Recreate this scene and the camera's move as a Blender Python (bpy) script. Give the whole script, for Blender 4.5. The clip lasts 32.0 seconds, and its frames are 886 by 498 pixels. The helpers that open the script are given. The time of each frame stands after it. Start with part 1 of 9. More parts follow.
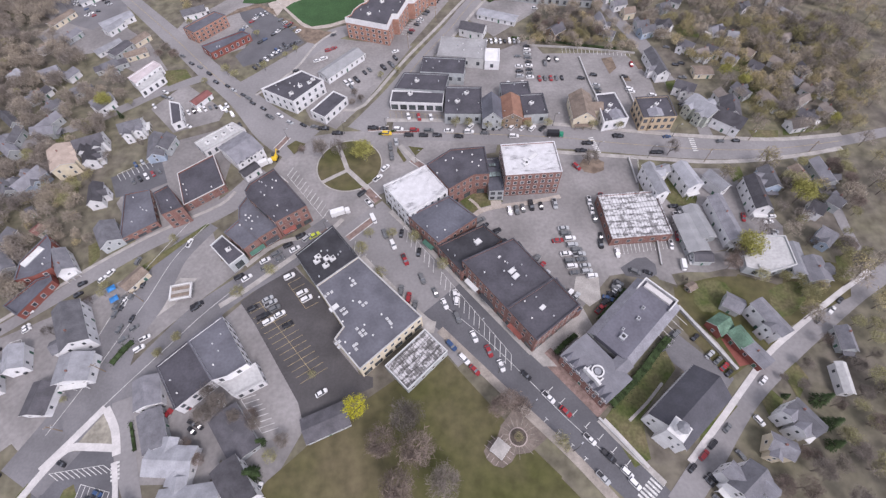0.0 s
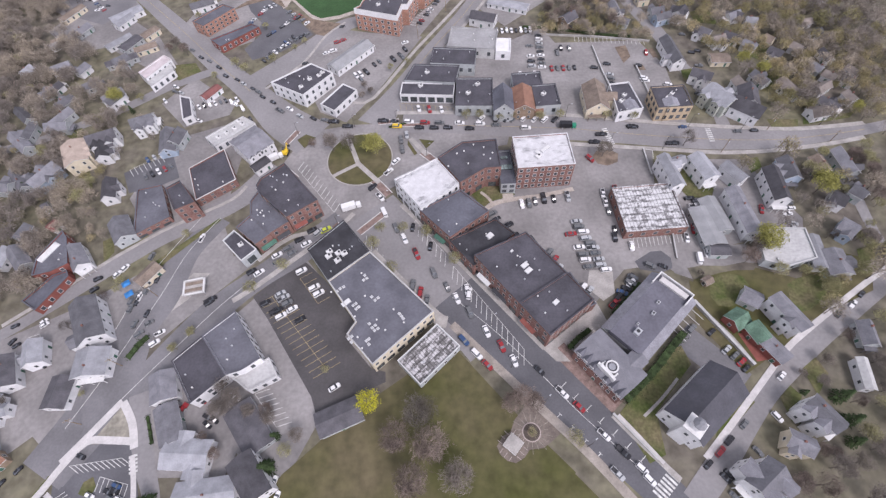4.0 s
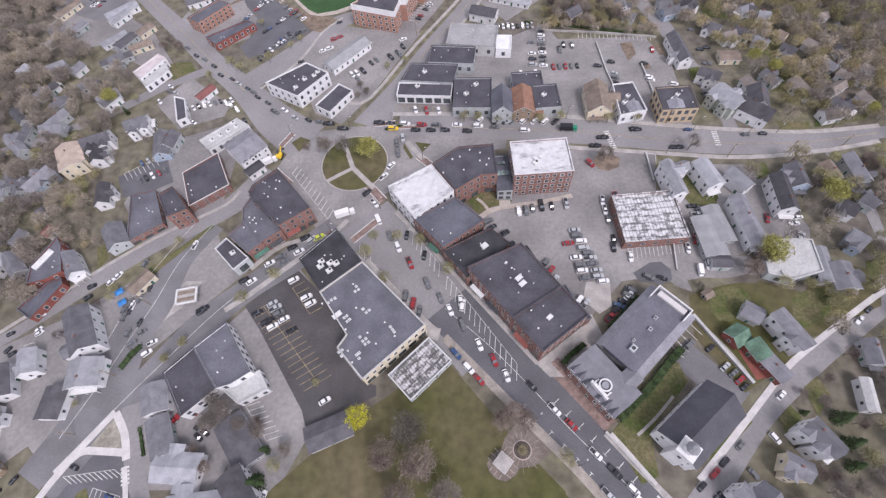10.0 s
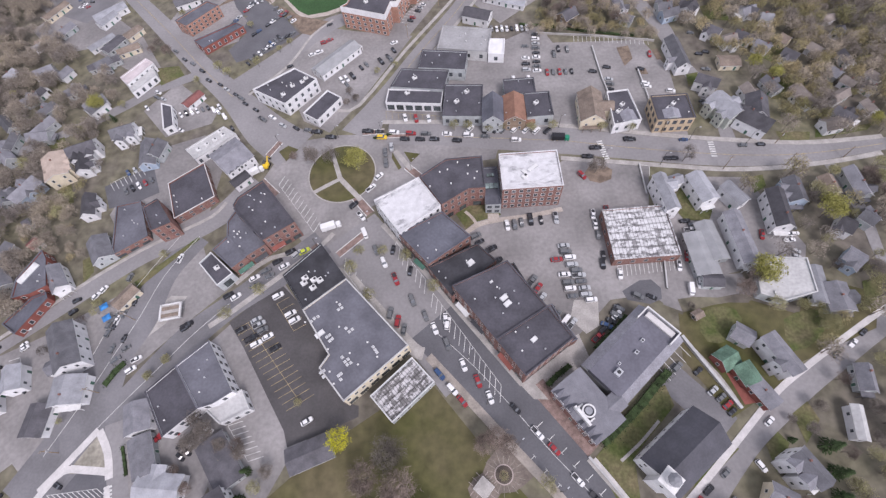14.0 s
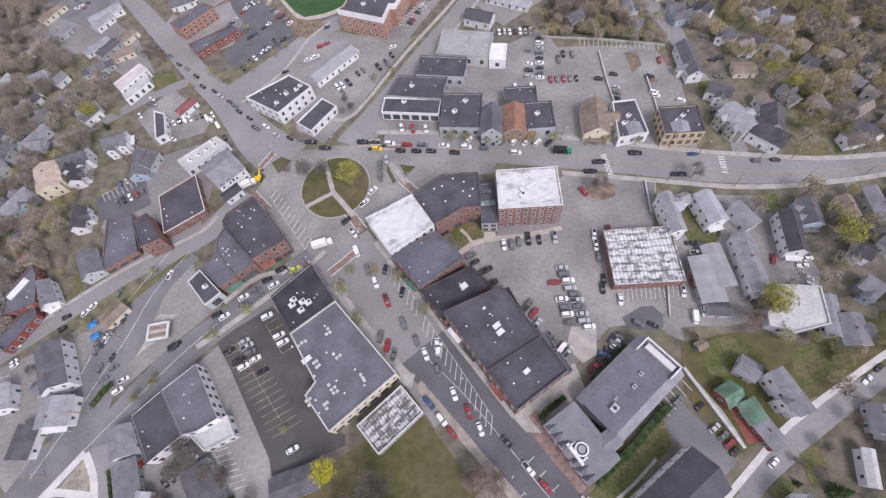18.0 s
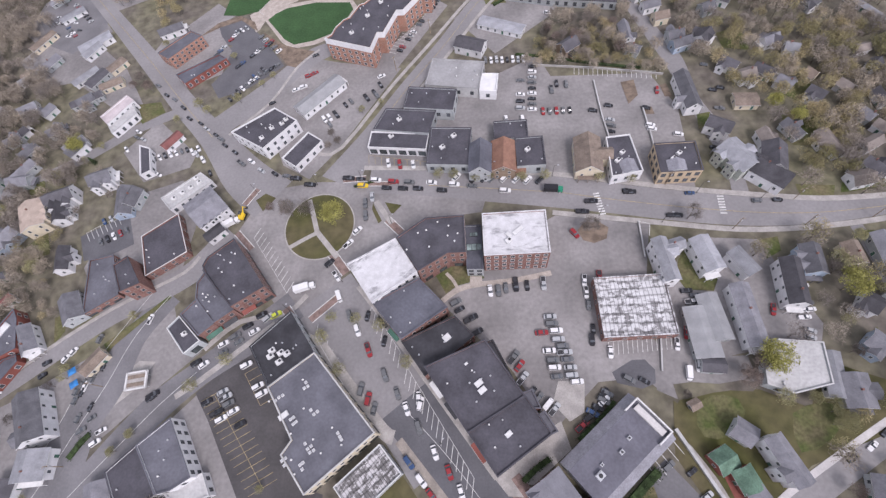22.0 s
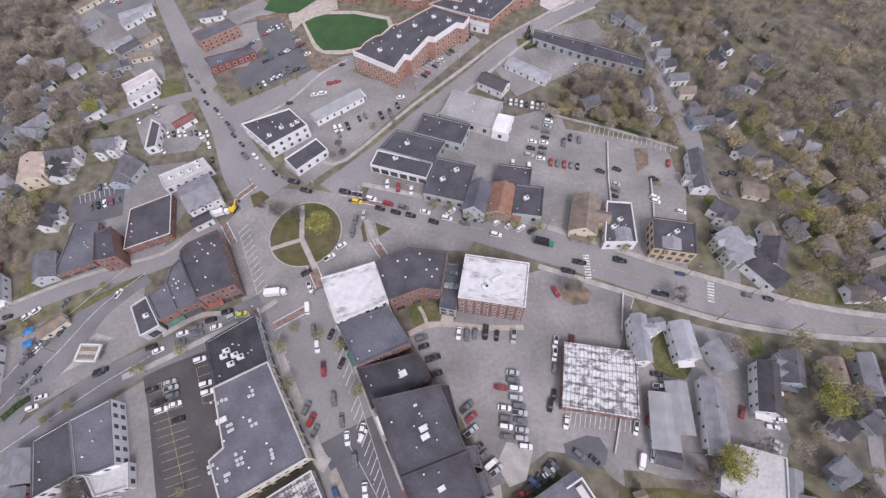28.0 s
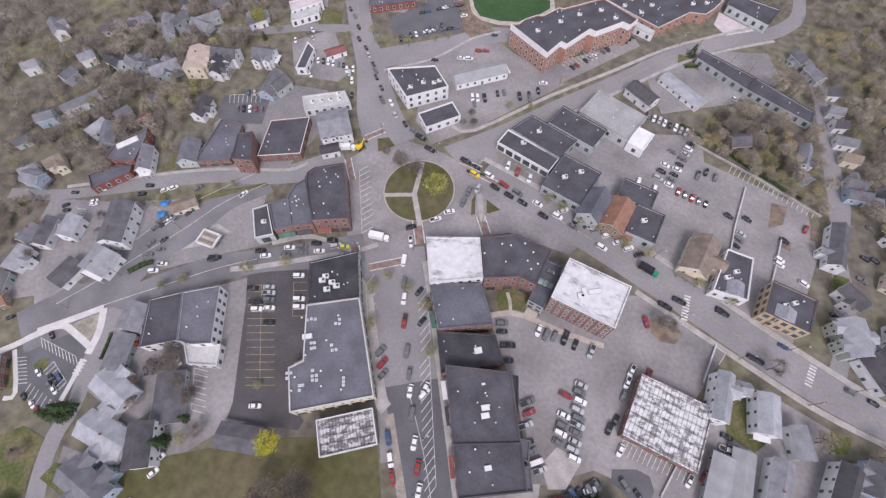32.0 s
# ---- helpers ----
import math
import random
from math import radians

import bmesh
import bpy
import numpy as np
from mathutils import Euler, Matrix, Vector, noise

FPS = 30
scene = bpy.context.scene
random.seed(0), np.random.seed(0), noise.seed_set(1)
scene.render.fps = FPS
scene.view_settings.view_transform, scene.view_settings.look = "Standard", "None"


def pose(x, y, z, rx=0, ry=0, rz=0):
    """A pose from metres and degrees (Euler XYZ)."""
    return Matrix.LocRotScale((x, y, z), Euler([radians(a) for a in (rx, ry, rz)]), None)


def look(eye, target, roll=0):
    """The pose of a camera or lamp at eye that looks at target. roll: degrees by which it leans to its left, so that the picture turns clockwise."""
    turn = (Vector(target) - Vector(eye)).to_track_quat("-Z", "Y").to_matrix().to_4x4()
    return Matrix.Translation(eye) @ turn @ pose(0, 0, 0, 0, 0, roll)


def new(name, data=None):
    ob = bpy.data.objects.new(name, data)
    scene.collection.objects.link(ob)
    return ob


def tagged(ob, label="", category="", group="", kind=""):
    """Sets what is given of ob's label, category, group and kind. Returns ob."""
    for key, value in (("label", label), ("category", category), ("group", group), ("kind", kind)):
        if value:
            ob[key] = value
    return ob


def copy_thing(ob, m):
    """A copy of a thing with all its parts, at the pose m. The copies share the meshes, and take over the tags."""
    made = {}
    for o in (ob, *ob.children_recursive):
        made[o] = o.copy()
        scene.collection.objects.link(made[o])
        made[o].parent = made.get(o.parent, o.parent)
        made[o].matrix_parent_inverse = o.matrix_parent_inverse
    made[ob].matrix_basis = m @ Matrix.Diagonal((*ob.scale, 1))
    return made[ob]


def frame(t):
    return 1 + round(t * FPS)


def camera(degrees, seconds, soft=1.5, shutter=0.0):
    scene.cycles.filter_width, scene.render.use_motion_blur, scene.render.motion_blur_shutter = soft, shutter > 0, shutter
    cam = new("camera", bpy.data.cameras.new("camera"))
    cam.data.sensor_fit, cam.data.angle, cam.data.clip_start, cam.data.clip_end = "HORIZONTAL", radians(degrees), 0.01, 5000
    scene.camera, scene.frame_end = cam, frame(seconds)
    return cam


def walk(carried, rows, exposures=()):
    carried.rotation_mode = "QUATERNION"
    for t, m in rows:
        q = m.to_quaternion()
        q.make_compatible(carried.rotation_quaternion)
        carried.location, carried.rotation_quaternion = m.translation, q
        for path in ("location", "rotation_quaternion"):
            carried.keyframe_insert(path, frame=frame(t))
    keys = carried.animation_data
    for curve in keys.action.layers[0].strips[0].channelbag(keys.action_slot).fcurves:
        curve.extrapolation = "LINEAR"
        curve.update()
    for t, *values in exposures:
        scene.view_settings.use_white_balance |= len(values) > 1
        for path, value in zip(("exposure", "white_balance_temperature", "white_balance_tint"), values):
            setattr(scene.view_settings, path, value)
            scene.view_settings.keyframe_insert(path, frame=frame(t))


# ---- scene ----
cam = camera(88.84, 32.0, soft=1.35)
# seconds, place in metres, turn in degrees
PATH = [
    (0.0, 0.00, 0.00, 149.97, 31.96, 1.21, -3.80),
    (0.5, -0.77, -0.12, 149.68, 32.54, 2.02, -3.87),
    (1.0, -0.53, 0.17, 149.79, 32.67, 1.17, -2.57),
    (1.5, -1.25, -0.03, 149.33, 31.84, 2.05, -3.36),
    (2.0, -1.48, 0.13, 149.30, 31.03, 2.64, -3.98),
    (2.5, -0.93, 0.24, 149.30, 30.87, 2.31, -3.60),
    (3.0, -0.83, 0.83, 149.53, 31.16, 2.38, -3.46),
    (3.5, -1.17, 1.25, 149.61, 31.01, 2.41, -3.48),
    (5.5, 1.35, 3.63, 150.08, 30.59, 1.86, -2.82),
    (6.0, 1.52, 4.55, 150.40, 30.54, 1.91, -2.60),
    (6.5, 1.16, 5.24, 150.55, 30.88, 1.85, -1.68),
    (7.0, 1.64, 5.91, 150.67, 30.46, 2.15, -1.96),
    (7.5, 1.98, 6.68, 150.79, 30.19, 2.21, -1.90),
    (8.0, 3.15, 7.48, 150.89, 29.96, 2.07, -1.98),
    (8.5, 4.01, 8.46, 151.16, 29.95, 2.20, -2.09),
    (9.0, 4.47, 9.20, 151.25, 29.64, 2.59, -2.46),
    (9.5, 4.31, 9.85, 151.34, 29.40, 3.29, -2.98),
    (10.0, 5.43, 10.86, 151.17, 28.99, 3.20, -2.60),
    (10.5, 6.78, 11.77, 151.35, 28.67, 2.94, -2.38),
    (11.0, 7.04, 13.01, 151.65, 28.98, 3.57, -2.87),
    (11.5, 8.00, 13.95, 151.82, 28.60, 3.91, -3.55),
    (12.0, 8.43, 15.20, 151.96, 27.81, 4.10, -2.95),
    (12.5, 10.52, 16.81, 152.49, 27.88, 3.33, -2.47),
    (13.0, 11.65, 18.24, 152.82, 27.23, 3.95, -3.65),
    (13.5, 12.45, 19.83, 153.01, 27.21, 4.03, -3.09),
    (14.0, 13.24, 20.98, 153.18, 27.51, 3.74, -2.10),
    (14.5, 14.38, 22.79, 153.40, 27.10, 2.56, 0.61),
    (16.5, 17.03, 28.43, 152.31, 26.49, 3.78, 0.24),
    (17.0, 18.12, 30.17, 152.46, 26.56, 4.10, -0.30),
    (17.5, 19.14, 32.03, 152.39, 26.38, 4.58, -0.17),
    (18.0, 20.31, 34.34, 152.74, 26.03, 4.81, -0.94),
    (18.5, 20.97, 36.05, 152.79, 26.00, 5.07, -0.32),
    (19.0, 22.51, 37.95, 152.93, 25.79, 5.21, -0.71),
    (19.5, 23.92, 40.04, 153.07, 25.02, 5.31, -0.65),
    (20.0, 25.52, 42.27, 153.30, 24.63, 5.25, -0.52),
    (20.5, 26.47, 44.63, 153.46, 24.63, 5.56, -0.53),
    (21.0, 27.32, 47.19, 153.77, 24.80, 6.00, -0.51),
    (21.5, 28.73, 49.76, 153.98, 24.59, 5.92, -0.44),
    (22.0, 30.24, 52.30, 154.32, 25.82, 6.04, -0.43),
    (22.5, 30.92, 54.70, 154.68, 26.64, 6.25, -0.38),
    (23.0, 31.84, 56.86, 155.29, 28.65, 6.13, -0.13),
    (23.5, 33.06, 58.66, 155.94, 30.59, 5.93, 0.37),
    (24.0, 34.06, 59.63, 156.07, 31.54, 6.17, 0.32),
    (24.5, 35.49, 60.34, 155.84, 30.97, 5.05, 2.09),
    (25.0, 36.88, 61.01, 155.45, 30.02, 4.80, 2.57),
    (25.5, 37.70, 61.32, 155.21, 29.57, 4.84, 3.04),
    (27.5, 40.30, 60.60, 154.22, 28.74, 2.65, 8.17),
    (28.0, 39.84, 59.84, 153.88, 28.80, 1.91, 9.99),
    (28.5, 37.03, 58.11, 153.16, 28.92, 0.58, 14.37),
    (29.0, 31.71, 55.94, 153.25, 28.43, -1.43, 23.50),
    (29.5, 28.08, 54.00, 154.35, 27.61, -2.08, 29.18),
    (30.0, 27.16, 53.25, 154.62, 26.80, -1.87, 30.00),
    (30.5, 26.14, 53.22, 155.19, 26.51, -1.25, 29.29),
    (31.0, 25.41, 53.28, 155.56, 26.26, -1.13, 29.36),
    (31.5, 24.15, 53.87, 156.43, 26.19, -0.80, 29.52),
    (32.0, 23.27, 54.32, 157.14, 26.08, 0.03, 28.79),
]
walk(cam, [(t, pose(x, y, z, rx, ry, rz)) for t, x, y, z, rx, ry, rz in PATH], [(0.0, 0.86, 6350, 21), (20.0, 0.84, 6350, 21), (24.0, 0.79, 6350, 21), (32.0, 0.78, 6350, 21)])

# ---- light: an overcast afternoon ----
SUN_ELEVATION, SUN_TURN = 52, 150
world = bpy.data.worlds.new("overcast_sky")
scene.world = world
world.use_nodes = True
wn = world.node_tree.nodes
sky = wn.new("ShaderNodeTexSky")
sky.sky_type, sky.sun_disc = "NISHITA", False
sky.sun_elevation, sky.sun_rotation = radians(SUN_ELEVATION), radians(SUN_TURN)
sky.dust_density, sky.ozone_density, sky.air_density = 1.0, 1.0, 1.0
hsv = wn.new("ShaderNodeHueSaturation")
hsv.inputs["Saturation"].default_value = 0.25
world.node_tree.links.new(sky.outputs[0], hsv.inputs["Color"])
world.node_tree.links.new(hsv.outputs[0], wn["Background"].inputs[0])
wn["Background"].inputs[1].default_value = 0.15
sun = new("sun", bpy.data.lights.new("sun", "SUN"))
sun.data.energy, sun.data.angle, sun.data.color = 1.3, radians(18), (1.0, 0.96, 0.92)
sun_way = Vector((math.sin(radians(SUN_TURN)) * math.cos(radians(SUN_ELEVATION)), math.cos(radians(SUN_TURN)) * math.cos(radians(SUN_ELEVATION)), math.sin(radians(SUN_ELEVATION))))
sun.matrix_world = look(sun_way * 400, (0, 0, 0))

# ---- materials ----
MATS = {}


def mat(name, colour, rough=0.8, metal=0.0, scale=1.0, amount=0.25, fine=8.0, fine_amount=0.12, bump=0.02, tint=None, island=0.0, spread=0.0):
    """A surface with broad stains (scale, per metre) and fine grain. tint: a second colour in the stains. island, spread: how far brightness varies from piece to piece and from thing to thing."""
    if name in MATS:
        return MATS[name]
    m = bpy.data.materials.new(name)
    m.use_nodes = True
    nodes, links = m.node_tree.nodes, m.node_tree.links
    bsdf = nodes["Principled BSDF"]
    bsdf.inputs["Roughness"].default_value, bsdf.inputs["Metallic"].default_value = rough, metal
    bsdf.inputs["Specular IOR Level"].default_value = 0.3
    place = nodes.new("ShaderNodeNewGeometry")
    broad, grain = nodes.new("ShaderNodeTexNoise"), nodes.new("ShaderNodeTexNoise")
    for n, s, d in ((broad, scale, 4.0), (grain, fine, 3.0)):
        n.inputs["Scale"].default_value, n.inputs["Detail"].default_value = s, d
        links.new(place.outputs["Position"], n.inputs["Vector"])
    mix = nodes.new("ShaderNodeMix")
    mix.data_type = "RGBA"
    ramp = nodes.new("ShaderNodeMapRange")
    ramp.inputs["From Min"].default_value, ramp.inputs["From Max"].default_value = 0.35, 0.68
    links.new(broad.outputs["Fac"], ramp.inputs["Value"])
    links.new(ramp.outputs[0], mix.inputs["Factor"])
    low = tuple(c * (1 - amount) for c in colour)
    high = tint if tint else tuple(min(1, c * (1 + amount)) for c in colour)
    mix.inputs["A"].default_value, mix.inputs["B"].default_value = (*low, 1), (*high, 1)
    hue = nodes.new("ShaderNodeHueSaturation")
    links.new(mix.outputs["Result"], hue.inputs["Color"])
    value = nodes.new("ShaderNodeMapRange")
    value.inputs["From Min"].default_value, value.inputs["From Max"].default_value = 0.3, 0.7
    value.inputs["To Min"].default_value, value.inputs["To Max"].default_value = 1 - fine_amount, 1 + fine_amount
    links.new(grain.outputs["Fac"], value.inputs["Value"])
    last = value.outputs[0]
    for source, width in (("Random Per Island", island), ("Object", spread)):
        if width:
            r = nodes.new("ShaderNodeMapRange")
            r.inputs["To Min"].default_value, r.inputs["To Max"].default_value = 1 - width, 1 + width
            from_node = place.outputs["Random Per Island"] if source != "Object" else nodes.new("ShaderNodeObjectInfo").outputs["Random"]
            links.new(from_node, r.inputs["Value"])
            times = nodes.new("ShaderNodeMath")
            times.operation = "MULTIPLY"
            links.new(last, times.inputs[0])
            links.new(r.outputs[0], times.inputs[1])
            last = times.outputs[0]
    links.new(last, hue.inputs["Value"])
    links.new(hue.outputs[0], bsdf.inputs["Base Color"])
    if bump:
        b = nodes.new("ShaderNodeBump")
        b.inputs["Strength"].default_value, b.inputs["Distance"].default_value = 0.5, bump
        links.new(grain.outputs["Fac"], b.inputs["Height"])
        links.new(b.outputs[0], bsdf.inputs["Normal"])
    MATS[name] = m
    return m


def glass(name, colour, rough=0.08):
    m = mat(name, colour, rough, scale=0.6, amount=0.3, fine_amount=0.03, bump=0, spread=0.35)
    m.node_tree.nodes["Principled BSDF"].inputs["Specular IOR Level"].default_value = 0.6
    return m


def patchy(name, pale, dark, at, scale, stretch, seams=0.0, blocks=0.0):
    """A coating that has worn off in patches: pale where it still holds."""
    m = mat(name, pale, 0.8, scale=0.5, amount=0.1)
    nodes, links = m.node_tree.nodes, m.node_tree.links
    n = nodes.new("ShaderNodeTexNoise")
    n.inputs["Scale"].default_value, n.inputs["Detail"].default_value, n.inputs["Roughness"].default_value = scale, 8.0, 0.65
    coords, shape = nodes.new("ShaderNodeTexCoord"), nodes.new("ShaderNodeMapping")
    shape.inputs["Scale"].default_value = (stretch, 1, 1)
    links.new(coords.outputs["Object"], shape.inputs["Vector"])
    links.new(shape.outputs[0], n.inputs["Vector"])
    step = nodes.new("ShaderNodeMapRange")
    step.inputs["From Min"].default_value, step.inputs["From Max"].default_value = at - 0.05, at + 0.05
    links.new(n.outputs["Fac"], step.inputs["Value"])
    if blocks:
        cells, tone, total = nodes.new("ShaderNodeTexVoronoi"), nodes.new("ShaderNodeMapRange"), nodes.new("ShaderNodeMath")
        cells.distance = "CHEBYCHEV"
        cells.inputs["Scale"].default_value = blocks
        links.new(coords.outputs["Object"], cells.inputs["Vector"])
        tone.inputs["To Min"].default_value, tone.inputs["To Max"].default_value = -0.14, 0.14
        links.new(cells.outputs["Color"], tone.inputs["Value"])
        links.new(n.outputs["Fac"], total.inputs[0])
        links.new(tone.outputs[0], total.inputs[1])
        links.new(total.outputs[0], step.inputs["Value"])
    mix = nodes.new("ShaderNodeMix")
    mix.data_type = "RGBA"
    old = nodes["Principled BSDF"].inputs["Base Color"].links[0].from_socket
    links.new(step.outputs[0], mix.inputs["Factor"])
    mix.inputs["A"].default_value = (*dark, 1)
    links.new(old, mix.inputs["B"])
    links.new(mix.outputs["Result"], nodes["Principled BSDF"].inputs["Base Color"])
    for axis, period in (("X", seams), ("Y", seams * 0.45)) if seams else ():
        bands, thin, shade = nodes.new("ShaderNodeTexWave"), nodes.new("ShaderNodeMapRange"), nodes.new("ShaderNodeMix")
        bands.bands_direction = axis
        bands.inputs["Scale"].default_value, bands.inputs["Distortion"].default_value, bands.inputs["Detail Scale"].default_value = period, 3.0, 0.6
        links.new(coords.outputs["Object"], bands.inputs["Vector"])
        thin.inputs["From Min"].default_value, thin.inputs["From Max"].default_value, thin.inputs["To Min"].default_value = 0.0, 0.22, 0.55
        links.new(bands.outputs["Fac"], thin.inputs["Value"])
        shade.data_type, shade.blend_type = "RGBA", "MULTIPLY"
        shade.inputs["Factor"].default_value = 1.0
        before = nodes["Principled BSDF"].inputs["Base Color"].links[0].from_socket
        links.new(before, shade.inputs["A"])
        links.new(thin.outputs[0], shade.inputs["B"])
        links.new(shade.outputs["Result"], nodes["Principled BSDF"].inputs["Base Color"])
    return m


def bricked(name, colour, mortar):
    """Brick in courses 75 mm high; the joints lie back a little."""
    m = mat(name, colour, 0.85, scale=0.35, amount=0.2, fine=3.0, fine_amount=0.15, bump=0)
    nodes, links = m.node_tree.nodes, m.node_tree.links
    wave = nodes.new("ShaderNodeTexWave")
    wave.wave_type, wave.bands_direction = "BANDS", "Z"
    wave.inputs["Scale"].default_value, wave.inputs["Distortion"].default_value = 2.1, 0.0
    place = nodes.new("ShaderNodeNewGeometry")
    links.new(place.outputs["Position"], wave.inputs["Vector"])
    step = nodes.new("ShaderNodeMapRange")
    step.inputs["From Min"].default_value, step.inputs["From Max"].default_value = 0.02, 0.12
    links.new(wave.outputs["Fac"], step.inputs["Value"])
    mix = nodes.new("ShaderNodeMix")
    mix.data_type = "RGBA"
    old = nodes["Principled BSDF"].inputs["Base Color"].links[0].from_socket
    links.new(step.outputs[0], mix.inputs["Factor"])
    mix.inputs["A"].default_value = (*mortar, 1)
    links.new(old, mix.inputs["B"])
    links.new(mix.outputs["Result"], nodes["Principled BSDF"].inputs["Base Color"])
    return m


ASPHALT = mat("worn_asphalt", (0.213, 0.206, 0.21), 0.9, scale=0.05, amount=0.1, fine=0.9, fine_amount=0.08, bump=0.01)
DARK_ASPHALT = mat("fresh_asphalt", (0.105, 0.105, 0.115), 0.85, scale=0.09, amount=0.15, fine=1.5, fine_amount=0.08, bump=0.01)
MID_ASPHALT = mat("greyed_asphalt", (0.155, 0.152, 0.16), 0.9, scale=0.08, amount=0.16, fine=1.3, fine_amount=0.08, bump=0.01)
LOT_ASPHALT = mat("lot_asphalt", (0.216, 0.206, 0.205), 0.9, scale=0.05, amount=0.24, fine=0.7, fine_amount=0.12, bump=0.01)
BLACK_ASPHALT = mat("sealed_asphalt", (0.072, 0.068, 0.07), 0.8, scale=0.1, amount=0.2, fine=1.2, fine_amount=0.1, bump=0.01)
CONCRETE = mat("concrete", (0.32, 0.305, 0.29), 0.9, scale=0.3, amount=0.15, fine=2.0, fine_amount=0.1, bump=0.01)
TAN_WALK = mat("tan_old_concrete", (0.27, 0.242, 0.215), 0.9, scale=0.3, amount=0.18, fine=2.0, fine_amount=0.12, bump=0.01)
PAVER = mat("red_pavers", (0.205, 0.146, 0.13), 0.85, scale=0.6, amount=0.25, fine=4.0, fine_amount=0.2)
GRASS = mat("spring_grass", (0.073, 0.078, 0.024), 1.0, scale=0.028, amount=0.15, fine=0.3, fine_amount=0.22, bump=0.08, tint=(0.115, 0.096, 0.058))
FRESH_GRASS = mat("bright_grass", (0.082, 0.105, 0.032), 1.0, scale=0.12, amount=0.2, fine=1.0, fine_amount=0.25, bump=0.08, tint=(0.142, 0.122, 0.07))
PARK_GRASS = mat("park_grass", (0.035, 0.08, 0.03), 1.0, scale=0.1, amount=0.15, fine=1.2, fine_amount=0.2, bump=0.05)
LITTER = mat("leaf_litter", (0.172, 0.153, 0.132), 1.0, scale=0.035, amount=0.3, fine=0.22, fine_amount=0.35, bump=0.1, tint=(0.140, 0.132, 0.086))
STONE = mat("plaza_stone", (0.36, 0.32, 0.285), 0.85, scale=0.4, amount=0.15, fine=2.0, fine_amount=0.12)
SAND = mat("sandy_ground", (0.24, 0.225, 0.19), 1.0, scale=0.2, amount=0.2, fine=0.8, fine_amount=0.15)
MULCH = mat("mulch", (0.165, 0.128, 0.1), 1.0, scale=0.4, amount=0.3)
DARK_MULCH = mat("dark_mulch", (0.085, 0.07, 0.06), 1.0, scale=0.4, amount=0.3)
OLD_PAVERS = mat("worn_brown_pavers", (0.158, 0.132, 0.115), 0.9, scale=0.3, amount=0.2, fine=2.0, fine_amount=0.15)
CHURCH_SLATE = mat("dark_slate", (0.066, 0.066, 0.078), 0.85, scale=0.2, amount=0.15, fine=1.5, fine_amount=0.1)
LINE_WHITE = mat("worn_white_paint", (0.52, 0.52, 0.51), 0.8, scale=0.7, amount=0.25, bump=0)
LINE_YELLOW = mat("worn_yellow_paint", (0.33, 0.265, 0.15), 0.8, scale=0.7, amount=0.3, bump=0)
WHITE = mat("white_clapboard", (0.59, 0.59, 0.605), 0.7, scale=0.4, amount=0.08, spread=0.08)
CREAM = mat("cream_clapboard", (0.55, 0.49, 0.38), 0.7, scale=0.4, amount=0.1)
GREY_BOARD = mat("grey_clapboard", (0.33, 0.35, 0.36), 0.7, scale=0.4, amount=0.12, spread=0.15)
BLUE_BOARD = mat("blue_clapboard", (0.30, 0.36, 0.44), 0.7, scale=0.4, amount=0.12)
BROWN_BOARD = mat("brown_shingle_wall", (0.25, 0.19, 0.14), 0.8, scale=0.4, amount=0.15)
RED_BOARD = mat("red_clapboard", (0.2, 0.068, 0.055), 0.8, scale=0.4, amount=0.15)
TAN_STONE = mat("tan_stone", (0.42, 0.335, 0.235), 0.85, scale=0.4, amount=0.12)
BRICK = bricked("red_brick", (0.178, 0.088, 0.074), (0.25, 0.2, 0.18))
PINK_BRICK = bricked("light_red_brick", (0.29, 0.145, 0.105), (0.36, 0.29, 0.25))
TRIM = mat("white_trim", (0.54, 0.54, 0.538), 0.6, scale=0.5, amount=0.08)
STONE_TRIM = mat("stone_trim", (0.34, 0.29, 0.27), 0.8, scale=0.5, amount=0.1)
PALE_CONCRETE = mat("pale_concrete", (0.47, 0.455, 0.45), 0.85, scale=0.3, amount=0.1, fine=2.0, fine_amount=0.08, bump=0.01)
DARK_TRIM = mat("dark_trim", (0.04, 0.04, 0.045), 0.5, scale=0.5, amount=0.15)
GREEN_TRIM = mat("green_trim", (0.05, 0.12, 0.09), 0.6, scale=0.5, amount=0.15)
BLACK_ROOF = mat("black_membrane", (0.038, 0.038, 0.044), 0.75, scale=0.18, amount=0.3, fine=1.0, fine_amount=0.12)
DARK_ROOF = mat("dark_gravel_roof", (0.068, 0.066, 0.078), 0.9, scale=0.15, amount=0.22, fine=1.3, fine_amount=0.12)
HALL_ROOF = mat("slate_grey_roof", (0.115, 0.114, 0.137), 0.85, scale=0.14, amount=0.15, fine=1.1, fine_amount=0.1)
SKIRT = mat("pale_grey_shingles", (0.21, 0.21, 0.235), 0.9, scale=0.3, amount=0.15, fine=2.2, fine_amount=0.15)
FRONT_ROOF = mat("light_slate", (0.17, 0.17, 0.19), 0.9, scale=0.3, amount=0.12, fine=2.2, fine_amount=0.08)
GREY_ROOF = mat("grey_roof", (0.108, 0.109, 0.128), 0.85, scale=0.14, amount=0.18, fine=1.1, fine_amount=0.1)
GREY_MEMBRANE = mat("grey_membrane", (0.27, 0.27, 0.275), 0.85, scale=0.15, amount=0.14, fine=1.0, fine_amount=0.08)
BLUE_GREY_ROOF = mat("blue_grey_roof", (0.098, 0.101, 0.122), 0.85, scale=0.14, amount=0.22, fine=1.1, fine_amount=0.1)
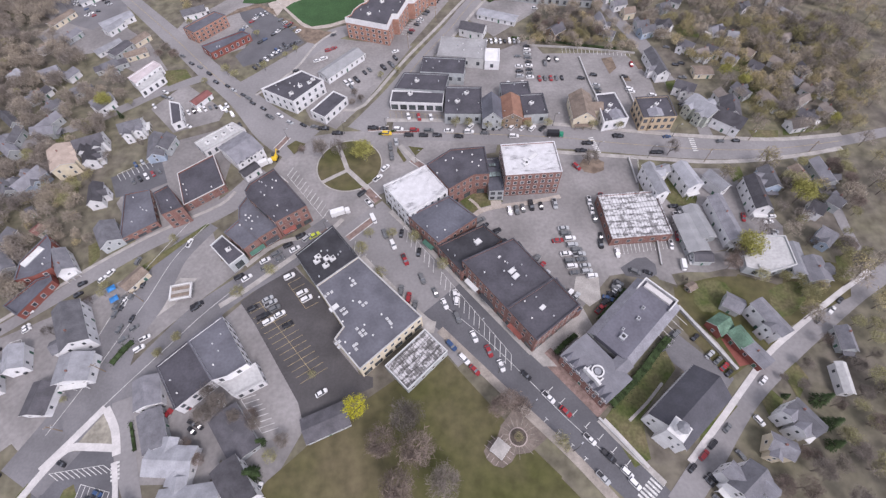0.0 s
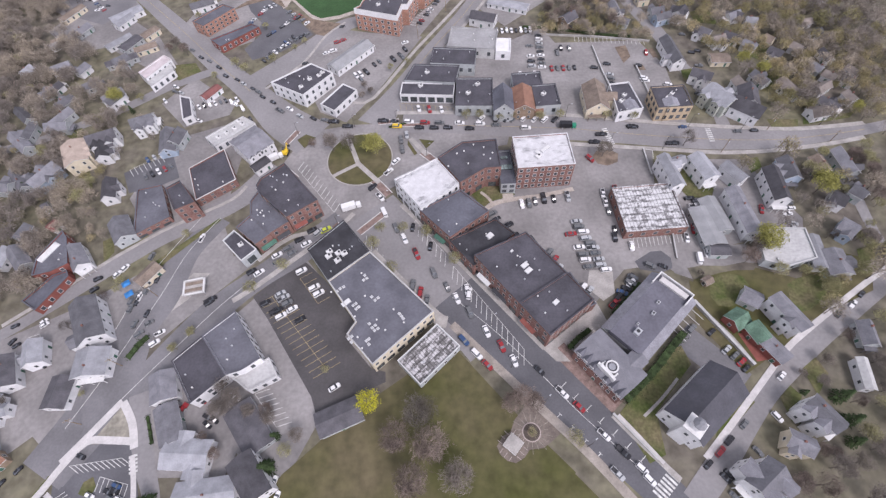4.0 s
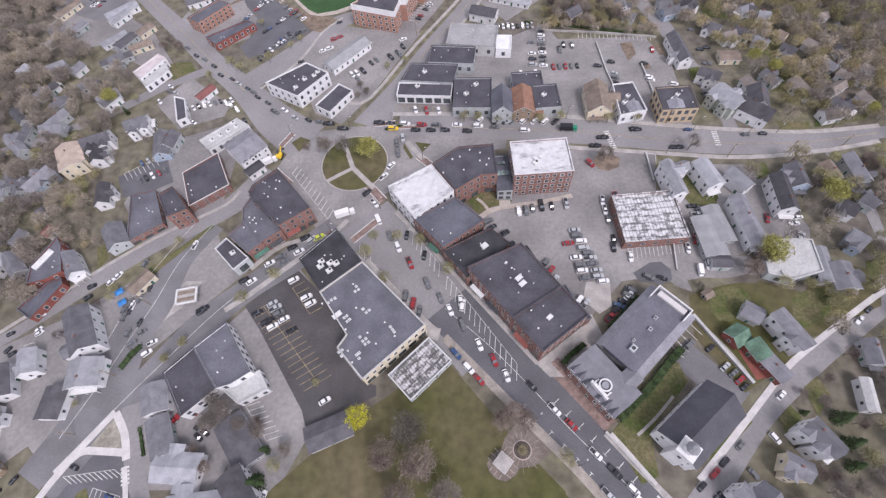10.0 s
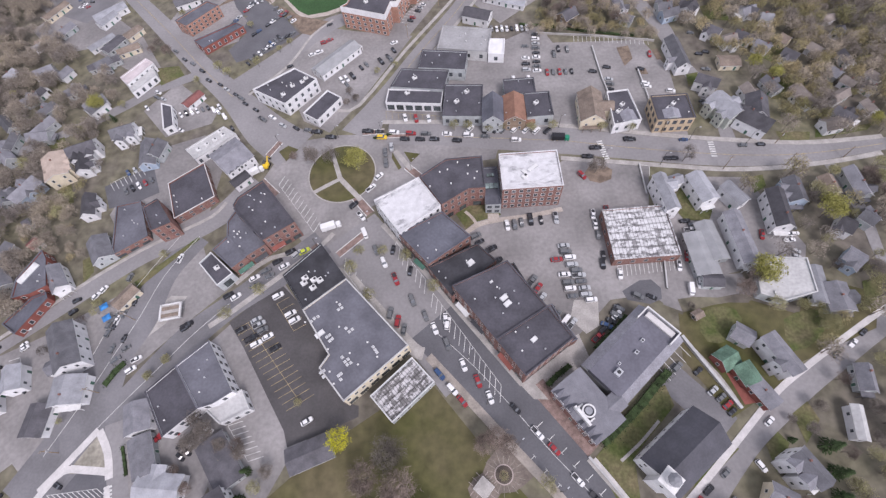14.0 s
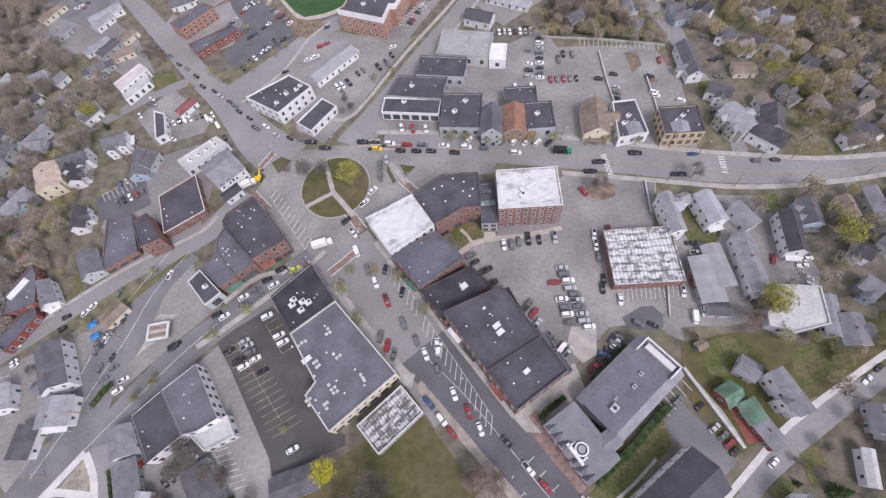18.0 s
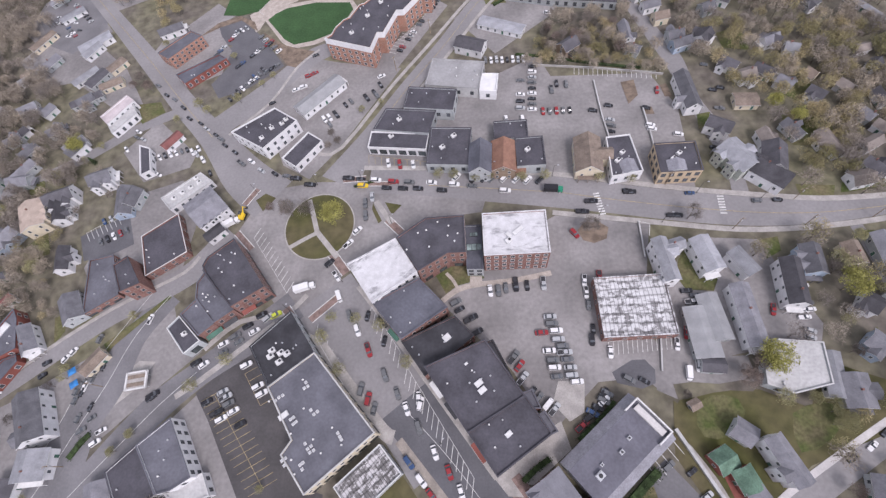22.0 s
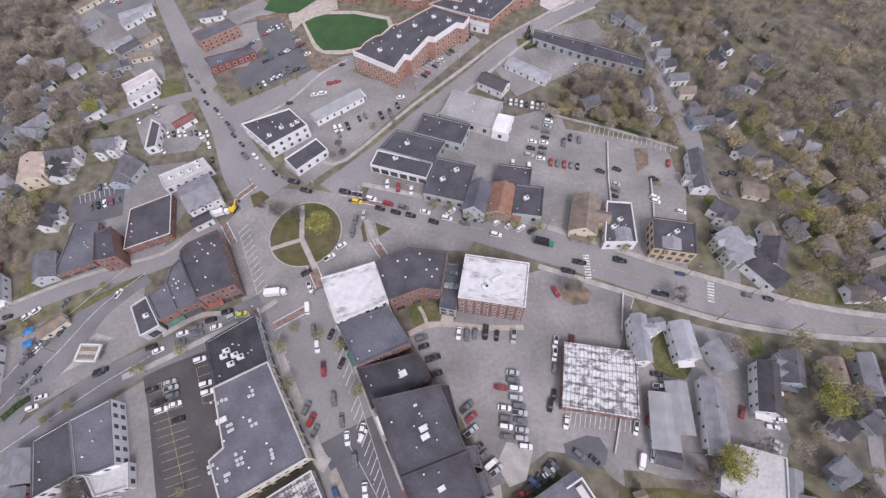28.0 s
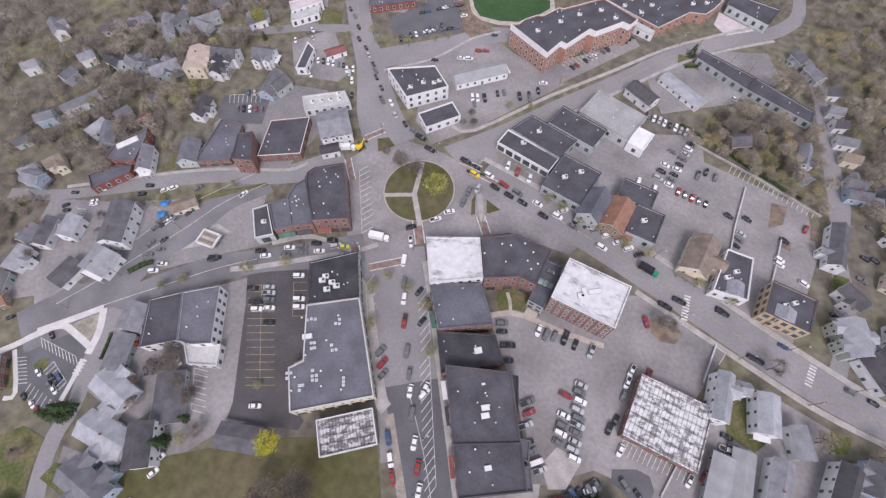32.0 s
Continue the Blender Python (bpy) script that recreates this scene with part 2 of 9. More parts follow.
PALE_ROOF = mat("pale_roof", (0.39, 0.39, 0.39), 0.8, scale=0.15, amount=0.12, fine=1.0)
BRIGHT_ROOF = mat("bright_white_roof", (0.59, 0.59, 0.6), 0.7, scale=0.2, amount=0.08, fine=1.0, fine_amount=0.04)
WHITE_ROOF = patchy("white_coated_roof", (0.49, 0.49, 0.505), (0.25, 0.25, 0.26), 0.41, 0.3, 0.45)
SNOWY_ROOF = patchy("peeling_white_roof", (0.51, 0.51, 0.52), (0.2, 0.195, 0.2), 0.47, 0.9, 0.5, 0.24, 0.55)
WORN_ROOF = patchy("worn_grey_roof", (0.46, 0.45, 0.46), (0.14, 0.135, 0.135), 0.53, 0.8, 0.5, 0.3, 0.6)
PINK_ROOF = mat("pinkish_roof", (0.46, 0.41, 0.42), 0.8, scale=0.3, amount=0.12)
SHINGLE = mat("dark_shingles", (0.068, 0.066, 0.074), 0.9, scale=0.35, amount=0.2, fine=2.2, fine_amount=0.1, spread=0.35)
GREY_SHINGLE = mat("grey_shingles", (0.138, 0.138, 0.153), 0.9, scale=0.35, amount=0.18, fine=2.2, fine_amount=0.1, spread=0.4)
BROWN_SHINGLE = mat("brown_shingles", (0.18, 0.145, 0.12), 0.9, scale=0.35, amount=0.2, fine=2.2, fine_amount=0.2)
ORANGE_SHINGLE = mat("rust_shingles", (0.215, 0.118, 0.085), 0.9, scale=0.35, amount=0.15, fine=2.2, fine_amount=0.12)
TAN_SHINGLE = mat("tan_shingles", (0.36, 0.295, 0.25), 0.9, scale=0.35, amount=0.12, fine=2.2, fine_amount=0.1)
TAUPE_SHINGLE = mat("taupe_shingles", (0.185, 0.162, 0.148), 0.9, scale=0.35, amount=0.15, fine=2.2, fine_amount=0.1, spread=0.25)
SAGE_BOARD = mat("sage_clapboard", (0.36, 0.38, 0.345), 0.7, scale=0.4, amount=0.1)
GREEN_SHINGLE = mat("green_shingles", (0.10, 0.17, 0.125), 0.9, scale=0.35, amount=0.25, fine=2.2, fine_amount=0.2)
PALE_SHINGLE = mat("pale_shingles", (0.235, 0.24, 0.26), 0.9, scale=0.35, amount=0.15, fine=2.2, fine_amount=0.08, spread=0.2)
RED_ROOF = mat("red_roof", (0.17, 0.07, 0.065), 0.8, scale=0.35, amount=0.2)
METAL_ROOF = mat("ribbed_metal_roof", (0.255, 0.26, 0.27), 0.6, 0.1, scale=0.3, amount=0.12)
STEEL = mat("grey_steel", (0.42, 0.43, 0.45), 0.45, 0.4, scale=0.6, amount=0.15)
POLE = mat("dark_pole", (0.07, 0.065, 0.06), 0.7, scale=0.6, amount=0.2)
WOOD = mat("weathered_wood", (0.22, 0.17, 0.12), 0.85, scale=0.8, amount=0.25)
# Reflected sky is put into the panes' base colour as a lift to blue-grey
PANE = glass("window_glass", (0.075, 0.083, 0.095))
SHOP_PANE = glass("shop_glass", (0.06, 0.07, 0.075))
TYRE = mat("tyre_rubber", (0.02, 0.02, 0.02), 0.85, scale=2.0, amount=0.2, bump=0)
RIM = mat("alloy_rim", (0.45, 0.45, 0.46), 0.35, 0.6, scale=2.0, amount=0.1, bump=0)
BARK = mat("bark", (0.135, 0.118, 0.105), 0.95, scale=2.0, amount=0.25, fine=9.0)
TWIGS = mat("bare_twigs", (0.158, 0.138, 0.122), 1.0, scale=0.3, amount=0.2, bump=0, island=0.35, spread=0.15)
WOOD_TWIGS = mat("woodland_twigs", (0.228, 0.202, 0.186), 1.0, scale=0.06, amount=0.22, fine=0.3, fine_amount=0.2, bump=0, tint=(0.34, 0.292, 0.228), island=0.3)
WOOD_LEAVES = mat("woodland_young_leaves", (0.255, 0.24, 0.12), 1.0, scale=0.06, amount=0.2, fine=0.3, fine_amount=0.2, bump=0, tint=(0.36, 0.3, 0.175), island=0.3)
BUDS = mat("reddish_buds", (0.165, 0.132, 0.115), 1.0, scale=0.3, amount=0.25, bump=0, island=0.35, spread=0.15)
YOUNG = mat("young_leaves", (0.265, 0.252, 0.135), 1.0, scale=0.4, amount=0.2, bump=0, island=0.3, spread=0.15)
YELLOW = mat("yellow_blossom", (0.46, 0.44, 0.03), 1.0, scale=0.5, amount=0.2, bump=0, island=0.3)
LEAF = mat("spring_leaves", (0.28, 0.272, 0.085), 1.0, scale=0.4, amount=0.25, bump=0, island=0.35, spread=0.1)
NEEDLES = mat("evergreen_needles", (0.035, 0.055, 0.022), 1.0, scale=0.5, amount=0.3, bump=0, island=0.4)
PAINTS = {n: mat("car_" + n, c, 0.28, me, scale=1.0, amount=0.05, fine_amount=0.03, bump=0) for n, c, me in (
    ("white", (0.63, 0.63, 0.635), 0), ("silver", (0.42, 0.43, 0.44), 0.3), ("grey", (0.14, 0.145, 0.15), 0.2), ("black", (0.022, 0.022, 0.026), 0),
    ("red", (0.25, 0.03, 0.035), 0), ("blue", (0.04, 0.075, 0.16), 0.1), ("yellow", (0.62, 0.42, 0.03), 0), ("green", (0.02, 0.20, 0.12), 0), ("lime", (0.45, 0.50, 0.06), 0))}

# ---- mesh tools ----


class Shape:
    """Points and faces of one mesh, with a material slot for each face."""

    def __init__(self):
        self.points, self.faces, self.slots = [], [], []

    def face(self, corners, slot=0):
        n = len(self.points)
        self.points += [tuple(c) for c in corners]
        self.faces.append(tuple(range(n, n + len(corners))))
        self.slots.append(slot)

    def prism(self, ring, z0, z1, slot=0, top=None, bottom=True, scale=1.0):
        """A solid over a ring of (x, y), anticlockwise; scale: the top's size against the foot's."""
        n, k = len(self.points), len(ring)
        cx, cy = sum(p[0] for p in ring) / k, sum(p[1] for p in ring) / k
        self.points += [(x, y, z0) for x, y in ring] + [(cx + (x - cx) * scale, cy + (y - cy) * scale, z1) for x, y in ring]
        for i in range(k):
            j = (i + 1) % k
            self.faces.append((n + i, n + j, n + k + j, n + k + i))
            self.slots.append(slot)
        self.faces.append(tuple(n + k + i for i in range(k)))
        self.slots.append(slot if top is None else top)
        if bottom:
            self.faces.append(tuple(n + k - 1 - i for i in range(k)))
            self.slots.append(slot)
        return self

    def box(self, x0, x1, y0, y1, z0, z1, slot=0, scale=1.0):
        return self.prism([(x0, y0), (x1, y0), (x1, y1), (x0, y1)], z0, z1, slot, scale=scale)

    def tube(self, a, b, ra, rb, sides=6, slot=0):
        a, b = Vector(a), Vector(b)
        u = (b - a).orthogonal().normalized()
        v = (b - a).normalized().cross(u)
        n = len(self.points)
        for c, r in ((a, ra), (b, rb)):
            self.points += [tuple(c + r * (math.cos(2 * math.pi * i / sides) * u + math.sin(2 * math.pi * i / sides) * v)) for i in range(sides)]
        for i in range(sides):
            j = (i + 1) % sides
            self.faces.append((n + i, n + j, n + sides + j, n + sides + i))
            self.slots.append(slot)
        self.faces += [tuple(n + sides - 1 - i for i in range(sides)), tuple(n + sides + i for i in range(sides))]
        self.slots += [slot, slot]
        return self

    def mesh(self, name, *materials):
        data = bpy.data.meshes.new(name)
        data.from_pydata(self.points, [], self.faces)
        for m in materials:
            data.materials.append(m)
        if len(materials) > 1:
            data.polygons.foreach_set("material_index", self.slots)
        data.update()
        return data


def part(name, shape, material, parent, label="", m=None):
    """One mesh object under a thing or a part. material: one, or a tuple for the shape's slots."""
    data = shape if isinstance(shape, bpy.types.Mesh) else shape.mesh(name, *(material if isinstance(material, tuple) else (material,)))
    ob = new(name, data)
    ob.parent = parent
    if m is not None:
        ob.matrix_local = m
    return tagged(ob, label)


def thing(name, label, category, m=None, group="", kind=""):
    ob = new(name)
    ob.empty_display_size = 0.5
    if m is not None:
        ob.matrix_world = m
    return tagged(ob, label, category, group, kind)


def structure(name, shape, material, label="", category=""):
    ob = new(name, shape.mesh(name, *(material if isinstance(material, tuple) else (material,))))
    return tagged(ob, label or name.replace("_", " "), category or name.split("_")[0], kind="structure")


def anticlockwise(ring):
    area = sum(a[0] * b[1] - b[0] * a[1] for a, b in zip(ring, ring[1:] + ring[:1]))
    return ring if area > 0 else ring[::-1]


def inset(ring, d):
    out = []
    for i, p in enumerate(ring):
        a, b = Vector(p) - Vector(ring[i - 1]), Vector(ring[(i + 1) % len(ring)]) - Vector(p)
        na, nb = Vector((-a.y, a.x)).normalized(), Vector((-b.y, b.x)).normalized()
        k = (na + nb) / max(0.3, 1 + na.dot(nb))
        out.append((p[0] + k.x * d, p[1] + k.y * d))
    return out


# ---- ground ----
LAYER = {}
FOOTPRINTS, ROADS = [], []


def level(kind):
    """Flush sheets of one kind lie 4 mm above one another."""
    LAYER[kind] = LAYER.get(kind, 0.0) + 0.004
    return LAYER[kind]


def smooth(stations, steps=5):
    """A smooth line through stations of any number of values."""
    pts = [np.array(s, float) for s in stations]
    out = []
    for i in range(len(pts) - 1):
        a, b, c, d = pts[max(i - 1, 0)], pts[i], pts[i + 1], pts[min(i + 2, len(pts) - 1)]
        for k in range(steps):
            u = k / steps
            out.append(0.5 * (2 * b + (c - a) * u + (2 * a - 5 * b + 4 * c - d) * u * u + (3 * b - a - 3 * c + d) * u ** 3))
    return out + [pts[-1]]


def strip(shape, line, half0, half1, z0, z1=None):
    """A ribbon along a line, from half0 to half1 metres to its left (right: minus); with z1 it has sides down to z0."""
    left, right = [], []
    for i, p in enumerate(line):
        d = np.array(line[min(i + 1, len(line) - 1)][:2]) - np.array(line[max(i - 1, 0)][:2])
        d = d / (np.linalg.norm(d) + 1e-9)
        nrm = np.array((-d[1], d[0]))
        a = half0 * p[2] / 2 if len(p) > 2 else half0
        b = half1 * p[2] / 2 if len(p) > 2 else half1
        left.append(np.array(p[:2]) + nrm * a)
        right.append(np.array(p[:2]) + nrm * b)
    z = z0 if z1 is None else z1
    for i in range(len(line) - 1):
        a, b, c, d = left[i], left[i + 1], right[i + 1], right[i]
        shape.face([(*d, z), (*c, z), (*b, z), (*a, z)])
        if z1 is not None:
            for p, q in ((a, b), (c, d)):
                shape.face([(*p, z0), (*q, z0), (*q, z1), (*p, z1)])


def road(stations, material=None, centre=True):
    z = 0.06 + level("road")
    line = smooth(stations)
    ROADS.append(line)
    s = Shape()
    strip(s, line, 1, -1, z)
    ob = structure("road", s, material or ASPHALT, "worn grey asphalt town road", "road")
    return ob


def ring_area(name, ring, material, z, label, category):
    s = Shape()
    s.face([(x, y, z) for x, y in anticlockwise(ring)])
    return structure(name, s, material, label, category)


def lot(ring, material=None, label="grey asphalt parking lot"):
    return ring_area("parking_lot", ring, material or LOT_ASPHALT, 0.01 + level("lot") * 0.4, label, "parking lot")


def lawn(ring, material=None, label="patchy early spring lawn"):
    return ring_area("lawn", ring, material or GRASS, (0.2 if material is PARK_GRASS else 0.12) + level("lawn") * 0.3, label, "lawn")


def disc(name, x, y, rx, ry, material, z, label, category):
    return ring_area(name, [(x + rx * math.cos(i * math.pi / 24), y + ry * math.sin(i * math.pi / 24)) for i in range(48)], material, z, label, category)


g = Shape()
for i in range(-12, 12):
    for j in range(-12, 12):
        g.face([(i * 170, j * 170, 0), (i * 170 + 170, j * 170, 0), (i * 170 + 170, j * 170 + 170, 0), (i * 170, j * 170 + 170, 0)])
structure("ground", g, LITTER, "brown leaf-littered ground with thin grass", "ground")


# ---- buildings ----
def window_mesh(wide, high, frame, pane, key={}):
    """A window with a frame 60 mm proud of the wall and its pane set back, in one piece."""
    k = (round(wide, 1), round(high, 1), frame.name, pane.name)
    if k not in key:
        s = Shape()
        a, b, t = wide / 2, high / 2, 0.1
        rings = [(a + t, b + t, -0.08), (a + t, b + t, 0.07), (a, b, 0.07), (a, b, 0.015)]
        s.points = [(x * u, y, z * v) for u, v, y in rings for x, z in ((1, -1), (-1, -1), (-1, 1), (1, 1))]
        for r in range(3):
            for i in range(4):
                j = (i + 1) % 4
                s.faces.append((r * 4 + i, r * 4 + j, r * 4 + 4 + j, r * 4 + 4 + i))
                s.slots.append(0)
        s.faces.append((12, 13, 14, 15))
        s.slots.append(1)
        key[k] = s.mesh("window", frame, pane)
    return key[k]


def wall_pose(a, b, along, z):
    """On the wall from a to b (its outside to the right), metres along and up; y points out."""
    d = (Vector(b) - Vector(a)).normalized()
    p = Vector(a) + d * along
    return Matrix.Translation((p.x, p.y, z)) @ Matrix.Rotation(math.atan2(d.y, d.x) + math.pi, 4, "Z")


def turned_away(t, a, b):
    """Whether the wall from a to b faces away from the camera's way and is never seen; it gets no windows."""
    out = t.matrix_world.to_3x3() @ Vector((b[1] - a[1], a[0] - b[0], 0)).normalized()
    here = t.matrix_world @ Vector(((a[0] + b[0]) / 2, (a[1] + b[1]) / 2, 0))
    return out.dot((Vector((20, 30, 0)) - here).normalized()) < -0.25


def vent(parent, x, y, z, size, turn=0.0, label=""):
    s = Shape().box(-size / 2, size / 2, -size * 0.4, size * 0.4, 0, size * 0.55)
    s.box(-size * 0.42, size * 0.42, -size * 0.32, size * 0.32, size * 0.55, size * 0.6)
    unit = part("roof_unit", s, STEEL, parent, label, pose(x, y, z, 0, 0, turn))
    part("fan_grille", Shape().tube((0, 0, size * 0.6), (0, 0, size * 0.66), size * 0.26, size * 0.26, 10), DARK_TRIM, unit)


# style: wall, roof, storeys, window frame, window width, window spacing, shop front, label
STYLES = {
    "white_block": (WHITE, WHITE_ROOF, 3, TRIM, 1.2, 2.6, True, "three-storey white corner block with a patchy white roof"),
    "brick_curve": (BRICK, DARK_ROOF, 3, STONE_TRIM, 1.2, 2.6, True, "curved three-storey red brick block with a dark roof"),
    "insurance": (BRICK, WHITE_ROOF, 4, TRIM, 1.3, 2.5, False, "four-storey red brick office block with a white roof"),
    "blue_roof": (BRICK, BLUE_GREY_ROOF, 2, STONE_TRIM, 1.2, 2.8, True, "two-storey brick shop building with a blue-grey roof"),
    "black_low": (BRICK, BLACK_ROOF, 2, STONE_TRIM, 1.2, 3.0, True, "low brick shop building with a black roof"),
    "long_brick": (BRICK, DARK_ROOF, 3, STONE_TRIM, 1.2, 2.7, True, "long three-storey brick block with a dark roof"),
    "black_roof": (GREY_BOARD, BLACK_ROOF, 2, TRIM, 1.3, 3.0, True, "two-storey shop building with a black membrane roof"),
    "grey_roof": (CREAM, GREY_ROOF, 2, TRIM, 1.2, 2.6, True, "large two-storey building with a grey roof full of vents"),
    "patchy": (GREY_BOARD, WORN_ROOF, 1, TRIM, 1.2, 3.5, False, "single-storey building with a worn patchy grey roof"),
    "snowy": (BRICK, SNOWY_ROOF, 1, STONE_TRIM, 1.4, 4.0, False, "low brick building with a peeling white roof"),
    "brick_corner": (BRICK, DARK_ROOF, 3, STONE_TRIM, 1.2, 2.6, True, "three-storey red brick corner block with a dark roof"),
    "grey_low": (BRICK, GREY_ROOF, 2, STONE_TRIM, 1.3, 3.2, True, "two-storey brick building with a grey roof"),
    "small_corner": (GREY_BOARD, DARK_ROOF, 1, TRIM, 1.4, 3.0, True, "small single-storey shop with a dark roof"),
    "theatre": (BRICK, DARK_ROOF, 2, STONE_TRIM, 1.2, 4.0, False, "brick hall with a dark flat roof"),
    "dealer": (WHITE, DARK_ROOF, 2, TRIM, 1.3, 3.4, False, "white two-storey showroom with a dark roof"),
    "trim": (WHITE, DARK_ROOF, 1, TRIM, 1.4, 3.4, False, "small white shop with a dark roof and white parapet"),
    "brick_long": (PINK_BRICK, DARK_ROOF, 4, TRIM, 1.3, 3.2, False, "long four-storey brick building with a white top storey"),
    "arc": (PINK_BRICK, DARK_ROOF, 2, STONE_TRIM, 1.6, 5.0, False, "low brick shopping block with a dark roof"),
    "pale": (PALE_ROOF, GREY_MEMBRANE, 1, DARK_TRIM, 1.4, 5.0, False, "low warehouse with a pale flat roof"),
    # Grey walls: the shade on the south wall is put into their colour
    "white_flat": (GREY_BOARD, PALE_ROOF, 1, DARK_TRIM, 1.4, 5.0, False, "low shed with a pale white flat roof"),
    "white_sq": (WHITE, BRIGHT_ROOF, 1, DARK_TRIM, 1.4, 4.0, False, "small flat building with a bright white roof"),
    "dark": (GREY_BOARD, DARK_ROOF, 1, DARK_TRIM, 1.4, 4.0, False, "shop building with a dark flat roof"),
    "dark_front": (WHITE, DARK_ROOF, 1, TRIM, 2.2, 2.8, True, "low shop with a dark roof and white fascia"),
    "flat_gable": (WHITE, DARK_ROOF, 1, TRIM, 1.3, 3.0, False, "low white building with a dark roof"),
    "tan": (TAN_STONE, DARK_ROOF, 2, DARK_TRIM, 1.5, 2.6, False, "tan two-storey bank building with a dark roof"),
    "pink": (WHITE, PINK_ROOF, 2, TRIM, 1.1, 3.0, False, "white two-storey building with a pinkish roof"),
    "mill": (PINK_BRICK, GREY_ROOF, 3, STONE_TRIM, 1.2, 2.6, False, "old red brick mill with a grey roof"),
    "mill_low": (RED_BOARD, BLUE_GREY_ROOF, 1, TRIM, 1.2, 3.0, False, "low red mill wing with a blue-grey roof"),
    "purple": (RED_BOARD, GREY_ROOF, 2, TRIM, 1.2, 3.0, False, "dark red building with white roof edges"),
    "garage_dark": (WHITE, DARK_ROOF, 2, DARK_TRIM, 1.1, 3.4, False, "white-walled building with a dark flat roof"),
    "garage_light": (WHITE, GREY_ROOF, 2, DARK_TRIM, 1.1, 3.0, False, "tall white-walled building with a light grey roof"),
    "white_low": (WHITE, PALE_ROOF, 1, DARK_TRIM, 1.1, 3.0, False, "low white entrance wing with a pale roof"),
    "link": (GREY_BOARD, BLUE_GREY_ROOF, 2, DARK_TRIM, 1.6, 2.2, False, "dark glazed link between two brick blocks"),
    "brick_tall": (BRICK, DARK_ROOF, 3, STONE_TRIM, 1.2, 2.4, False, "narrow three-storey red brick building"),
}
GENERATOR = random.Random(7)


def inside(x, y, ring):
    odd = False
    for (x0, y0), (x1, y1) in zip(ring, ring[1:] + ring[:1]):
        if (y0 > y) != (y1 > y) and x < (x1 - x0) * (y - y0) / (y1 - y0) + x0:
            odd = not odd
    return odd


def plaza(ring, material, label):
    return ring_area("plaza", ring, material, 0.12 + level("plaza") * 0.8, label, "plaza")


def mansard(x, y, turn, length, wide, h):
    """A long hall: a flat grey roof with sloping skirts along its sides."""
    t = thing("hall", "long grey-roofed hall with sloping roof skirts", "building", pose(x, y, 0, 0, 0, turn))
    a, b = length / 2, wide / 2
    FOOTPRINTS.append([tuple((t.matrix_world @ Vector((u, v, 0))).xy) for u, v in ((-a, -b), (a, -b), (a, b), (-a, b))])
    part("wall", Shape().box(-a, a, -b, b, -0.3, h - 2.2), GREY_BOARD, t)
    s = Shape()
    for sy in (-1, 1):
        f = [(-a, sy * (b + 0.3), h - 2.3), (a, sy * (b + 0.3), h - 2.3), (a, sy * (b - 2.6), h), (-a, sy * (b - 2.6), h)]
        s.face(f if sy < 0 else f[::-1])
    part("roof_skirt", s, SKIRT, t, "lighter sloping shingles")
    part("roof", Shape().box(-a, a, 2.6 - b, b - 2.6, h - 2.2, h + 0.02), HALL_ROOF, t)
    for x0, x1, y0, y1 in ((a - 5.5, a, -b + 2.0, -b + 2.4), (a - 5.5, a, b - 2.4, b - 2.0), (a - 0.4, a, 2.4 - b, b - 2.4)):
        part("parapet", Shape().box(x0, x1, y0, y1, h - 0.5, h + 1.3), TRIM, t)
    part("stair_housing", Shape().box(a - 3.2, a - 1.2, 3.2 - b, b - 3.4, h, h + 0.9), PALE_CONCRETE, t)
    for u, v, sz in ((0, -0.6, 1.4), (-a * 0.45, 0.8, 1.0), (a * 0.3, 0.5, 1.3), (-a * 0.62, -0.7, 2.4)):
        vent(t, u, v, h + 0.02, sz)
    for sy in (-1, 1):
        n = int(length / 3.2)
        for i in range(n):
            p, q = ((-a, -b), (a, -b)) if sy < 0 else ((a, b), (-a, b))
            part("window", window_mesh(1.0, 1.9, TRIM, PANE), None, t, "", wall_pose(p, q, (i + 0.5) * length / n, (h - 2.2) * 0.55))
    return t


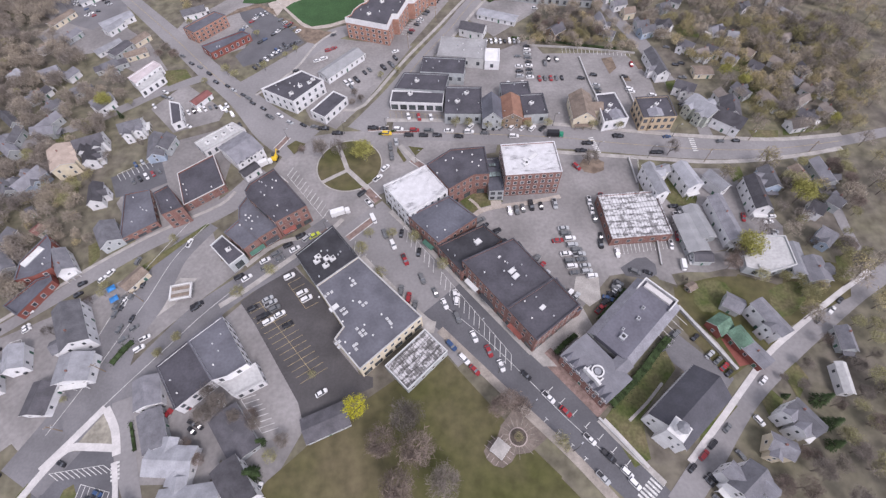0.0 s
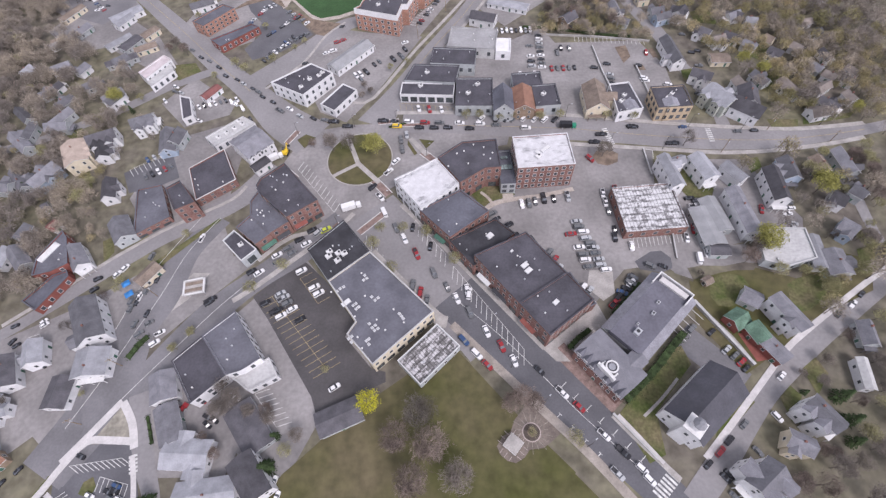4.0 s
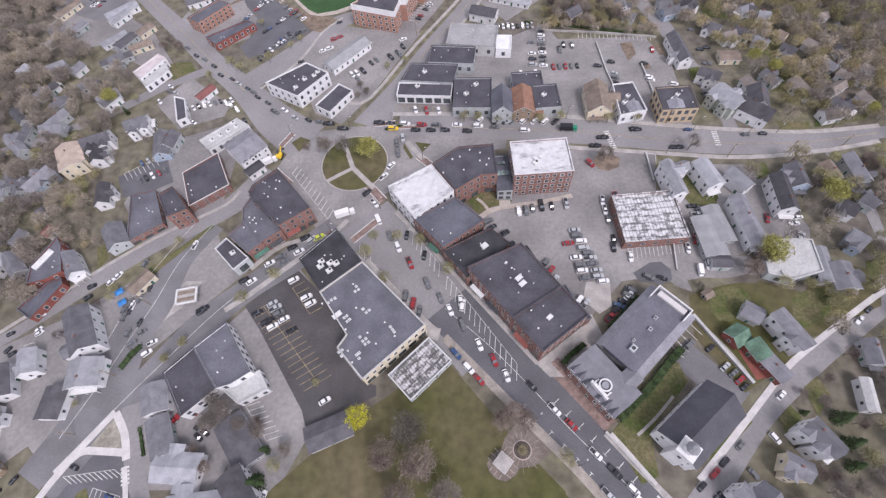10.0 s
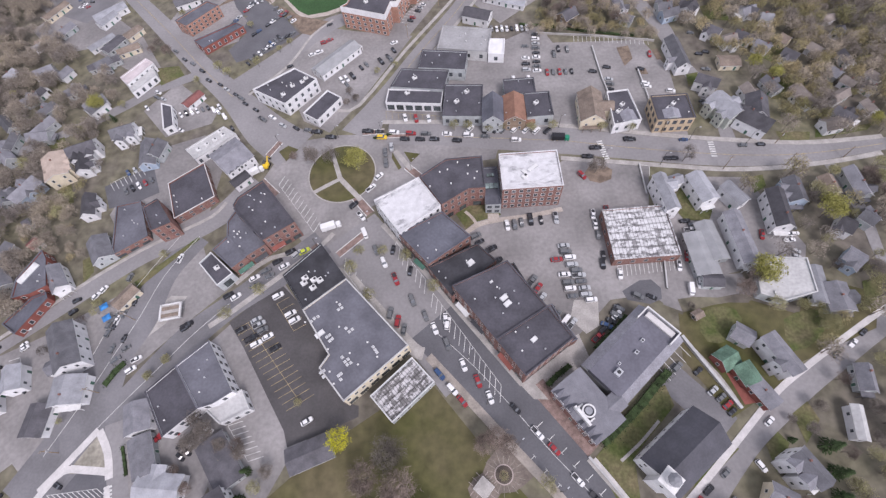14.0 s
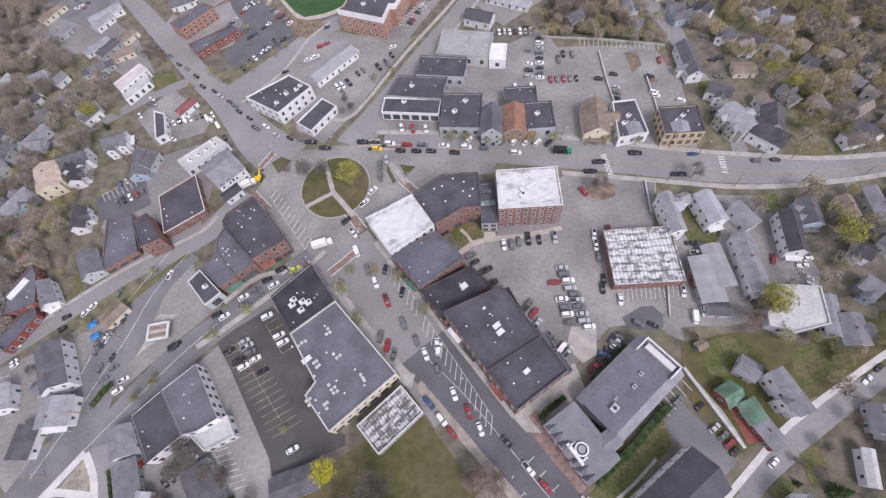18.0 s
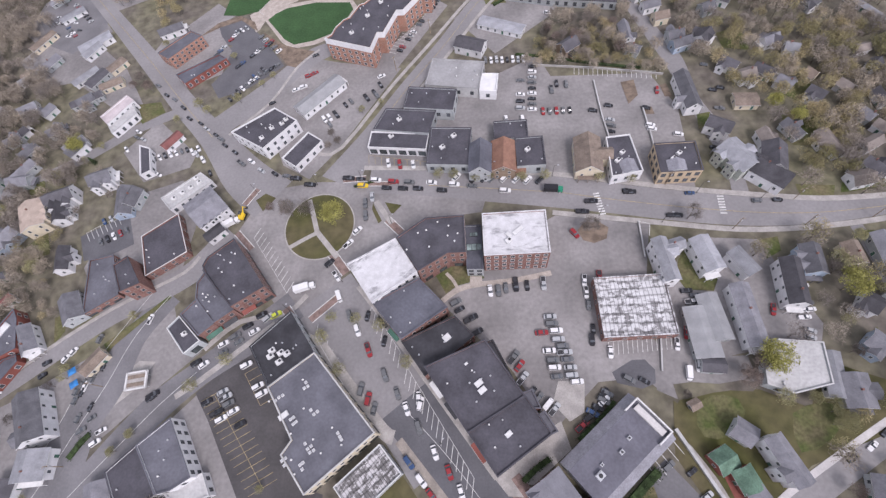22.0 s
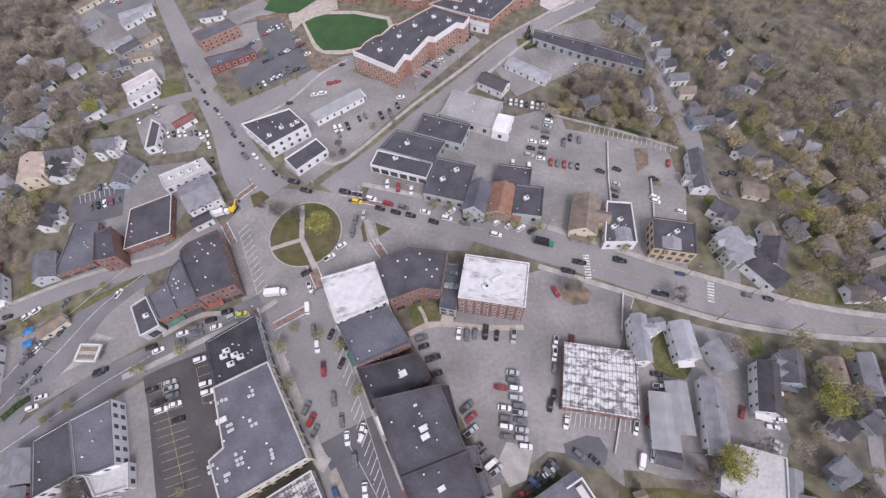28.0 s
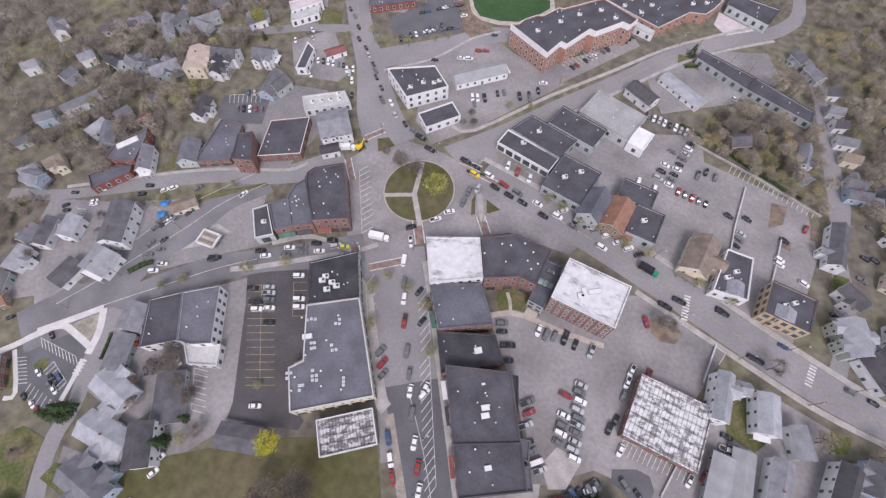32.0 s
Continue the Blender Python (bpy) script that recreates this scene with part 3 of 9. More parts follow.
def block(*spec):
    """A flat-roofed building: block(ring, height, style), or block(x, y, turn, length, width, height, style)."""
    if len(spec) > 4:
        x, y, turn, l, w, h, style = spec
        c, s = math.cos(radians(turn)), math.sin(radians(turn))
        ring = [(x + c * u - s * v, y + s * u + c * v) for u, v in ((-l / 2, -w / 2), (l / 2, -w / 2), (l / 2, w / 2), (-l / 2, w / 2))]
    else:
        ring, h, style = spec
    wall, roof, storeys, frame_mat, wide, gap, shop, label = STYLES[style]
    ring = anticlockwise(list(ring))
    FOOTPRINTS.append(ring)
    cx, cy = sum(p[0] for p in ring) / len(ring), sum(p[1] for p in ring) / len(ring)
    turn = math.atan2(ring[1][1] - ring[0][1], ring[1][0] - ring[0][0])
    t = thing("commercial_building", label, "building", pose(cx, cy, 0, 0, 0, math.degrees(turn)))
    inv = t.matrix_world.inverted()
    loc = [tuple((inv @ Vector((x, y, 0))).xy) for x, y in ring]
    inner = inset(loc, 0.35)
    k = len(loc)
    s = Shape()
    top = h + 0.5
    for i in range(k):
        j = (i + 1) % k
        a, b, c, d = loc[i], loc[j], inner[j], inner[i]
        s.face([(*a, -0.3), (*b, -0.3), (*b, top), (*a, top)])
        s.face([(*a, top), (*b, top), (*c, top), (*d, top)])
        s.face([(*d, top), (*c, top), (*c, h - 0.3), (*d, h - 0.3)])
    part("wall", s, wall, t)
    part("roof", Shape().prism(inner, h - 0.25, h), roof, t)
    coping = Shape()
    white_edge = style in ("trim", "flat_gable", "brick_long", "dealer", "patchy", "dark_front", "small_corner", "theatre")
    out, inn = inset(loc, -0.06), inset(loc, 0.18 if white_edge else 0.37)
    for i in range(k):
        j = (i + 1) % k
        for za, ra, rb in ((top + 0.12, out, inn),):
            coping.face([(*ra[i], za), (*ra[j], za), (*rb[j], za), (*rb[i], za)])
        coping.face([(*out[i], top - 0.15), (*out[j], top - 0.15), (*out[j], top + 0.12), (*out[i], top + 0.12)])
        coping.face([(*inn[j], top - 0.1), (*inn[i], top - 0.1), (*inn[i], top + 0.12), (*inn[j], top + 0.12)])
    part("parapet_coping", coping, TRIM if white_edge else (PALE_ROOF if style in ("grey_roof", "arc") else roof), t)
    floor = h / storeys
    wide_roof = max(p[0] for p in loc) - min(p[0] for p in loc), max(p[1] for p in loc) - min(p[1] for p in loc)
    if min(wide_roof) > 9 and style not in ("white_block", "insurance", "snowy", "grey_roof", "brick_curve"):
        for _ in range(int(wide_roof[0] * wide_roof[1] / 60)):
            u, v = GENERATOR.uniform(-0.42, 0.42) * wide_roof[0], GENERATOR.uniform(-0.42, 0.42) * wide_roof[1]
            if inside(u, v, inset(loc, 1.2)):
                part("roof_vent", Shape().tube((u, v, h), (u, v, h + 0.55), 0.2, 0.2, 6).tube((u, v, h + 0.55), (u, v, h + 0.7), 0.34, 0.2, 6), GENERATOR.choice((TRIM, STEEL, STEEL, STEEL)), t)
    if style == "brick_long":
        band = Shape()
        rim = inset(loc, -0.05)
        for i in range(k):
            band.face([(*rim[i], h * 0.79), (*rim[(i + 1) % k], h * 0.79), (*rim[(i + 1) % k], h + 0.35), (*rim[i], h + 0.35)])
        part("upper_storey", band, WHITE, t, "white-boarded top storey")
    for i in range(k):
        a, b = loc[i], loc[(i + 1) % k]
        length = (Vector(b) - Vector(a)).length
        if length < 3.5:
            continue
        mid = t.matrix_world @ ((Vector((*a, 0)) + Vector((*b, 0))) / 2 + Vector((b[1] - a[1], a[0] - b[0], 0)).normalized() * 1.6)
        if turned_away(t, a, b) or any(inside(mid.x, mid.y, r) for r in FOOTPRINTS[:-1]):
            continue
        n = max(1, int((length - 1.0) / gap))
        for row in range(storeys):
            high = min(1.8, floor * 0.5)
            if row == 0 and shop:
                m = max(1, int(length / 4.2))
                for q in range(m):
                    part("shop_window", window_mesh(3.0, floor * 0.62, DARK_TRIM, SHOP_PANE), None, t, "", wall_pose(a, b, (q + 0.5) * length / m, floor * 0.45))
                continue
            for q in range(n):
                part("window", window_mesh(wide, high, frame_mat, PANE), None, t, "", wall_pose(a, b, (q + 0.5) * length / n, row * floor + floor * 0.52))
    return t, loc, h


# style: wall, roof, trim, label
HOUSES = {
    "white": (WHITE, SHINGLE, "white clapboard house with a dark shingle roof"),
    "white_grey": (WHITE, GREY_SHINGLE, "white clapboard house with a grey shingle roof"),
    "grey": (GREY_BOARD, GREY_SHINGLE, "grey clapboard house with a grey shingle roof"),
    "blue": (BLUE_BOARD, GREY_SHINGLE, "blue-grey clapboard house with a grey roof"),
    "cream": (CREAM, BROWN_SHINGLE, "cream clapboard house with a brown roof"),
    "brown": (CREAM, BROWN_SHINGLE, "tan shop building with a brown shingle roof"),
    "brown_house": (BROWN_BOARD, SHINGLE, "brown shingled house with a dark roof"),
    "victorian": (GREY_BOARD, BLUE_GREY_ROOF, "grey gabled town house with white trim"),
    "taupe": (WHITE, TAUPE_SHINGLE, "old house with a taupe-brown shingle roof"),
    "white_roof": (WHITE, PALE_ROOF, "long white house with a pale roof"),
    "tan_house": (CREAM, TAN_SHINGLE, "large tan house with a pinkish tan roof"),
    "sage": (SAGE_BOARD, PALE_SHINGLE, "sage-grey gabled town house with a pale roof"),
    "orange": (BROWN_BOARD, ORANGE_SHINGLE, "small building with a rust-coloured shingle roof"),
    "arched": (WHITE, METAL_ROOF, "long white shed with a ribbed metal roof"),
    "shed": (GREY_BOARD, METAL_ROOF, "long grey shed with a metal roof"),
    "church": (WHITE, CHURCH_SLATE, "white wooden church with a dark roof"),
    "hall": (BRICK, FRONT_ROOF, "large hall with a grey gable roof"),
    "cream_grey": (CREAM, GREY_SHINGLE, "cream clapboard house with a grey shingle roof"),
    "tool_shed": (BROWN_BOARD, BROWN_SHINGLE, "small brown wooden garden shed on a lawn"),
    "red_dark": (RED_BOARD, GREY_SHINGLE, "low red building with a grey shingle roof"),
    "green": (RED_BOARD, GREEN_SHINGLE, "red house with a green shingle roof"),
    "pale": (WHITE, PALE_SHINGLE, "white house with a pale shingle roof"),
    "dark_shed": (GREY_BOARD, SHINGLE, "low garage with a dark shingle roof"),
    "mill_house": (PINK_BRICK, GREY_ROOF, "old brick mill building with a grey roof"),
    "red_roof": (WHITE, RED_ROOF, "low building with a red roof"),
}


def house_wing(t, wall, roof, b, eave, rise, side, at, run, half, low):
    """A gabled wing on a house's long side: side -1 or 1, at metres along the ridge, run metres out."""
    up = min(rise * 0.9, half * rise / b) if low == eave else half * 0.6
    m = Matrix.Translation((at, side * b, 0)) @ Matrix.Rotation(side * math.pi / 2, 4, "Z")
    v = Shape().prism([(-0.3, -half), (run, -half), (run, half), (-0.3, half)], -0.3, low, bottom=False)
    v.face([(run, -half, low), (run, half, low), (run, 0, low + up)])
    wing = part("wing", v, wall, t, "", m)
    back = -b * up / rise if low == eave else -0.3
    v = Shape()
    for sy in (-1, 1):
        f = [(back, 0, low + up + 0.12), (run + 0.3, 0, low + up + 0.12), (run + 0.3, sy * (half + 0.3), low + 0.12 - 0.3 * up / half), (-0.2, sy * (half + 0.3), low + 0.12 - 0.3 * up / half)]
        v.face(f[::-1] if sy > 0 else f)
        v.face([(x, y, z - 0.18) for x, y, z in (f if sy > 0 else f[::-1])])
        v.face([f[1], f[2], (f[2][0], f[2][1], f[2][2] - 0.18), (f[1][0], f[1][1], f[1][2] - 0.18)], 1)
    part("wing_roof", v, (roof, TRIM), wing)
    for z in ([low * 0.3, low * 0.78] if low > 4.5 else [low * 0.6]):
        for u in ([0.5, 1.5] if half > 1.9 else [1.0]):
            part("window", window_mesh(0.8, 1.3, TRIM, PANE), None, wing, "", wall_pose((run, -half), (run, half), half * u, z))


def house(x, y, turn, length, wide, eave, rise, style, porch=True, chimney=True, wings=None):
    """A gabled house; its ridge runs along the given direction. wings: side, place along the ridge, run, half width."""
    wall, roof, label = HOUSES[style]
    t = thing("house", label, "house", pose(x, y, 0, 0, 0, turn))
    a, b = length / 2, wide / 2
    FOOTPRINTS.append([tuple((t.matrix_world @ Vector((u, v, 0))).xy) for u, v in ((-a, -b), (a, -b), (a, b), (-a, b))])
    s = Shape()
    s.prism([(-a, -b), (a, -b), (a, b), (-a, b)], -0.3, eave, bottom=False)
    for sx in (-1, 1):
        tri = [(sx * a, -b * sx, eave), (sx * a, b * sx, eave), (sx * a, 0, eave + rise)]
        s.face(tri)
    part("wall", s, wall, t)
    over, thick = 0.35, 0.22
    k = rise / b
    r = Shape()
    for sy in (-1, 1):
        lo, hi = (sy * (b + over), eave - over * k), (0, eave + rise)
        pts = []
        for px in (-a - over, a + over):
            pts += [(px, lo[0], lo[1] + 0.05), (px, hi[0], hi[1] + 0.05), (px, hi[0], hi[1] + 0.05 + thick), (px, lo[0], lo[1] + 0.05 + thick)]
        n = len(r.points)
        r.points += pts
        for f, slot in (((0, 1, 2, 3), 1), ((7, 6, 5, 4), 1), ((3, 2, 6, 7), 0), ((0, 4, 5, 1), 0), ((0, 3, 7, 4), 1)):
            r.faces.append(tuple(n + q for q in (f if sy > 0 else f[::-1])))
            r.slots.append(slot)
    part("roof", r, (roof, TRIM), t)
    if chimney and GENERATOR.random() < 0.45:
        cx = GENERATOR.uniform(-a * 0.5, a * 0.5)
        part("chimney", Shape().box(cx - 0.28, cx + 0.28, -0.25, 0.25, eave + rise * 0.5, eave + rise + 0.9), BRICK, t)
    storeys = max(1, int(eave / 2.8))
    floor = eave / storeys
    corners = [(-a, -b), (a, -b), (a, b), (-a, b)]
    for i in range(4):
        p, q = corners[i], corners[(i + 1) % 4]
        if turned_away(t, p, q):
            continue
        span = (Vector(q) - Vector(p)).length
        n = max(1, int(span / 3.6))
        for row in range(storeys):
            for c in range(n):
                if row == 0 and i == 0 and c == n // 2:
                    part("door", window_mesh(1.0, 2.0, TRIM, GREEN_TRIM), None, t, "", wall_pose(p, q, (c + 0.5) * span / n, 1.06))
                else:
                    part("window", window_mesh(0.9, 1.4, TRIM, PANE), None, t, "", wall_pose(p, q, (c + 0.5) * span / n, row * floor + floor * 0.55))
    if wings is None and chimney and length > 6 and wide > 4.5 and GENERATOR.random() < 0.6:
        side, at, run = GENERATOR.choice((-1, 1)), GENERATOR.uniform(-0.25, 0.25) * length, wide * 0.42
        house_wing(t, wall, roof, b, eave, rise, side, at, run, wide * GENERATOR.uniform(0.24, 0.34), eave * GENERATOR.choice((1.0, 1.0, 0.6)))
    for side, at, run, half in wings or ():
        house_wing(t, wall, roof, b, eave, rise, side, at, run, half, eave)
    if chimney and length > 7 and GENERATOR.random() < 0.4:
        sx = GENERATOR.choice((-1, 1))
        x0, x1 = sorted((sx * a, sx * (a + 1.8)))
        v = Shape().box(x0, x1, -b * 0.8, b * 0.8, 2.3, 2.5)
        for y in (-b * 0.75, 0, b * 0.75):
            v.box(sx * (a + 1.6) - 0.1, sx * (a + 1.6) + 0.1, y - 0.1, y + 0.1, -0.1, 2.3)
        part("porch", v, TRIM if wall is WHITE else roof, t, "open front porch on posts")
    for i in (1, 3):
        if rise > 2.2:
            p, q = corners[i], corners[(i + 1) % 4]
            part("window", window_mesh(0.8, 1.1, TRIM, PANE), None, t, "", wall_pose(p, q, wide / 2, eave + rise * 0.3))
    return t


# ---- pavements and marks ----
def sidewalk(line, wide, material=None):
    if wide < 0.5:
        return None
    s = Shape()
    strip(s, smooth(line, 3), wide / 2, -wide / 2, 0.0, 0.17 + level("pavement") * 0.2)
    return structure("pavement", s, material or CONCRETE, "pale concrete pavement with a kerb", "pavement")


def path(line, wide):
    s = Shape()
    strip(s, smooth(line, 3), wide / 2, -wide / 2, 0.0, 0.2 + level("path") * 0.2)
    return structure("footpath", s, CONCRETE, "pale concrete footpath across the green", "footpath")


def brick_walk(line, wide):
    z = 0.19
    s = Shape()
    strip(s, line, wide / 2 - 0.35, 0.35 - wide / 2, z)
    ob = structure("brick_crossing", s, PAVER, "red paved crossing with white edges", "crossing")
    e = Shape()
    for k in (1, -1):
        strip(e, line, k * wide / 2, k * (wide / 2 - 0.35), z)
    part("edge_line", e, LINE_WHITE, ob, "white painted edge")
    return ob


def crosswalk(line, wide):
    a, b = Vector(line[0]), Vector(line[-1])
    n = int((b - a).length / 1.1)
    ob = None
    for i in range(n):
        p, q = a.lerp(b, (i + 0.2) / n), a.lerp(b, (i + 0.75) / n)
        s = Shape()
        strip(s, [tuple(p), tuple(q)], wide / 2, -wide / 2, 0.17)
        if ob is None:
            ob = structure("crosswalk", s, LINE_WHITE, "white ladder crosswalk stripes", "crosswalk")
        else:
            part("stripe", s, LINE_WHITE, ob)
    return ob


def stalls(a, b, n, turn, length, colour):
    m, wide = (LINE_WHITE, 0.1) if colour == "white" else (LINE_YELLOW, 0.075)
    a, b = Vector(a), Vector(b)
    d = Vector((math.cos(radians(turn)), math.sin(radians(turn))))
    s = Shape()
    strip(s, [tuple(a), tuple(b)], 0.07, -0.07, 0.174 + level("mark") * 0.5)
    ob = structure("stall_marks", s, m, colour + " painted parking stall lines", "road marking")
    for i in range(n):
        p = a.lerp(b, i / max(1, n - 1))
        s = Shape()
        strip(s, [tuple(p), tuple(p + d * length)], wide, -wide, 0.17)
        part("stall_line", s, m, ob)
    return ob


def ticks(a, b, n, turn, length):
    """Short kerbside marks, each with a small bar at its end."""
    a, b = Vector(a), Vector(b)
    d = Vector((math.cos(radians(turn)), math.sin(radians(turn))))
    along = (b - a).normalized()
    ob = None
    for i in range(n):
        p = a.lerp(b, i / max(1, n - 1))
        s = Shape()
        strip(s, [tuple(p), tuple(p + d * length)], 0.11, -0.11, 0.17)
        strip(s, [tuple(p - along * 0.6), tuple(p + along * 0.6)], 0.08, -0.08, 0.174)
        if ob is None:
            ob = structure("stall_marks", s, LINE_WHITE, "white painted kerbside parking marks", "road marking")
        else:
            part("stall_mark", s, LINE_WHITE, ob)
    return ob


def lines(points, colour="white", wide=0.12, dashes=0):
    m = LINE_WHITE if colour == "white" else LINE_YELLOW
    s = Shape()
    line = smooth(points, 6)
    strip(s, line, wide / 2, -wide / 2, 0.17)
    return structure("lane_line", s, m, "worn " + colour + " painted lane line", "road marking")


# ---- vehicles ----
CARS = {}


def rounded(x0, x1, w, r):
    return [(x0 + r, -w), (x1 - r * 1.4, -w), (x1 - r * 0.4, -w * 0.86), (x1, -w * 0.55), (x1, w * 0.55), (x1 - r * 0.4, w * 0.86), (x1 - r * 1.4, w), (x0 + r, w), (x0 + r * 0.25, w * 0.88), (x0, w * 0.6), (x0, -w * 0.6), (x0 + r * 0.25, -w * 0.88)]


def wheels(t, xs, w, r):
    for x in xs:
        s = Shape()
        for side in (-1, 1):
            s.tube((x, side * (w - 0.2), r), (x, side * (w + 0.02), r), r, r, 12)
        s.slots = ([0] * 12 + [1, 1]) * 2
        s.box(x - 0.06, x + 0.06, 0.2 - w, w - 0.2, r - 0.06, r + 0.06)
        part("wheelset", s, (TYRE, RIM), t, "axle with its two tyres")


def cabin(t, paint, b0, b1, t0, t1, w, z0, z1):
    """Glass between the belt and the roof, and the painted roof on it."""
    low = [(b0, -w), (b1, -w), (b1, w), (b0, w)]
    k = 0.8
    high = [(t0, -w * k), (t1, -w * k), (t1, w * k), (t0, w * k)]
    s = Shape()
    s.points = [(x, y, z0) for x, y in low] + [(x, y, z1) for x, y in high]
    s.faces = [(0, 1, 5, 4), (1, 2, 6, 5), (2, 3, 7, 6), (3, 0, 4, 7), (4, 5, 6, 7)]
    s.slots = [0] * 5
    part("glass", s, PANE, t, "dark window glass")
    part("roof_panel", Shape().prism([(t0 - 0.06, -w * k - 0.03), (t1 + 0.04, -w * k - 0.03), (t1 + 0.04, w * k + 0.03), (t0 - 0.06, w * k + 0.03)], z1 - 0.02, z1 + 0.06, scale=0.93), paint, t)


def car_model(kind, colour):
    paint = PAINTS[colour]
    names = {"sedan": "saloon car", "suv": "sport utility car", "pickup": "pickup truck", "van": "panel van", "truck": "box truck"}
    t = thing("car" if kind in ("sedan", "suv") else names[kind].replace(" ", "_"), f"{colour} {names[kind]} standing on the asphalt", "car" if kind in ("sedan", "suv") else names[kind].split()[-1], group="vehicles in the town")
    if kind == "sedan":
        part("body", Shape().prism(rounded(-2.3, 2.3, 0.9, 0.5), 0.26, 0.88, scale=0.95), paint, t)
        cabin(t, paint, -1.75, 1.05, -1.15, 0.3, 0.82, 0.88, 1.42)
        wheels(t, (-1.4, 1.42), 0.88, 0.32)
    elif kind == "suv":
        part("body", Shape().prism(rounded(-2.3, 2.3, 0.93, 0.45), 0.32, 1.02, scale=0.96), paint, t)
        cabin(t, paint, -2.15, 1.05, -1.95, 0.45, 0.86, 1.02, 1.66)
        wheels(t, (-1.4, 1.42), 0.9, 0.36)
    elif kind == "pickup":
        part("body", Shape().prism(rounded(-2.75, 2.75, 0.97, 0.4), 0.4, 1.0, scale=0.97), paint, t)
        cabin(t, paint, -0.55, 1.45, -0.4, 0.85, 0.88, 1.0, 1.75)
        part("load_bed", Shape().box(-2.55, -0.65, -0.75, 0.75, 0.98, 1.02), DARK_TRIM, t, "dark open load bed")
        rim = Shape()
        for side in (-1, 1):
            rim.box(-2.6, -0.6, side * 0.84 - 0.06, side * 0.84 + 0.06, 1.0, 1.22)
        rim.box(-2.66, -2.55, -0.84, 0.84, 1.0, 1.2)
        part("bed_rim", rim, paint, t)
        wheels(t, (-1.7, 1.75), 0.94, 0.39)
    elif kind == "van":
        part("body", Shape().prism(rounded(-2.7, 2.1, 0.98, 0.25), 0.35, 2.1, scale=0.95), paint, t)
        part("bonnet", Shape().prism(rounded(1.8, 2.75, 0.95, 0.35), 0.35, 1.15, scale=0.94), paint, t)
        part("windscreen", Shape().box(2.0, 2.12, -0.8, 0.8, 1.2, 1.85), PANE, t, "dark windscreen")
        wheels(t, (-1.6, 1.7), 0.95, 0.36)
    else:
        part("box_body", Shape().box(-4.0, 1.7, -1.2, 1.2, 0.95, 3.3), PAINTS["white"] if colour != "green" else PAINTS["black"], t, "tall cargo box")
        part("cab", Shape().prism(rounded(1.85, 3.9, 1.1, 0.3), 0.5, 2.3, scale=0.93), paint, t)
        part("windscreen", Shape().box(3.72, 3.86, -0.85, 0.85, 1.5, 2.1), PANE, t, "dark windscreen")
        part("chassis", Shape().box(-3.9, 3.6, -0.5, 0.5, 0.5, 0.95), DARK_TRIM, t)
        wheels(t, (-2.6, 2.7), 1.1, 0.48)
    return t


FAR_CARS, FAR_PAINTS = Shape(), list(PAINTS) + ["glass", "tyre"]


def far_car(m, kind, colour):
    """A car far from the camera's way, added to one joined mesh: body, glazed cabin, roof, wheels."""
    s = Shape()
    paint, pane, tyre = FAR_PAINTS.index(colour), FAR_PAINTS.index("glass"), FAR_PAINTS.index("tyre")
    long, tall = {"sedan": (2.3, 1.42), "suv": (2.3, 1.68), "pickup": (2.7, 1.75), "van": (2.6, 2.1), "truck": (3.6, 2.9)}[kind]
    x0, x1 = (-0.4, 1.3) if kind == "pickup" else (-long * 0.85, long * 0.45)
    s.prism(rounded(-long, long, 0.92, 0.45), 0.3, 0.95, paint, scale=0.95)
    s.box(x0, x1, -0.84, 0.84, 0.95, tall, pane, scale=0.8)
    s.box(x0 * 0.8 + x1 * 0.2, x0 * 0.2 + x1 * 0.8, -0.66, 0.66, tall, tall + 0.05, paint)
    for x in (-long * 0.6, long * 0.6):
        s.tube((x, -0.93, 0.33), (x, 0.93, 0.33), 0.33, 0.33, 8, tyre)
    n = len(FAR_CARS.points)
    FAR_CARS.points += [tuple(m @ Vector(p)) for p in s.points]
    FAR_CARS.faces += [tuple(n + i for i in f) for f in s.faces]
    FAR_CARS.slots += s.slots


def car(x, y, turn, kind, colour, size=1.0):
    key = (kind, colour)
    here = Matrix.LocRotScale((x, y, 0.03), Euler((0, 0, radians(turn))), (size, size, size))
    if size < 0.81:
        return far_car(here, kind, colour)
    if key in CARS:
        return copy_thing(CARS[key], here)
    CARS[key] = car_model(kind, colour)
    CARS[key].matrix_world = here
    return CARS[key]


# ---- trees ----
TREES = {}
LEAFING = random.Random(11)


def limbs(s, rng, a, way, length, radius, depth, ends):
    b = a + way * length
    s.tube(a, b, radius, radius * 0.6, 5 if depth > 1 else 4)
    if depth == 0:
        ends.append(b)
        return
    for _ in range(3 if depth > 1 else 3):
        turn = Vector((rng.uniform(-1, 1), rng.uniform(-1, 1), rng.uniform(-0.1, 0.7)))
        limbs(s, rng, a.lerp(b, rng.uniform(0.6, 1.0)), (way + turn * 0.9).normalized(), length * rng.uniform(0.6, 0.8), radius * 0.55, depth - 1, ends)
    ends.append(b)


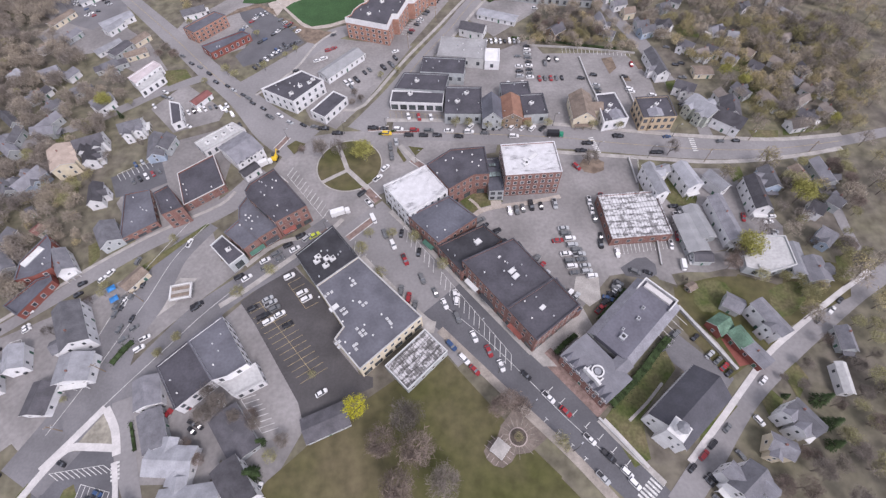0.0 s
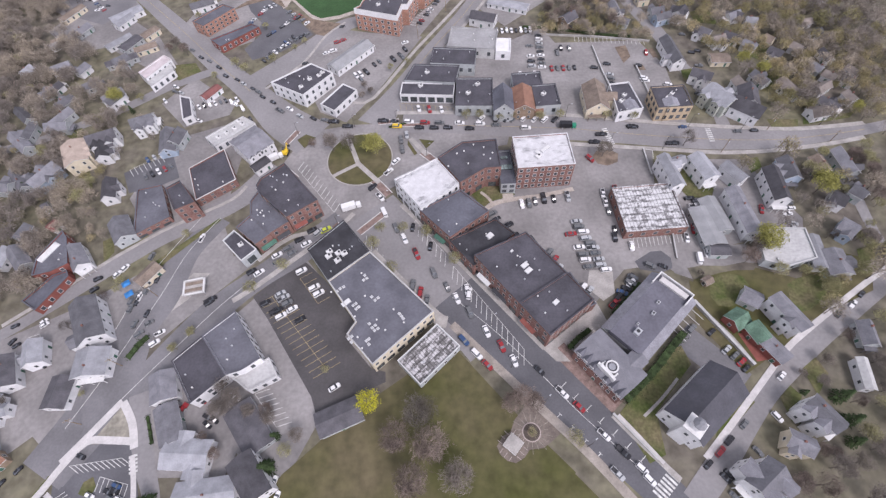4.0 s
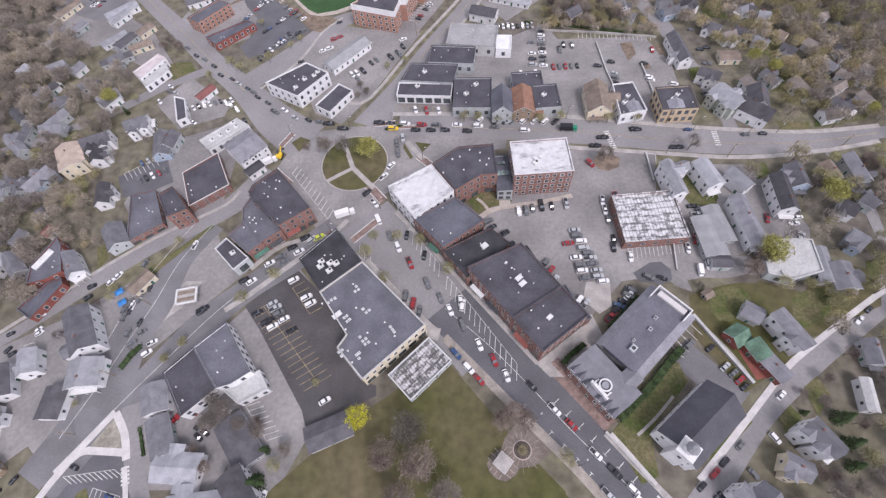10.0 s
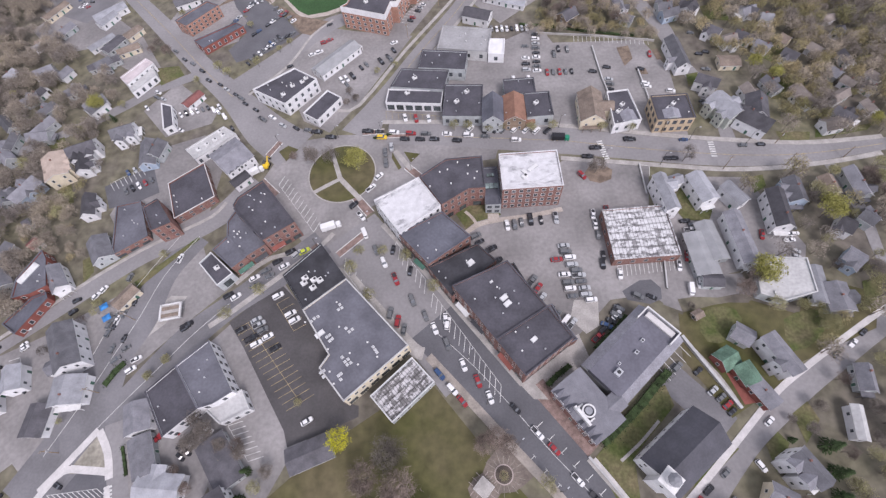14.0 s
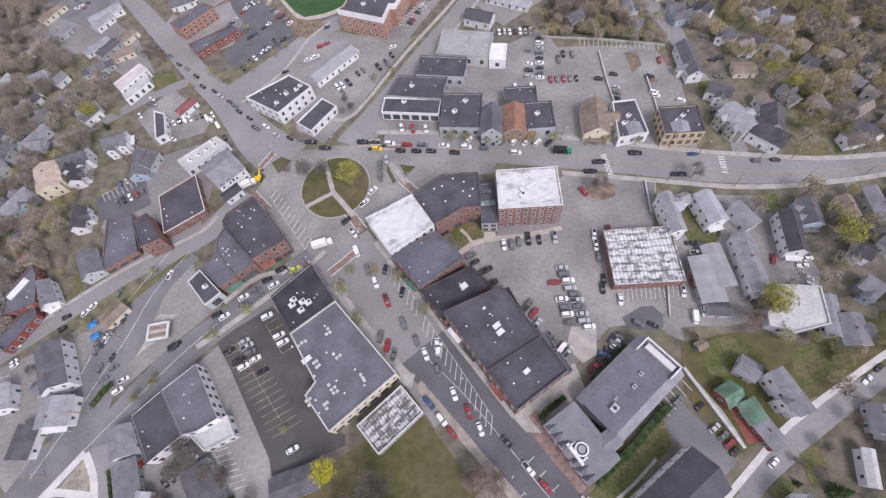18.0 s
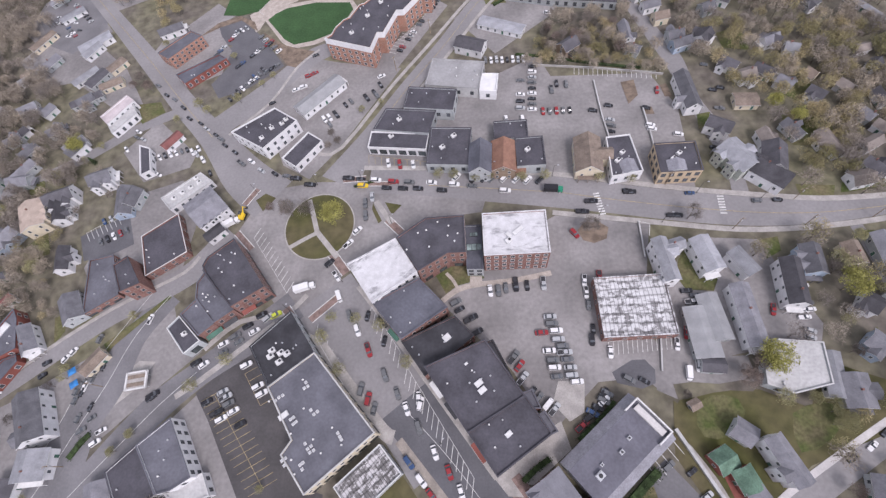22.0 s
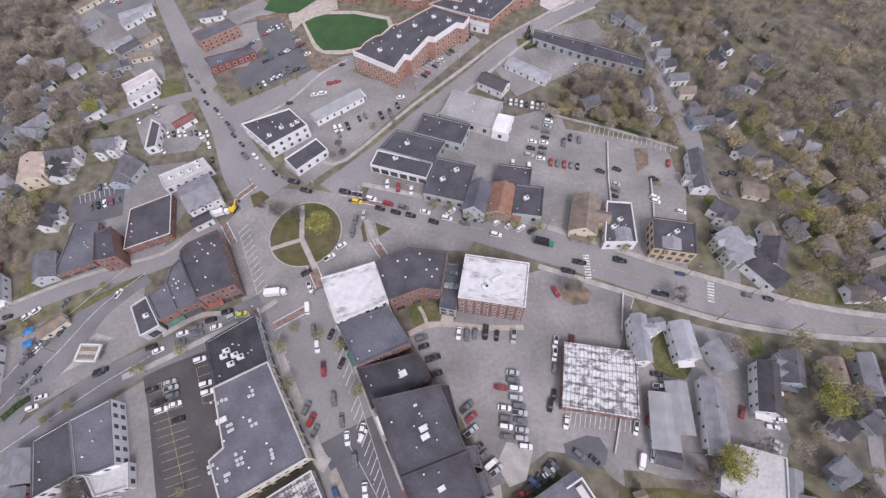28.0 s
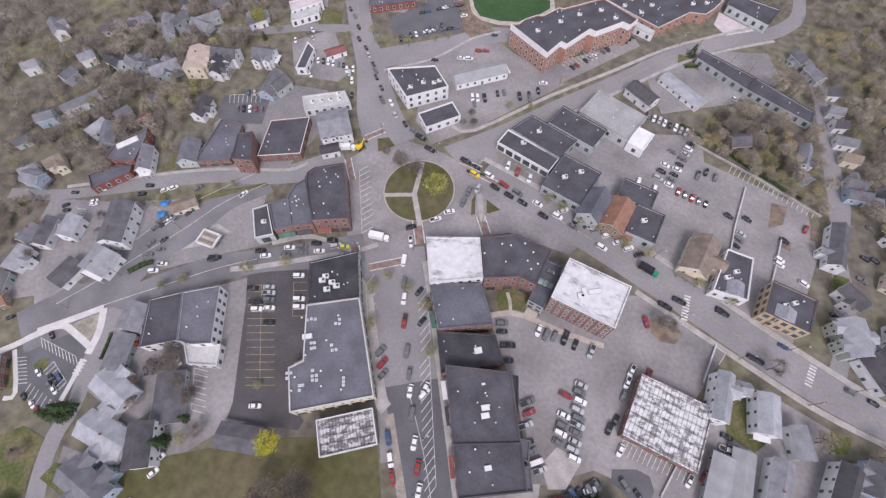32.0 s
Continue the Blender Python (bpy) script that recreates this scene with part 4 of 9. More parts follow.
def tree_shapes(kind, variant):
    """Trunk with limbs, and a crown of small twigs or leaf clumps, about one unit across."""
    rng = random.Random(variant * 31 + len(kind))
    trunk, crown, ends = Shape(), Shape(), []
    if kind == "pine":
        trunk.tube((0, 0, 0), (0, 0, 1.5), 0.035, 0.008, 6)
        for ring in range(13):
            z = 0.16 + ring * 0.105
            r = 0.5 * (1 - ring / 13.5)
            for i in range(44 - 2 * ring):
                a = rng.uniform(0, 2 * math.pi)
                d = rng.uniform(0.3, 1.0) * r
                c = Vector((math.cos(a) * d, math.sin(a) * d, z - d * 0.35 + rng.uniform(-0.03, 0.03)))
                side = Vector((-math.sin(a), math.cos(a), 0)) * rng.uniform(0.02, 0.05)
                out = Vector((math.cos(a), math.sin(a), -0.4)) * rng.uniform(0.06, 0.14)
                crown.face([c - side, c + out, c + side, c - out * 0.6])
        return trunk, crown
    limbs(trunk, rng, Vector((0, 0, 0)), Vector((rng.uniform(-0.05, 0.05), rng.uniform(-0.05, 0.05), 1)).normalized(), 0.40, 0.024, 3, ends)
    count = {"bare": 1900, "olive": 1500, "leafy": 3800, "yellow": 1900}[kind]
    squash = 0.72
    for i in range(count):
        if rng.random() < 0.6 or kind == "yellow":
            a, b = rng.uniform(0, 2 * math.pi), rng.uniform(-0.55, 1)
            r = (0.5 if kind != "yellow" else 0.48) * rng.uniform(0.25, 1.0) ** 0.5
            lump = 0.80 + 0.42 * noise.noise(Vector((math.cos(a) * 2.1, math.sin(a) * 2.1, b * 2.1 + variant * 5.3)))
            f = math.sqrt(max(0, 1 - b * b))
            c = Vector((math.cos(a) * f * r * lump, math.sin(a) * f * r * lump, 0.66 + b * r * squash * lump))
        else:
            c = rng.choice(ends) + Vector((rng.gauss(0, 0.055), rng.gauss(0, 0.055), rng.gauss(0, 0.045)))
        d = Vector((rng.uniform(-1, 1), rng.uniform(-1, 1), rng.uniform(-0.3, 1))).normalized()
        e = d.orthogonal().normalized()
        if kind == "bare":
            l, w = rng.uniform(0.06, 0.16), rng.uniform(0.003, 0.008)
            crown.face([c - e * w, c + e * w, c + d * l])
        else:
            w = rng.uniform(0.010, 0.024)
            f = d.cross(e)
            crown.face([c - e * w, c + f * w * 0.8, c + e * w, c - f * w * 0.8])
    return trunk, crown


def grove_tree(kind, variant, twigs):
    """A lighter tree for the woods: three-sided limbs and single twigs or leaves, as arrays of triangles."""
    rng = np.random.default_rng(variant * 17 + len(kind))
    tris = []

    def limb(a, way, length, radius, depth):
        b = a + way * length
        u = np.cross(way, (0.3, 0.5, 0.8))
        u = u / np.linalg.norm(u)
        v = np.cross(way, u)
        foot = [a + radius * (math.cos(k * 2.094) * u + math.sin(k * 2.094) * v) for k in range(3)]
        for k in range(3):
            tris.append((foot[k], foot[(k + 1) % 3], b))
        if depth:
            for _ in range(3):
                turn = way + 0.95 * np.array((rng.uniform(-1, 1), rng.uniform(-1, 1), rng.uniform(-0.1, 0.7)))
                limb(a + (b - a) * rng.uniform(0.55, 0.95), turn / np.linalg.norm(turn), length * rng.uniform(0.6, 0.85), radius * 0.6, depth - 1)

    limb(np.zeros(3), np.array((0.03, -0.02, 1.0)), 0.55, 0.03, 2)
    a, b = rng.uniform(0, 2 * math.pi, twigs), rng.uniform(-0.45, 1, twigs)
    r = 0.54 * rng.uniform(0.1, 1.0, twigs) ** 0.45
    lump = 0.8 + 0.16 * np.sin(a * 3 + variant * 2.1) + 0.12 * np.sin(a * 5 + b * 4 + variant)
    f = np.sqrt(np.maximum(0, 1 - b * b)) * r * lump
    c = np.stack([np.cos(a) * f, np.sin(a) * f, 0.62 + b * r * 0.78 * lump], 1)
    d = rng.normal(size=(twigs, 3)) + c * (1.2, 1.2, 0.6)
    d /= np.linalg.norm(d, axis=1)[:, None]
    e = np.cross(d, rng.normal(size=(twigs, 3)))
    e /= np.linalg.norm(e, axis=1)[:, None]
    if kind == "bare":
        l, w = rng.uniform(0.08, 0.2, twigs)[:, None], rng.uniform(0.007, 0.014, twigs)[:, None]
    else:
        l, w = rng.uniform(0.05, 0.12, twigs)[:, None], rng.uniform(0.009, 0.018, twigs)[:, None]
    return np.array(tris), np.stack([c - e * w, c + e * w, c + d * l], 1)


CROWNS = {"bare": (TWIGS, "bare tree with grey-brown twigs"), "olive": (YOUNG, "tree with thin young olive leaves"), "leafy": (LEAF, "broad tree in fresh spring leaf"), "yellow": (YELLOW, "round tree in bright yellow bloom"), "pine": (NEEDLES, "dark green conifer with drooping boughs")}
VARIANTS = {"bare": 5, "olive": 4, "leafy": 2, "yellow": 1, "pine": 2}


def tree(x, y, size, kind):
    v = LEAFING.randrange(VARIANTS[kind])
    here = Matrix.LocRotScale((x, y, 0), Euler((0, 0, LEAFING.uniform(0, 6.28))), (size, size, size * LEAFING.uniform(0.95, 1.2)))
    if (kind, v) not in TREES:
        trunk, crown = tree_shapes(kind, v)
        mat_crown, label = CROWNS[kind]
        TREES[kind, v] = (trunk.mesh("trunk", BARK), crown.mesh("crown", BUDS if kind == "bare" and v % 2 else mat_crown), label)
    trunk, crown, label = TREES[kind, v]
    t = thing("tree", label, "tree", here, group=kind + " trees")
    part("trunk", trunk, None, t)
    part("crown", crown, None, t)
    return t


def free(x, y, gap):
    for r in FOOTPRINTS:
        cx, cy = sum(p[0] for p in r) / len(r), sum(p[1] for p in r) / len(r)
        if abs(x - cx) < 25 and abs(y - cy) < 25 and (inside(x, y, r) or min((x - p[0]) ** 2 + (y - p[1]) ** 2 for p in r) < gap * gap or (x - cx) ** 2 + (y - cy) ** 2 < (gap + 2) ** 2):
            return False
    return all((x - p[0]) ** 2 + (y - p[1]) ** 2 > (p[2] / 2 + 1.0) ** 2 for line in ROADS for p in line)


def wood(ring, n, lo, hi, kind):
    rng = random.Random(n * 7 + int(abs(ring[0][0])))
    xs, ys = [p[0] for p in ring], [p[1] for p in ring]
    places, tries = [], 0
    while len(places) < n and tries < n * 30:
        tries += 1
        x, y = rng.uniform(min(xs), max(xs)), rng.uniform(min(ys), max(ys))
        if inside(x, y, ring) and free(x, y, 2.2):
            places.append((x, y, rng.uniform(lo, hi)))
    if n < 24:
        for p in places:
            tree(*p, kind)
        return
    grove("woodland", places, kind, 620)


def grove(name, places, kind, twigs):
    """Many trees in one mesh."""
    rng = random.Random(len(places))
    kinds = [grove_tree(kind, v, twigs) for v in range(4)]
    corners, slots = [], []
    for x, y, size in places:
        a = rng.uniform(0, 6.28)
        c, s = math.cos(a) * size, math.sin(a) * size
        tall = size * rng.uniform(0.9, 1.25)
        for slot, t in enumerate(kinds[rng.randrange(4)]):
            p = t.reshape(-1, 3)
            corners.append(np.stack([x + c * p[:, 0] - s * p[:, 1], y + s * p[:, 0] + c * p[:, 1], tall * p[:, 2]], 1))
            slots.append(np.full(len(t), slot, np.int32))
    corners, slots = np.concatenate(corners), np.concatenate(slots)
    n = len(corners)
    data = bpy.data.meshes.new(name)
    data.vertices.add(n)
    data.loops.add(n)
    data.polygons.add(n // 3)
    data.vertices.foreach_set("co", corners.astype(np.float32).ravel())
    data.loops.foreach_set("vertex_index", np.arange(n, dtype=np.int32))
    data.polygons.foreach_set("loop_start", np.arange(0, n, 3, dtype=np.int32))
    data.materials.append(BARK)
    data.materials.append({"bare": WOOD_TWIGS, "olive": WOOD_LEAVES}[kind])
    data.polygons.foreach_set("material_index", slots)
    data.update(calc_edges=True)
    return tagged(new(name, data), "dense wood of " + CROWNS[kind][1].split(" with ")[0] + "s on the hillside", "woodland", kind="stuff")


def far_woods():
    """The wooded hills round the town."""
    rng = random.Random(5)
    for kind, n, x0, x1, y0, y1 in (("bare", 900, -430, -205, 100, 470), ("bare", 620, 140, 420, 150, 480), ("bare", 420, -240, 200, 345, 520), ("olive", 200, 150, 380, 150, 440), ("bare", 170, 120, 260, -60, 150), ("olive", 70, 120, 260, -60, 150), ("bare", 150, -330, -170, -40, 110)):
        places = []
        for _ in range(n):
            x, y = rng.uniform(x0, x1), rng.uniform(y0, y1)
            if free(x, y, 2.5):
                places.append((x, y, rng.uniform(5.5, 10)))
        grove("woodland", places, kind, 400)


# ---- roof furniture and small structures ----
def skylight(x, y, z, size):
    t = thing("skylight", "small square roof skylight with a pale frame", "skylight", pose(x, y, z, 0, 0, 40), group="roof skylights")
    part("frame", Shape().box(-size / 2, size / 2, -size / 2, size / 2, 0, 0.3), TRIM, t)
    part("pane", Shape().box(-size * 0.34, size * 0.34, -size * 0.34, size * 0.34, 0.3, 0.34), STEEL, t, "grey domed pane")


def roof_pipe(x, y, z):
    t = thing("roof_vent", "short white roof vent pipe with a cap", "vent", pose(x, y, z), group="roof vents")
    part("pipe", Shape().tube((0, 0, 0), (0, 0, 0.5), 0.22, 0.22, 8), TRIM, t)
    part("cap", Shape().tube((0, 0, 0.5), (0, 0, 0.65), 0.36, 0.2, 8), TRIM, t)


def hatch(x, y, z, a, b, turn=38):
    t = thing("roof_hatch", "flat white roof panel on a low kerb", "roof light", pose(x, y, z, 0, 0, turn))
    part("kerb", Shape().box(-a / 2, a / 2, -b / 2, b / 2, 0, 0.35), STEEL, t)
    part("lid", Shape().box(-a / 2 + 0.08, a / 2 - 0.08, -b / 2 + 0.08, b / 2 - 0.08, 0.35, 0.5, scale=0.9), TRIM, t, "bright white lid")


def roof_light(x, y, z, a, b):
    t = thing("roof_light", "long greenish glazed roof light with a dark frame", "roof light", pose(x, y, z))
    part("frame", Shape().box(-a / 2, a / 2, -b / 2, b / 2, 0, 0.3), DARK_TRIM, t)
    for i in range(3):
        u = -a / 2 + (i + 0.5) * a / 3
        part("pane", Shape().box(u - a / 6 + 0.08, u + a / 6 - 0.08, 0.1 - b / 2, b / 2 - 0.1, 0.3, 0.36), glass("roof_glass", (0.17, 0.22, 0.215)), t)


def awning(a, b, z, colour):
    """A sloping shop awning along a wall from a to b, its outside to the right."""
    n = (Vector(b) - Vector(a)).length
    t = thing("awning", colour + " cloth awning over a shop front", "awning", pose(a[0], a[1], z, 0, 0, math.degrees(math.atan2(b[1] - a[1], b[0] - a[0]))))
    cloth = {"green": GREEN_TRIM, "white": TRIM, "dark": DARK_TRIM, "red": RED_BOARD}[colour]
    s = Shape()
    s.face([(0, 0, 0.9), (0, -1.5, 0.2), (n, -1.5, 0.2), (n, 0, 0.9)])
    s.face([(0, -1.5, 0.2), (0, -1.5, -0.1), (n, -1.5, -0.1), (n, -1.5, 0.2)])
    for u in (0, n):
        s.face([(u, 0, 0.9), (u, 0, 0.1), (u, -1.5, 0.2)])
    part("cloth", s, cloth, t)
    part("valance_bar", Shape().tube((0, -1.5, -0.1), (n, -1.5, -0.1), 0.04, 0.04, 6), STEEL, t)


def hvac(x, y, z, size):
    t = thing("rooftop_unit", "pale metal rooftop air unit with a fan", "air unit", pose(x, y, z, 0, 0, 35))
    part("cabinet", Shape().box(-size / 2, size / 2, -size * 0.35, size * 0.35, 0.1, size * 0.5), TRIM, t)
    part("base", Shape().box(-size * 0.52, size * 0.52, -size * 0.37, size * 0.37, 0, 0.12), STEEL, t)
    part("fan_grille", Shape().tube((size * 0.2, 0, size * 0.5), (size * 0.2, 0, size * 0.56), size * 0.22, size * 0.22, 10), DARK_TRIM, t, "dark round fan grille")


def dormers(x, y, turn, length):
    """A row of brick dormers with white gable boards along the hall's street front."""
    t = thing("dormer_row", "brick front with six white-gabled dormers on the hall", "dormers", pose(x, y, 0, 0, 0, turn))
    part("front", Shape().box(-length / 2, length / 2, -0.4, 0.4, -0.3, 6.2), BRICK, t)
    for i in range(7):
        u = (i - 3) * length / 7
        if i == 3:
            continue
        d = Shape()
        d.prism([(u - 0.9, -0.6), (u + 0.9, -0.6), (u + 0.9, 2.6), (u - 0.9, 2.6)], 5.5, 7.4)
        part("dormer", d, RED_BOARD, t)
        r = Shape()
        for s in (-1, 1):
            r.face([(u + s * 1.15, -0.8, 7.3), (u, -0.8, 8.3), (u, 2.8, 8.3), (u + s * 1.15, 2.8, 7.3)])
        part("dormer_roof", r, GREY_ROOF, t)
        part("gable_board", Shape().prism([(u - 1.0, -0.75), (u + 1.0, -0.75), (u + 1.0, -0.6), (u - 1.0, -0.6)], 7.2, 8.0, scale=0.6), TRIM, t)
        part("window", window_mesh(0.9, 1.2, TRIM, PANE), None, t, "", pose(u, -0.6, 6.4, 0, 0, 180))
        part("window", window_mesh(1.0, 2.2, TRIM, PANE), None, t, "", pose(u, -0.4, 3.0, 0, 0, 180))


def steeple(x, y):
    t = thing("church_tower", "white wooden church tower with an octagonal belfry", "tower", pose(x, y, 0, 0, 0, 42))
    part("tower", Shape().box(-2.3, 2.3, -2.3, 2.3, -0.3, 13), WHITE, t)
    part("cornice", Shape().box(-2.6, 2.6, -2.6, 2.6, 13, 13.4), TRIM, t)
    octagon = [(1.7 * math.cos(math.pi / 8 + i * math.pi / 4), 1.7 * math.sin(math.pi / 8 + i * math.pi / 4)) for i in range(8)]
    part("belfry", Shape().prism(octagon, 13.4, 16), WHITE, t)
    part("dome", Shape().prism([(u * 1.12, v * 1.12) for u, v in octagon], 16, 17.4, scale=0.35), PALE_SHINGLE, t, "pale green-grey cap")
    for i in range(4):
        part("louvre", window_mesh(1.0, 1.8, TRIM, PANE), None, t, "", Matrix.Rotation(i * math.pi / 2, 4, "Z") @ pose(0, 2.3, 9.5))


def belfry(x, y):
    """Its long parapet faces the street, with scrolls behind and an open ring round the drum."""
    t = thing("hall_belfry", "white wooden belfry with scrolled parapets on the hall roof", "belfry", pose(x, y, 7.6, 0, 0, -57))
    part("parapet", Shape().box(-3.4, 3.4, -2.3, -1.5, -0.4, 1.9).box(-2.4, 2.4, -2.4, -1.4, 1.9, 2.3), TRIM, t)
    part("drum", Shape().tube((0, 0.4, 0), (0, 0.4, 2.0), 1.25, 1.1, 16), PALE_SHINGLE, t, "round grey drum")
    ring = Shape()
    for i in range(20):
        a, b = i * math.pi / 10, (i + 1) * math.pi / 10
        c = [(math.cos(k) * r, 0.4 + math.sin(k) * r) for k, r in ((a, 1.55), (a, 2.0), (b, 2.0), (b, 1.55))]
        ring.prism(c, 1.6, 2.2)
    part("ring", ring, TRIM, t, "white open ring")
    for sx in (-1, 1):
        for y0, y1, h in ((-1.5, -0.6, 1.6), (-0.6, 0.6, 1.1), (0.6, 2.2, 0.7)):
            part("scroll", Shape().box(sx * 2.5 - 0.25, sx * 2.5 + 0.25, y0, y1, -0.4, h), TRIM, t)
        part("finial", Shape().tube((sx * 2.5, 2.4, -0.4), (sx * 2.5, 2.4, 1.3), 0.4, 0.25, 8), TRIM, t)


def pavilion(x, y, turn):
    t = thing("park_pavilion", "small open pavilion with a pale square roof", "pavilion", pose(x, y, 0, 0, 0, turn))
    part("floor", Shape().box(-2.6, 2.6, -2.6, 2.6, 0.1, 0.25), OLD_PAVERS, t)
    for a in (-1, 1):
        for b in (-1, 1):
            part("post", Shape().box(a * 1.9 - 0.12, a * 1.9 + 0.12, b * 1.9 - 0.12, b * 1.9 + 0.12, 0.25, 2.8), TRIM, t)
    part("eave", Shape().box(-2.3, 2.3, -2.3, 2.3, 2.8, 2.95), TRIM, t)
    part("roof", Shape().box(-2.25, 2.25, -2.25, 2.25, 2.95, 3.25, scale=0.3), CONCRETE, t)
    for k in range(-1, 2):
        for a, b in ((1, 0), (-1, 0), (0, 1), (0, -1)):
            u, v = (a * 3.5, k * 1.7) if a else (k * 1.7, b * 3.5)
            part("paving_strip", Shape().box(u - (0.8 if a else 0.08), u + (0.8 if a else 0.08), v - (0.8 if b else 0.08), v + (0.8 if b else 0.08), 0.1, 0.2), STONE_TRIM, t)


def brick_circle(x, y):
    """A dark round bed with a paved rim; thin paved spokes fan out over the brown ground."""
    def round_(r, n=24):
        return [(x + r * math.cos(i * 2 * math.pi / n), y + r * math.sin(i * 2 * math.pi / n)) for i in range(n)]
    ob = ring_area("memorial_circle", round_(2.9), STONE_TRIM, 0.186, "round dark memorial bed with paved rim and spokes", "memorial")
    part("bed", Shape().prism(round_(2.55), 0.17, 0.24), DARK_MULCH, ob)
    part("ring", Shape().prism(round_(1.35), 0.17, 0.3), MULCH, ob)
    part("hub", Shape().prism(round_(0.8, 16), 0.17, 0.55), DARK_MULCH, ob)
    for i in range(18):
        a = i * math.pi / 9 + 0.1
        far = 6.4 if i % 2 else 5.2
        s = Shape()
        strip(s, [(x + 2.9 * math.cos(a), y + 2.9 * math.sin(a)), (x + far * math.cos(a), y + far * math.sin(a))], 0.06, -0.06, 0.19)
        part("spoke", s, SAND, ob)


def fuel_canopy(x, y, turn):
    t = thing("fuel_canopy", "open steel canopy with a white edge over a forecourt", "canopy", pose(x, y, 0, 0, 0, turn))
    part("roof", Shape().box(-3.6, 3.6, -2.8, 2.8, 3.0, 3.35), CONCRETE, t, "tan flat roof deck")
    for y in (-1.35, 1.35):
        part("roof_bay", Shape().box(-3.2, 3.2, y - 0.7, y + 0.7, 3.35, 3.42), BROWN_SHINGLE, t, "sunken brown roof bay")
    for sx in (-1, 1):
        part("fascia", Shape().box(sx * 3.6 - 0.3, sx * 3.6 + 0.3, -3.1, 3.1, 2.9, 3.6), TRIM, t)
        part("fascia", Shape().box(-3.6, 3.6, sx * 2.9 - 0.25, sx * 2.9 + 0.25, 2.9, 3.6), TRIM, t)
        for sy in (-1, 1):
            part("post", Shape().tube((sx * 2.8, sy * 2.0, 0), (sx * 2.8, sy * 2.0, 3.0), 0.1, 0.1, 6), STEEL, t)


def blue_canopy(x, y):
    t = thing("blue_canopy", "small bright blue tarpaulin canopy on poles", "canopy", pose(x, y, 0, 0, 0, 35))
    part("tarpaulin", Shape().box(-1.5, 1.5, -1.3, 1.3, 2.0, 2.5, scale=0.3), mat("blue_tarpaulin", (0.03, 0.17, 0.42), 0.6), t)
    for sx in (-1, 1):
        for sy in (-1, 1):
            part("pole", Shape().tube((sx * 1.3, sy * 1.1, 0), (sx * 1.3, sy * 1.1, 2.0), 0.04, 0.04, 6), STEEL, t)


def excavator(x, y, turn):
    paint = PAINTS["yellow"]
    t = thing("excavator", "yellow excavator with its arm folded", "excavator", pose(x, y, 0.06, 0, 0, turn))
    for s in (-1, 1):
        part("track", Shape().box(-1.7, 1.7, s * 1.05 - 0.28, s * 1.05 + 0.28, 0, 0.8, scale=0.94), TYRE, t)
    part("body", Shape().prism(rounded(-1.9, 1.2, 1.2, 0.4), 0.9, 1.9, scale=0.94), paint, t)
    part("cab", Shape().box(-0.1, 1.3, 0.2, 1.15, 1.9, 2.9, scale=0.88), PANE, t)
    part("boom", Shape().tube((1.0, -0.3, 1.6), (3.0, -0.3, 3.4), 0.28, 0.22, 6), paint, t)
    part("arm", Shape().tube((3.0, -0.3, 3.4), (3.9, -0.3, 1.4), 0.2, 0.16, 6), paint, t)
    part("bucket", Shape().box(3.5, 4.3, -0.8, 0.2, 0.6, 1.4, scale=0.8), DARK_TRIM, t)


def tractor(x, y, turn):
    paint = PAINTS["red"]
    t = thing("tractor", "red tractor with a loader beside a shed", "tractor", pose(x, y, 0.06, 0, 0, turn))
    part("bonnet", Shape().box(0, 2.0, -0.5, 0.5, 0.7, 1.6, scale=0.9), paint, t)
    part("cab", Shape().box(-1.5, 0.1, -0.75, 0.75, 0.8, 2.5, scale=0.88), paint, t)
    wheels(t, (-0.9, 1.4), 0.95, 0.62)
    part("loader_arm", Shape().box(1.8, 3.4, -0.9, 0.9, 0.6, 0.9), paint, t)


def hedge(line, wide, high):
    rng = random.Random(int(abs(line[0][0]) * 10))
    pts = smooth(line, 8)
    t = thing("hedge", "clipped dark green hedge along a wall", "hedge", pose(0, 0, 0))
    core, leaves = Shape(), Shape()
    strip(core, pts, wide * 0.36, -wide * 0.36, 0.0, high * 0.75)
    total = sum(np.linalg.norm(np.array(a[:2]) - np.array(b[:2])) for a, b in zip(pts, pts[1:]))
    for _ in range(int(total * 26 * max(1, wide / 2))):
        i = rng.randrange(len(pts) - 1)
        p = np.array(pts[i][:2]) + (np.array(pts[i + 1][:2]) - np.array(pts[i][:2])) * rng.random()
        c = Vector((p[0] + rng.gauss(0, wide * 0.26), p[1] + rng.gauss(0, wide * 0.26), rng.uniform(0.2, high)))
        d = Vector((rng.uniform(-1, 1), rng.uniform(-1, 1), rng.uniform(-1, 1))).normalized() * rng.uniform(0.12, 0.28)
        e = d.orthogonal().normalized() * rng.uniform(0.12, 0.25)
        leaves.face([c - d, c + e, c + d, c - e])
    part("branch_core", core, NEEDLES, t)
    part("leaves", leaves, NEEDLES, t)


def low_wall(line, high, thick):
    t = thing("low_wall", "low pale concrete wall beside a lot", "wall", pose(0, 0, 0))
    s = Shape()
    strip(s, line, thick / 2, -thick / 2, 0.0, high)
    part("wall", s, CONCRETE, t)
    s = Shape()
    strip(s, line, thick / 2 + 0.05, -thick / 2 - 0.05, high, high + 0.1)
    part("coping", s, PALE_ROOF, t)


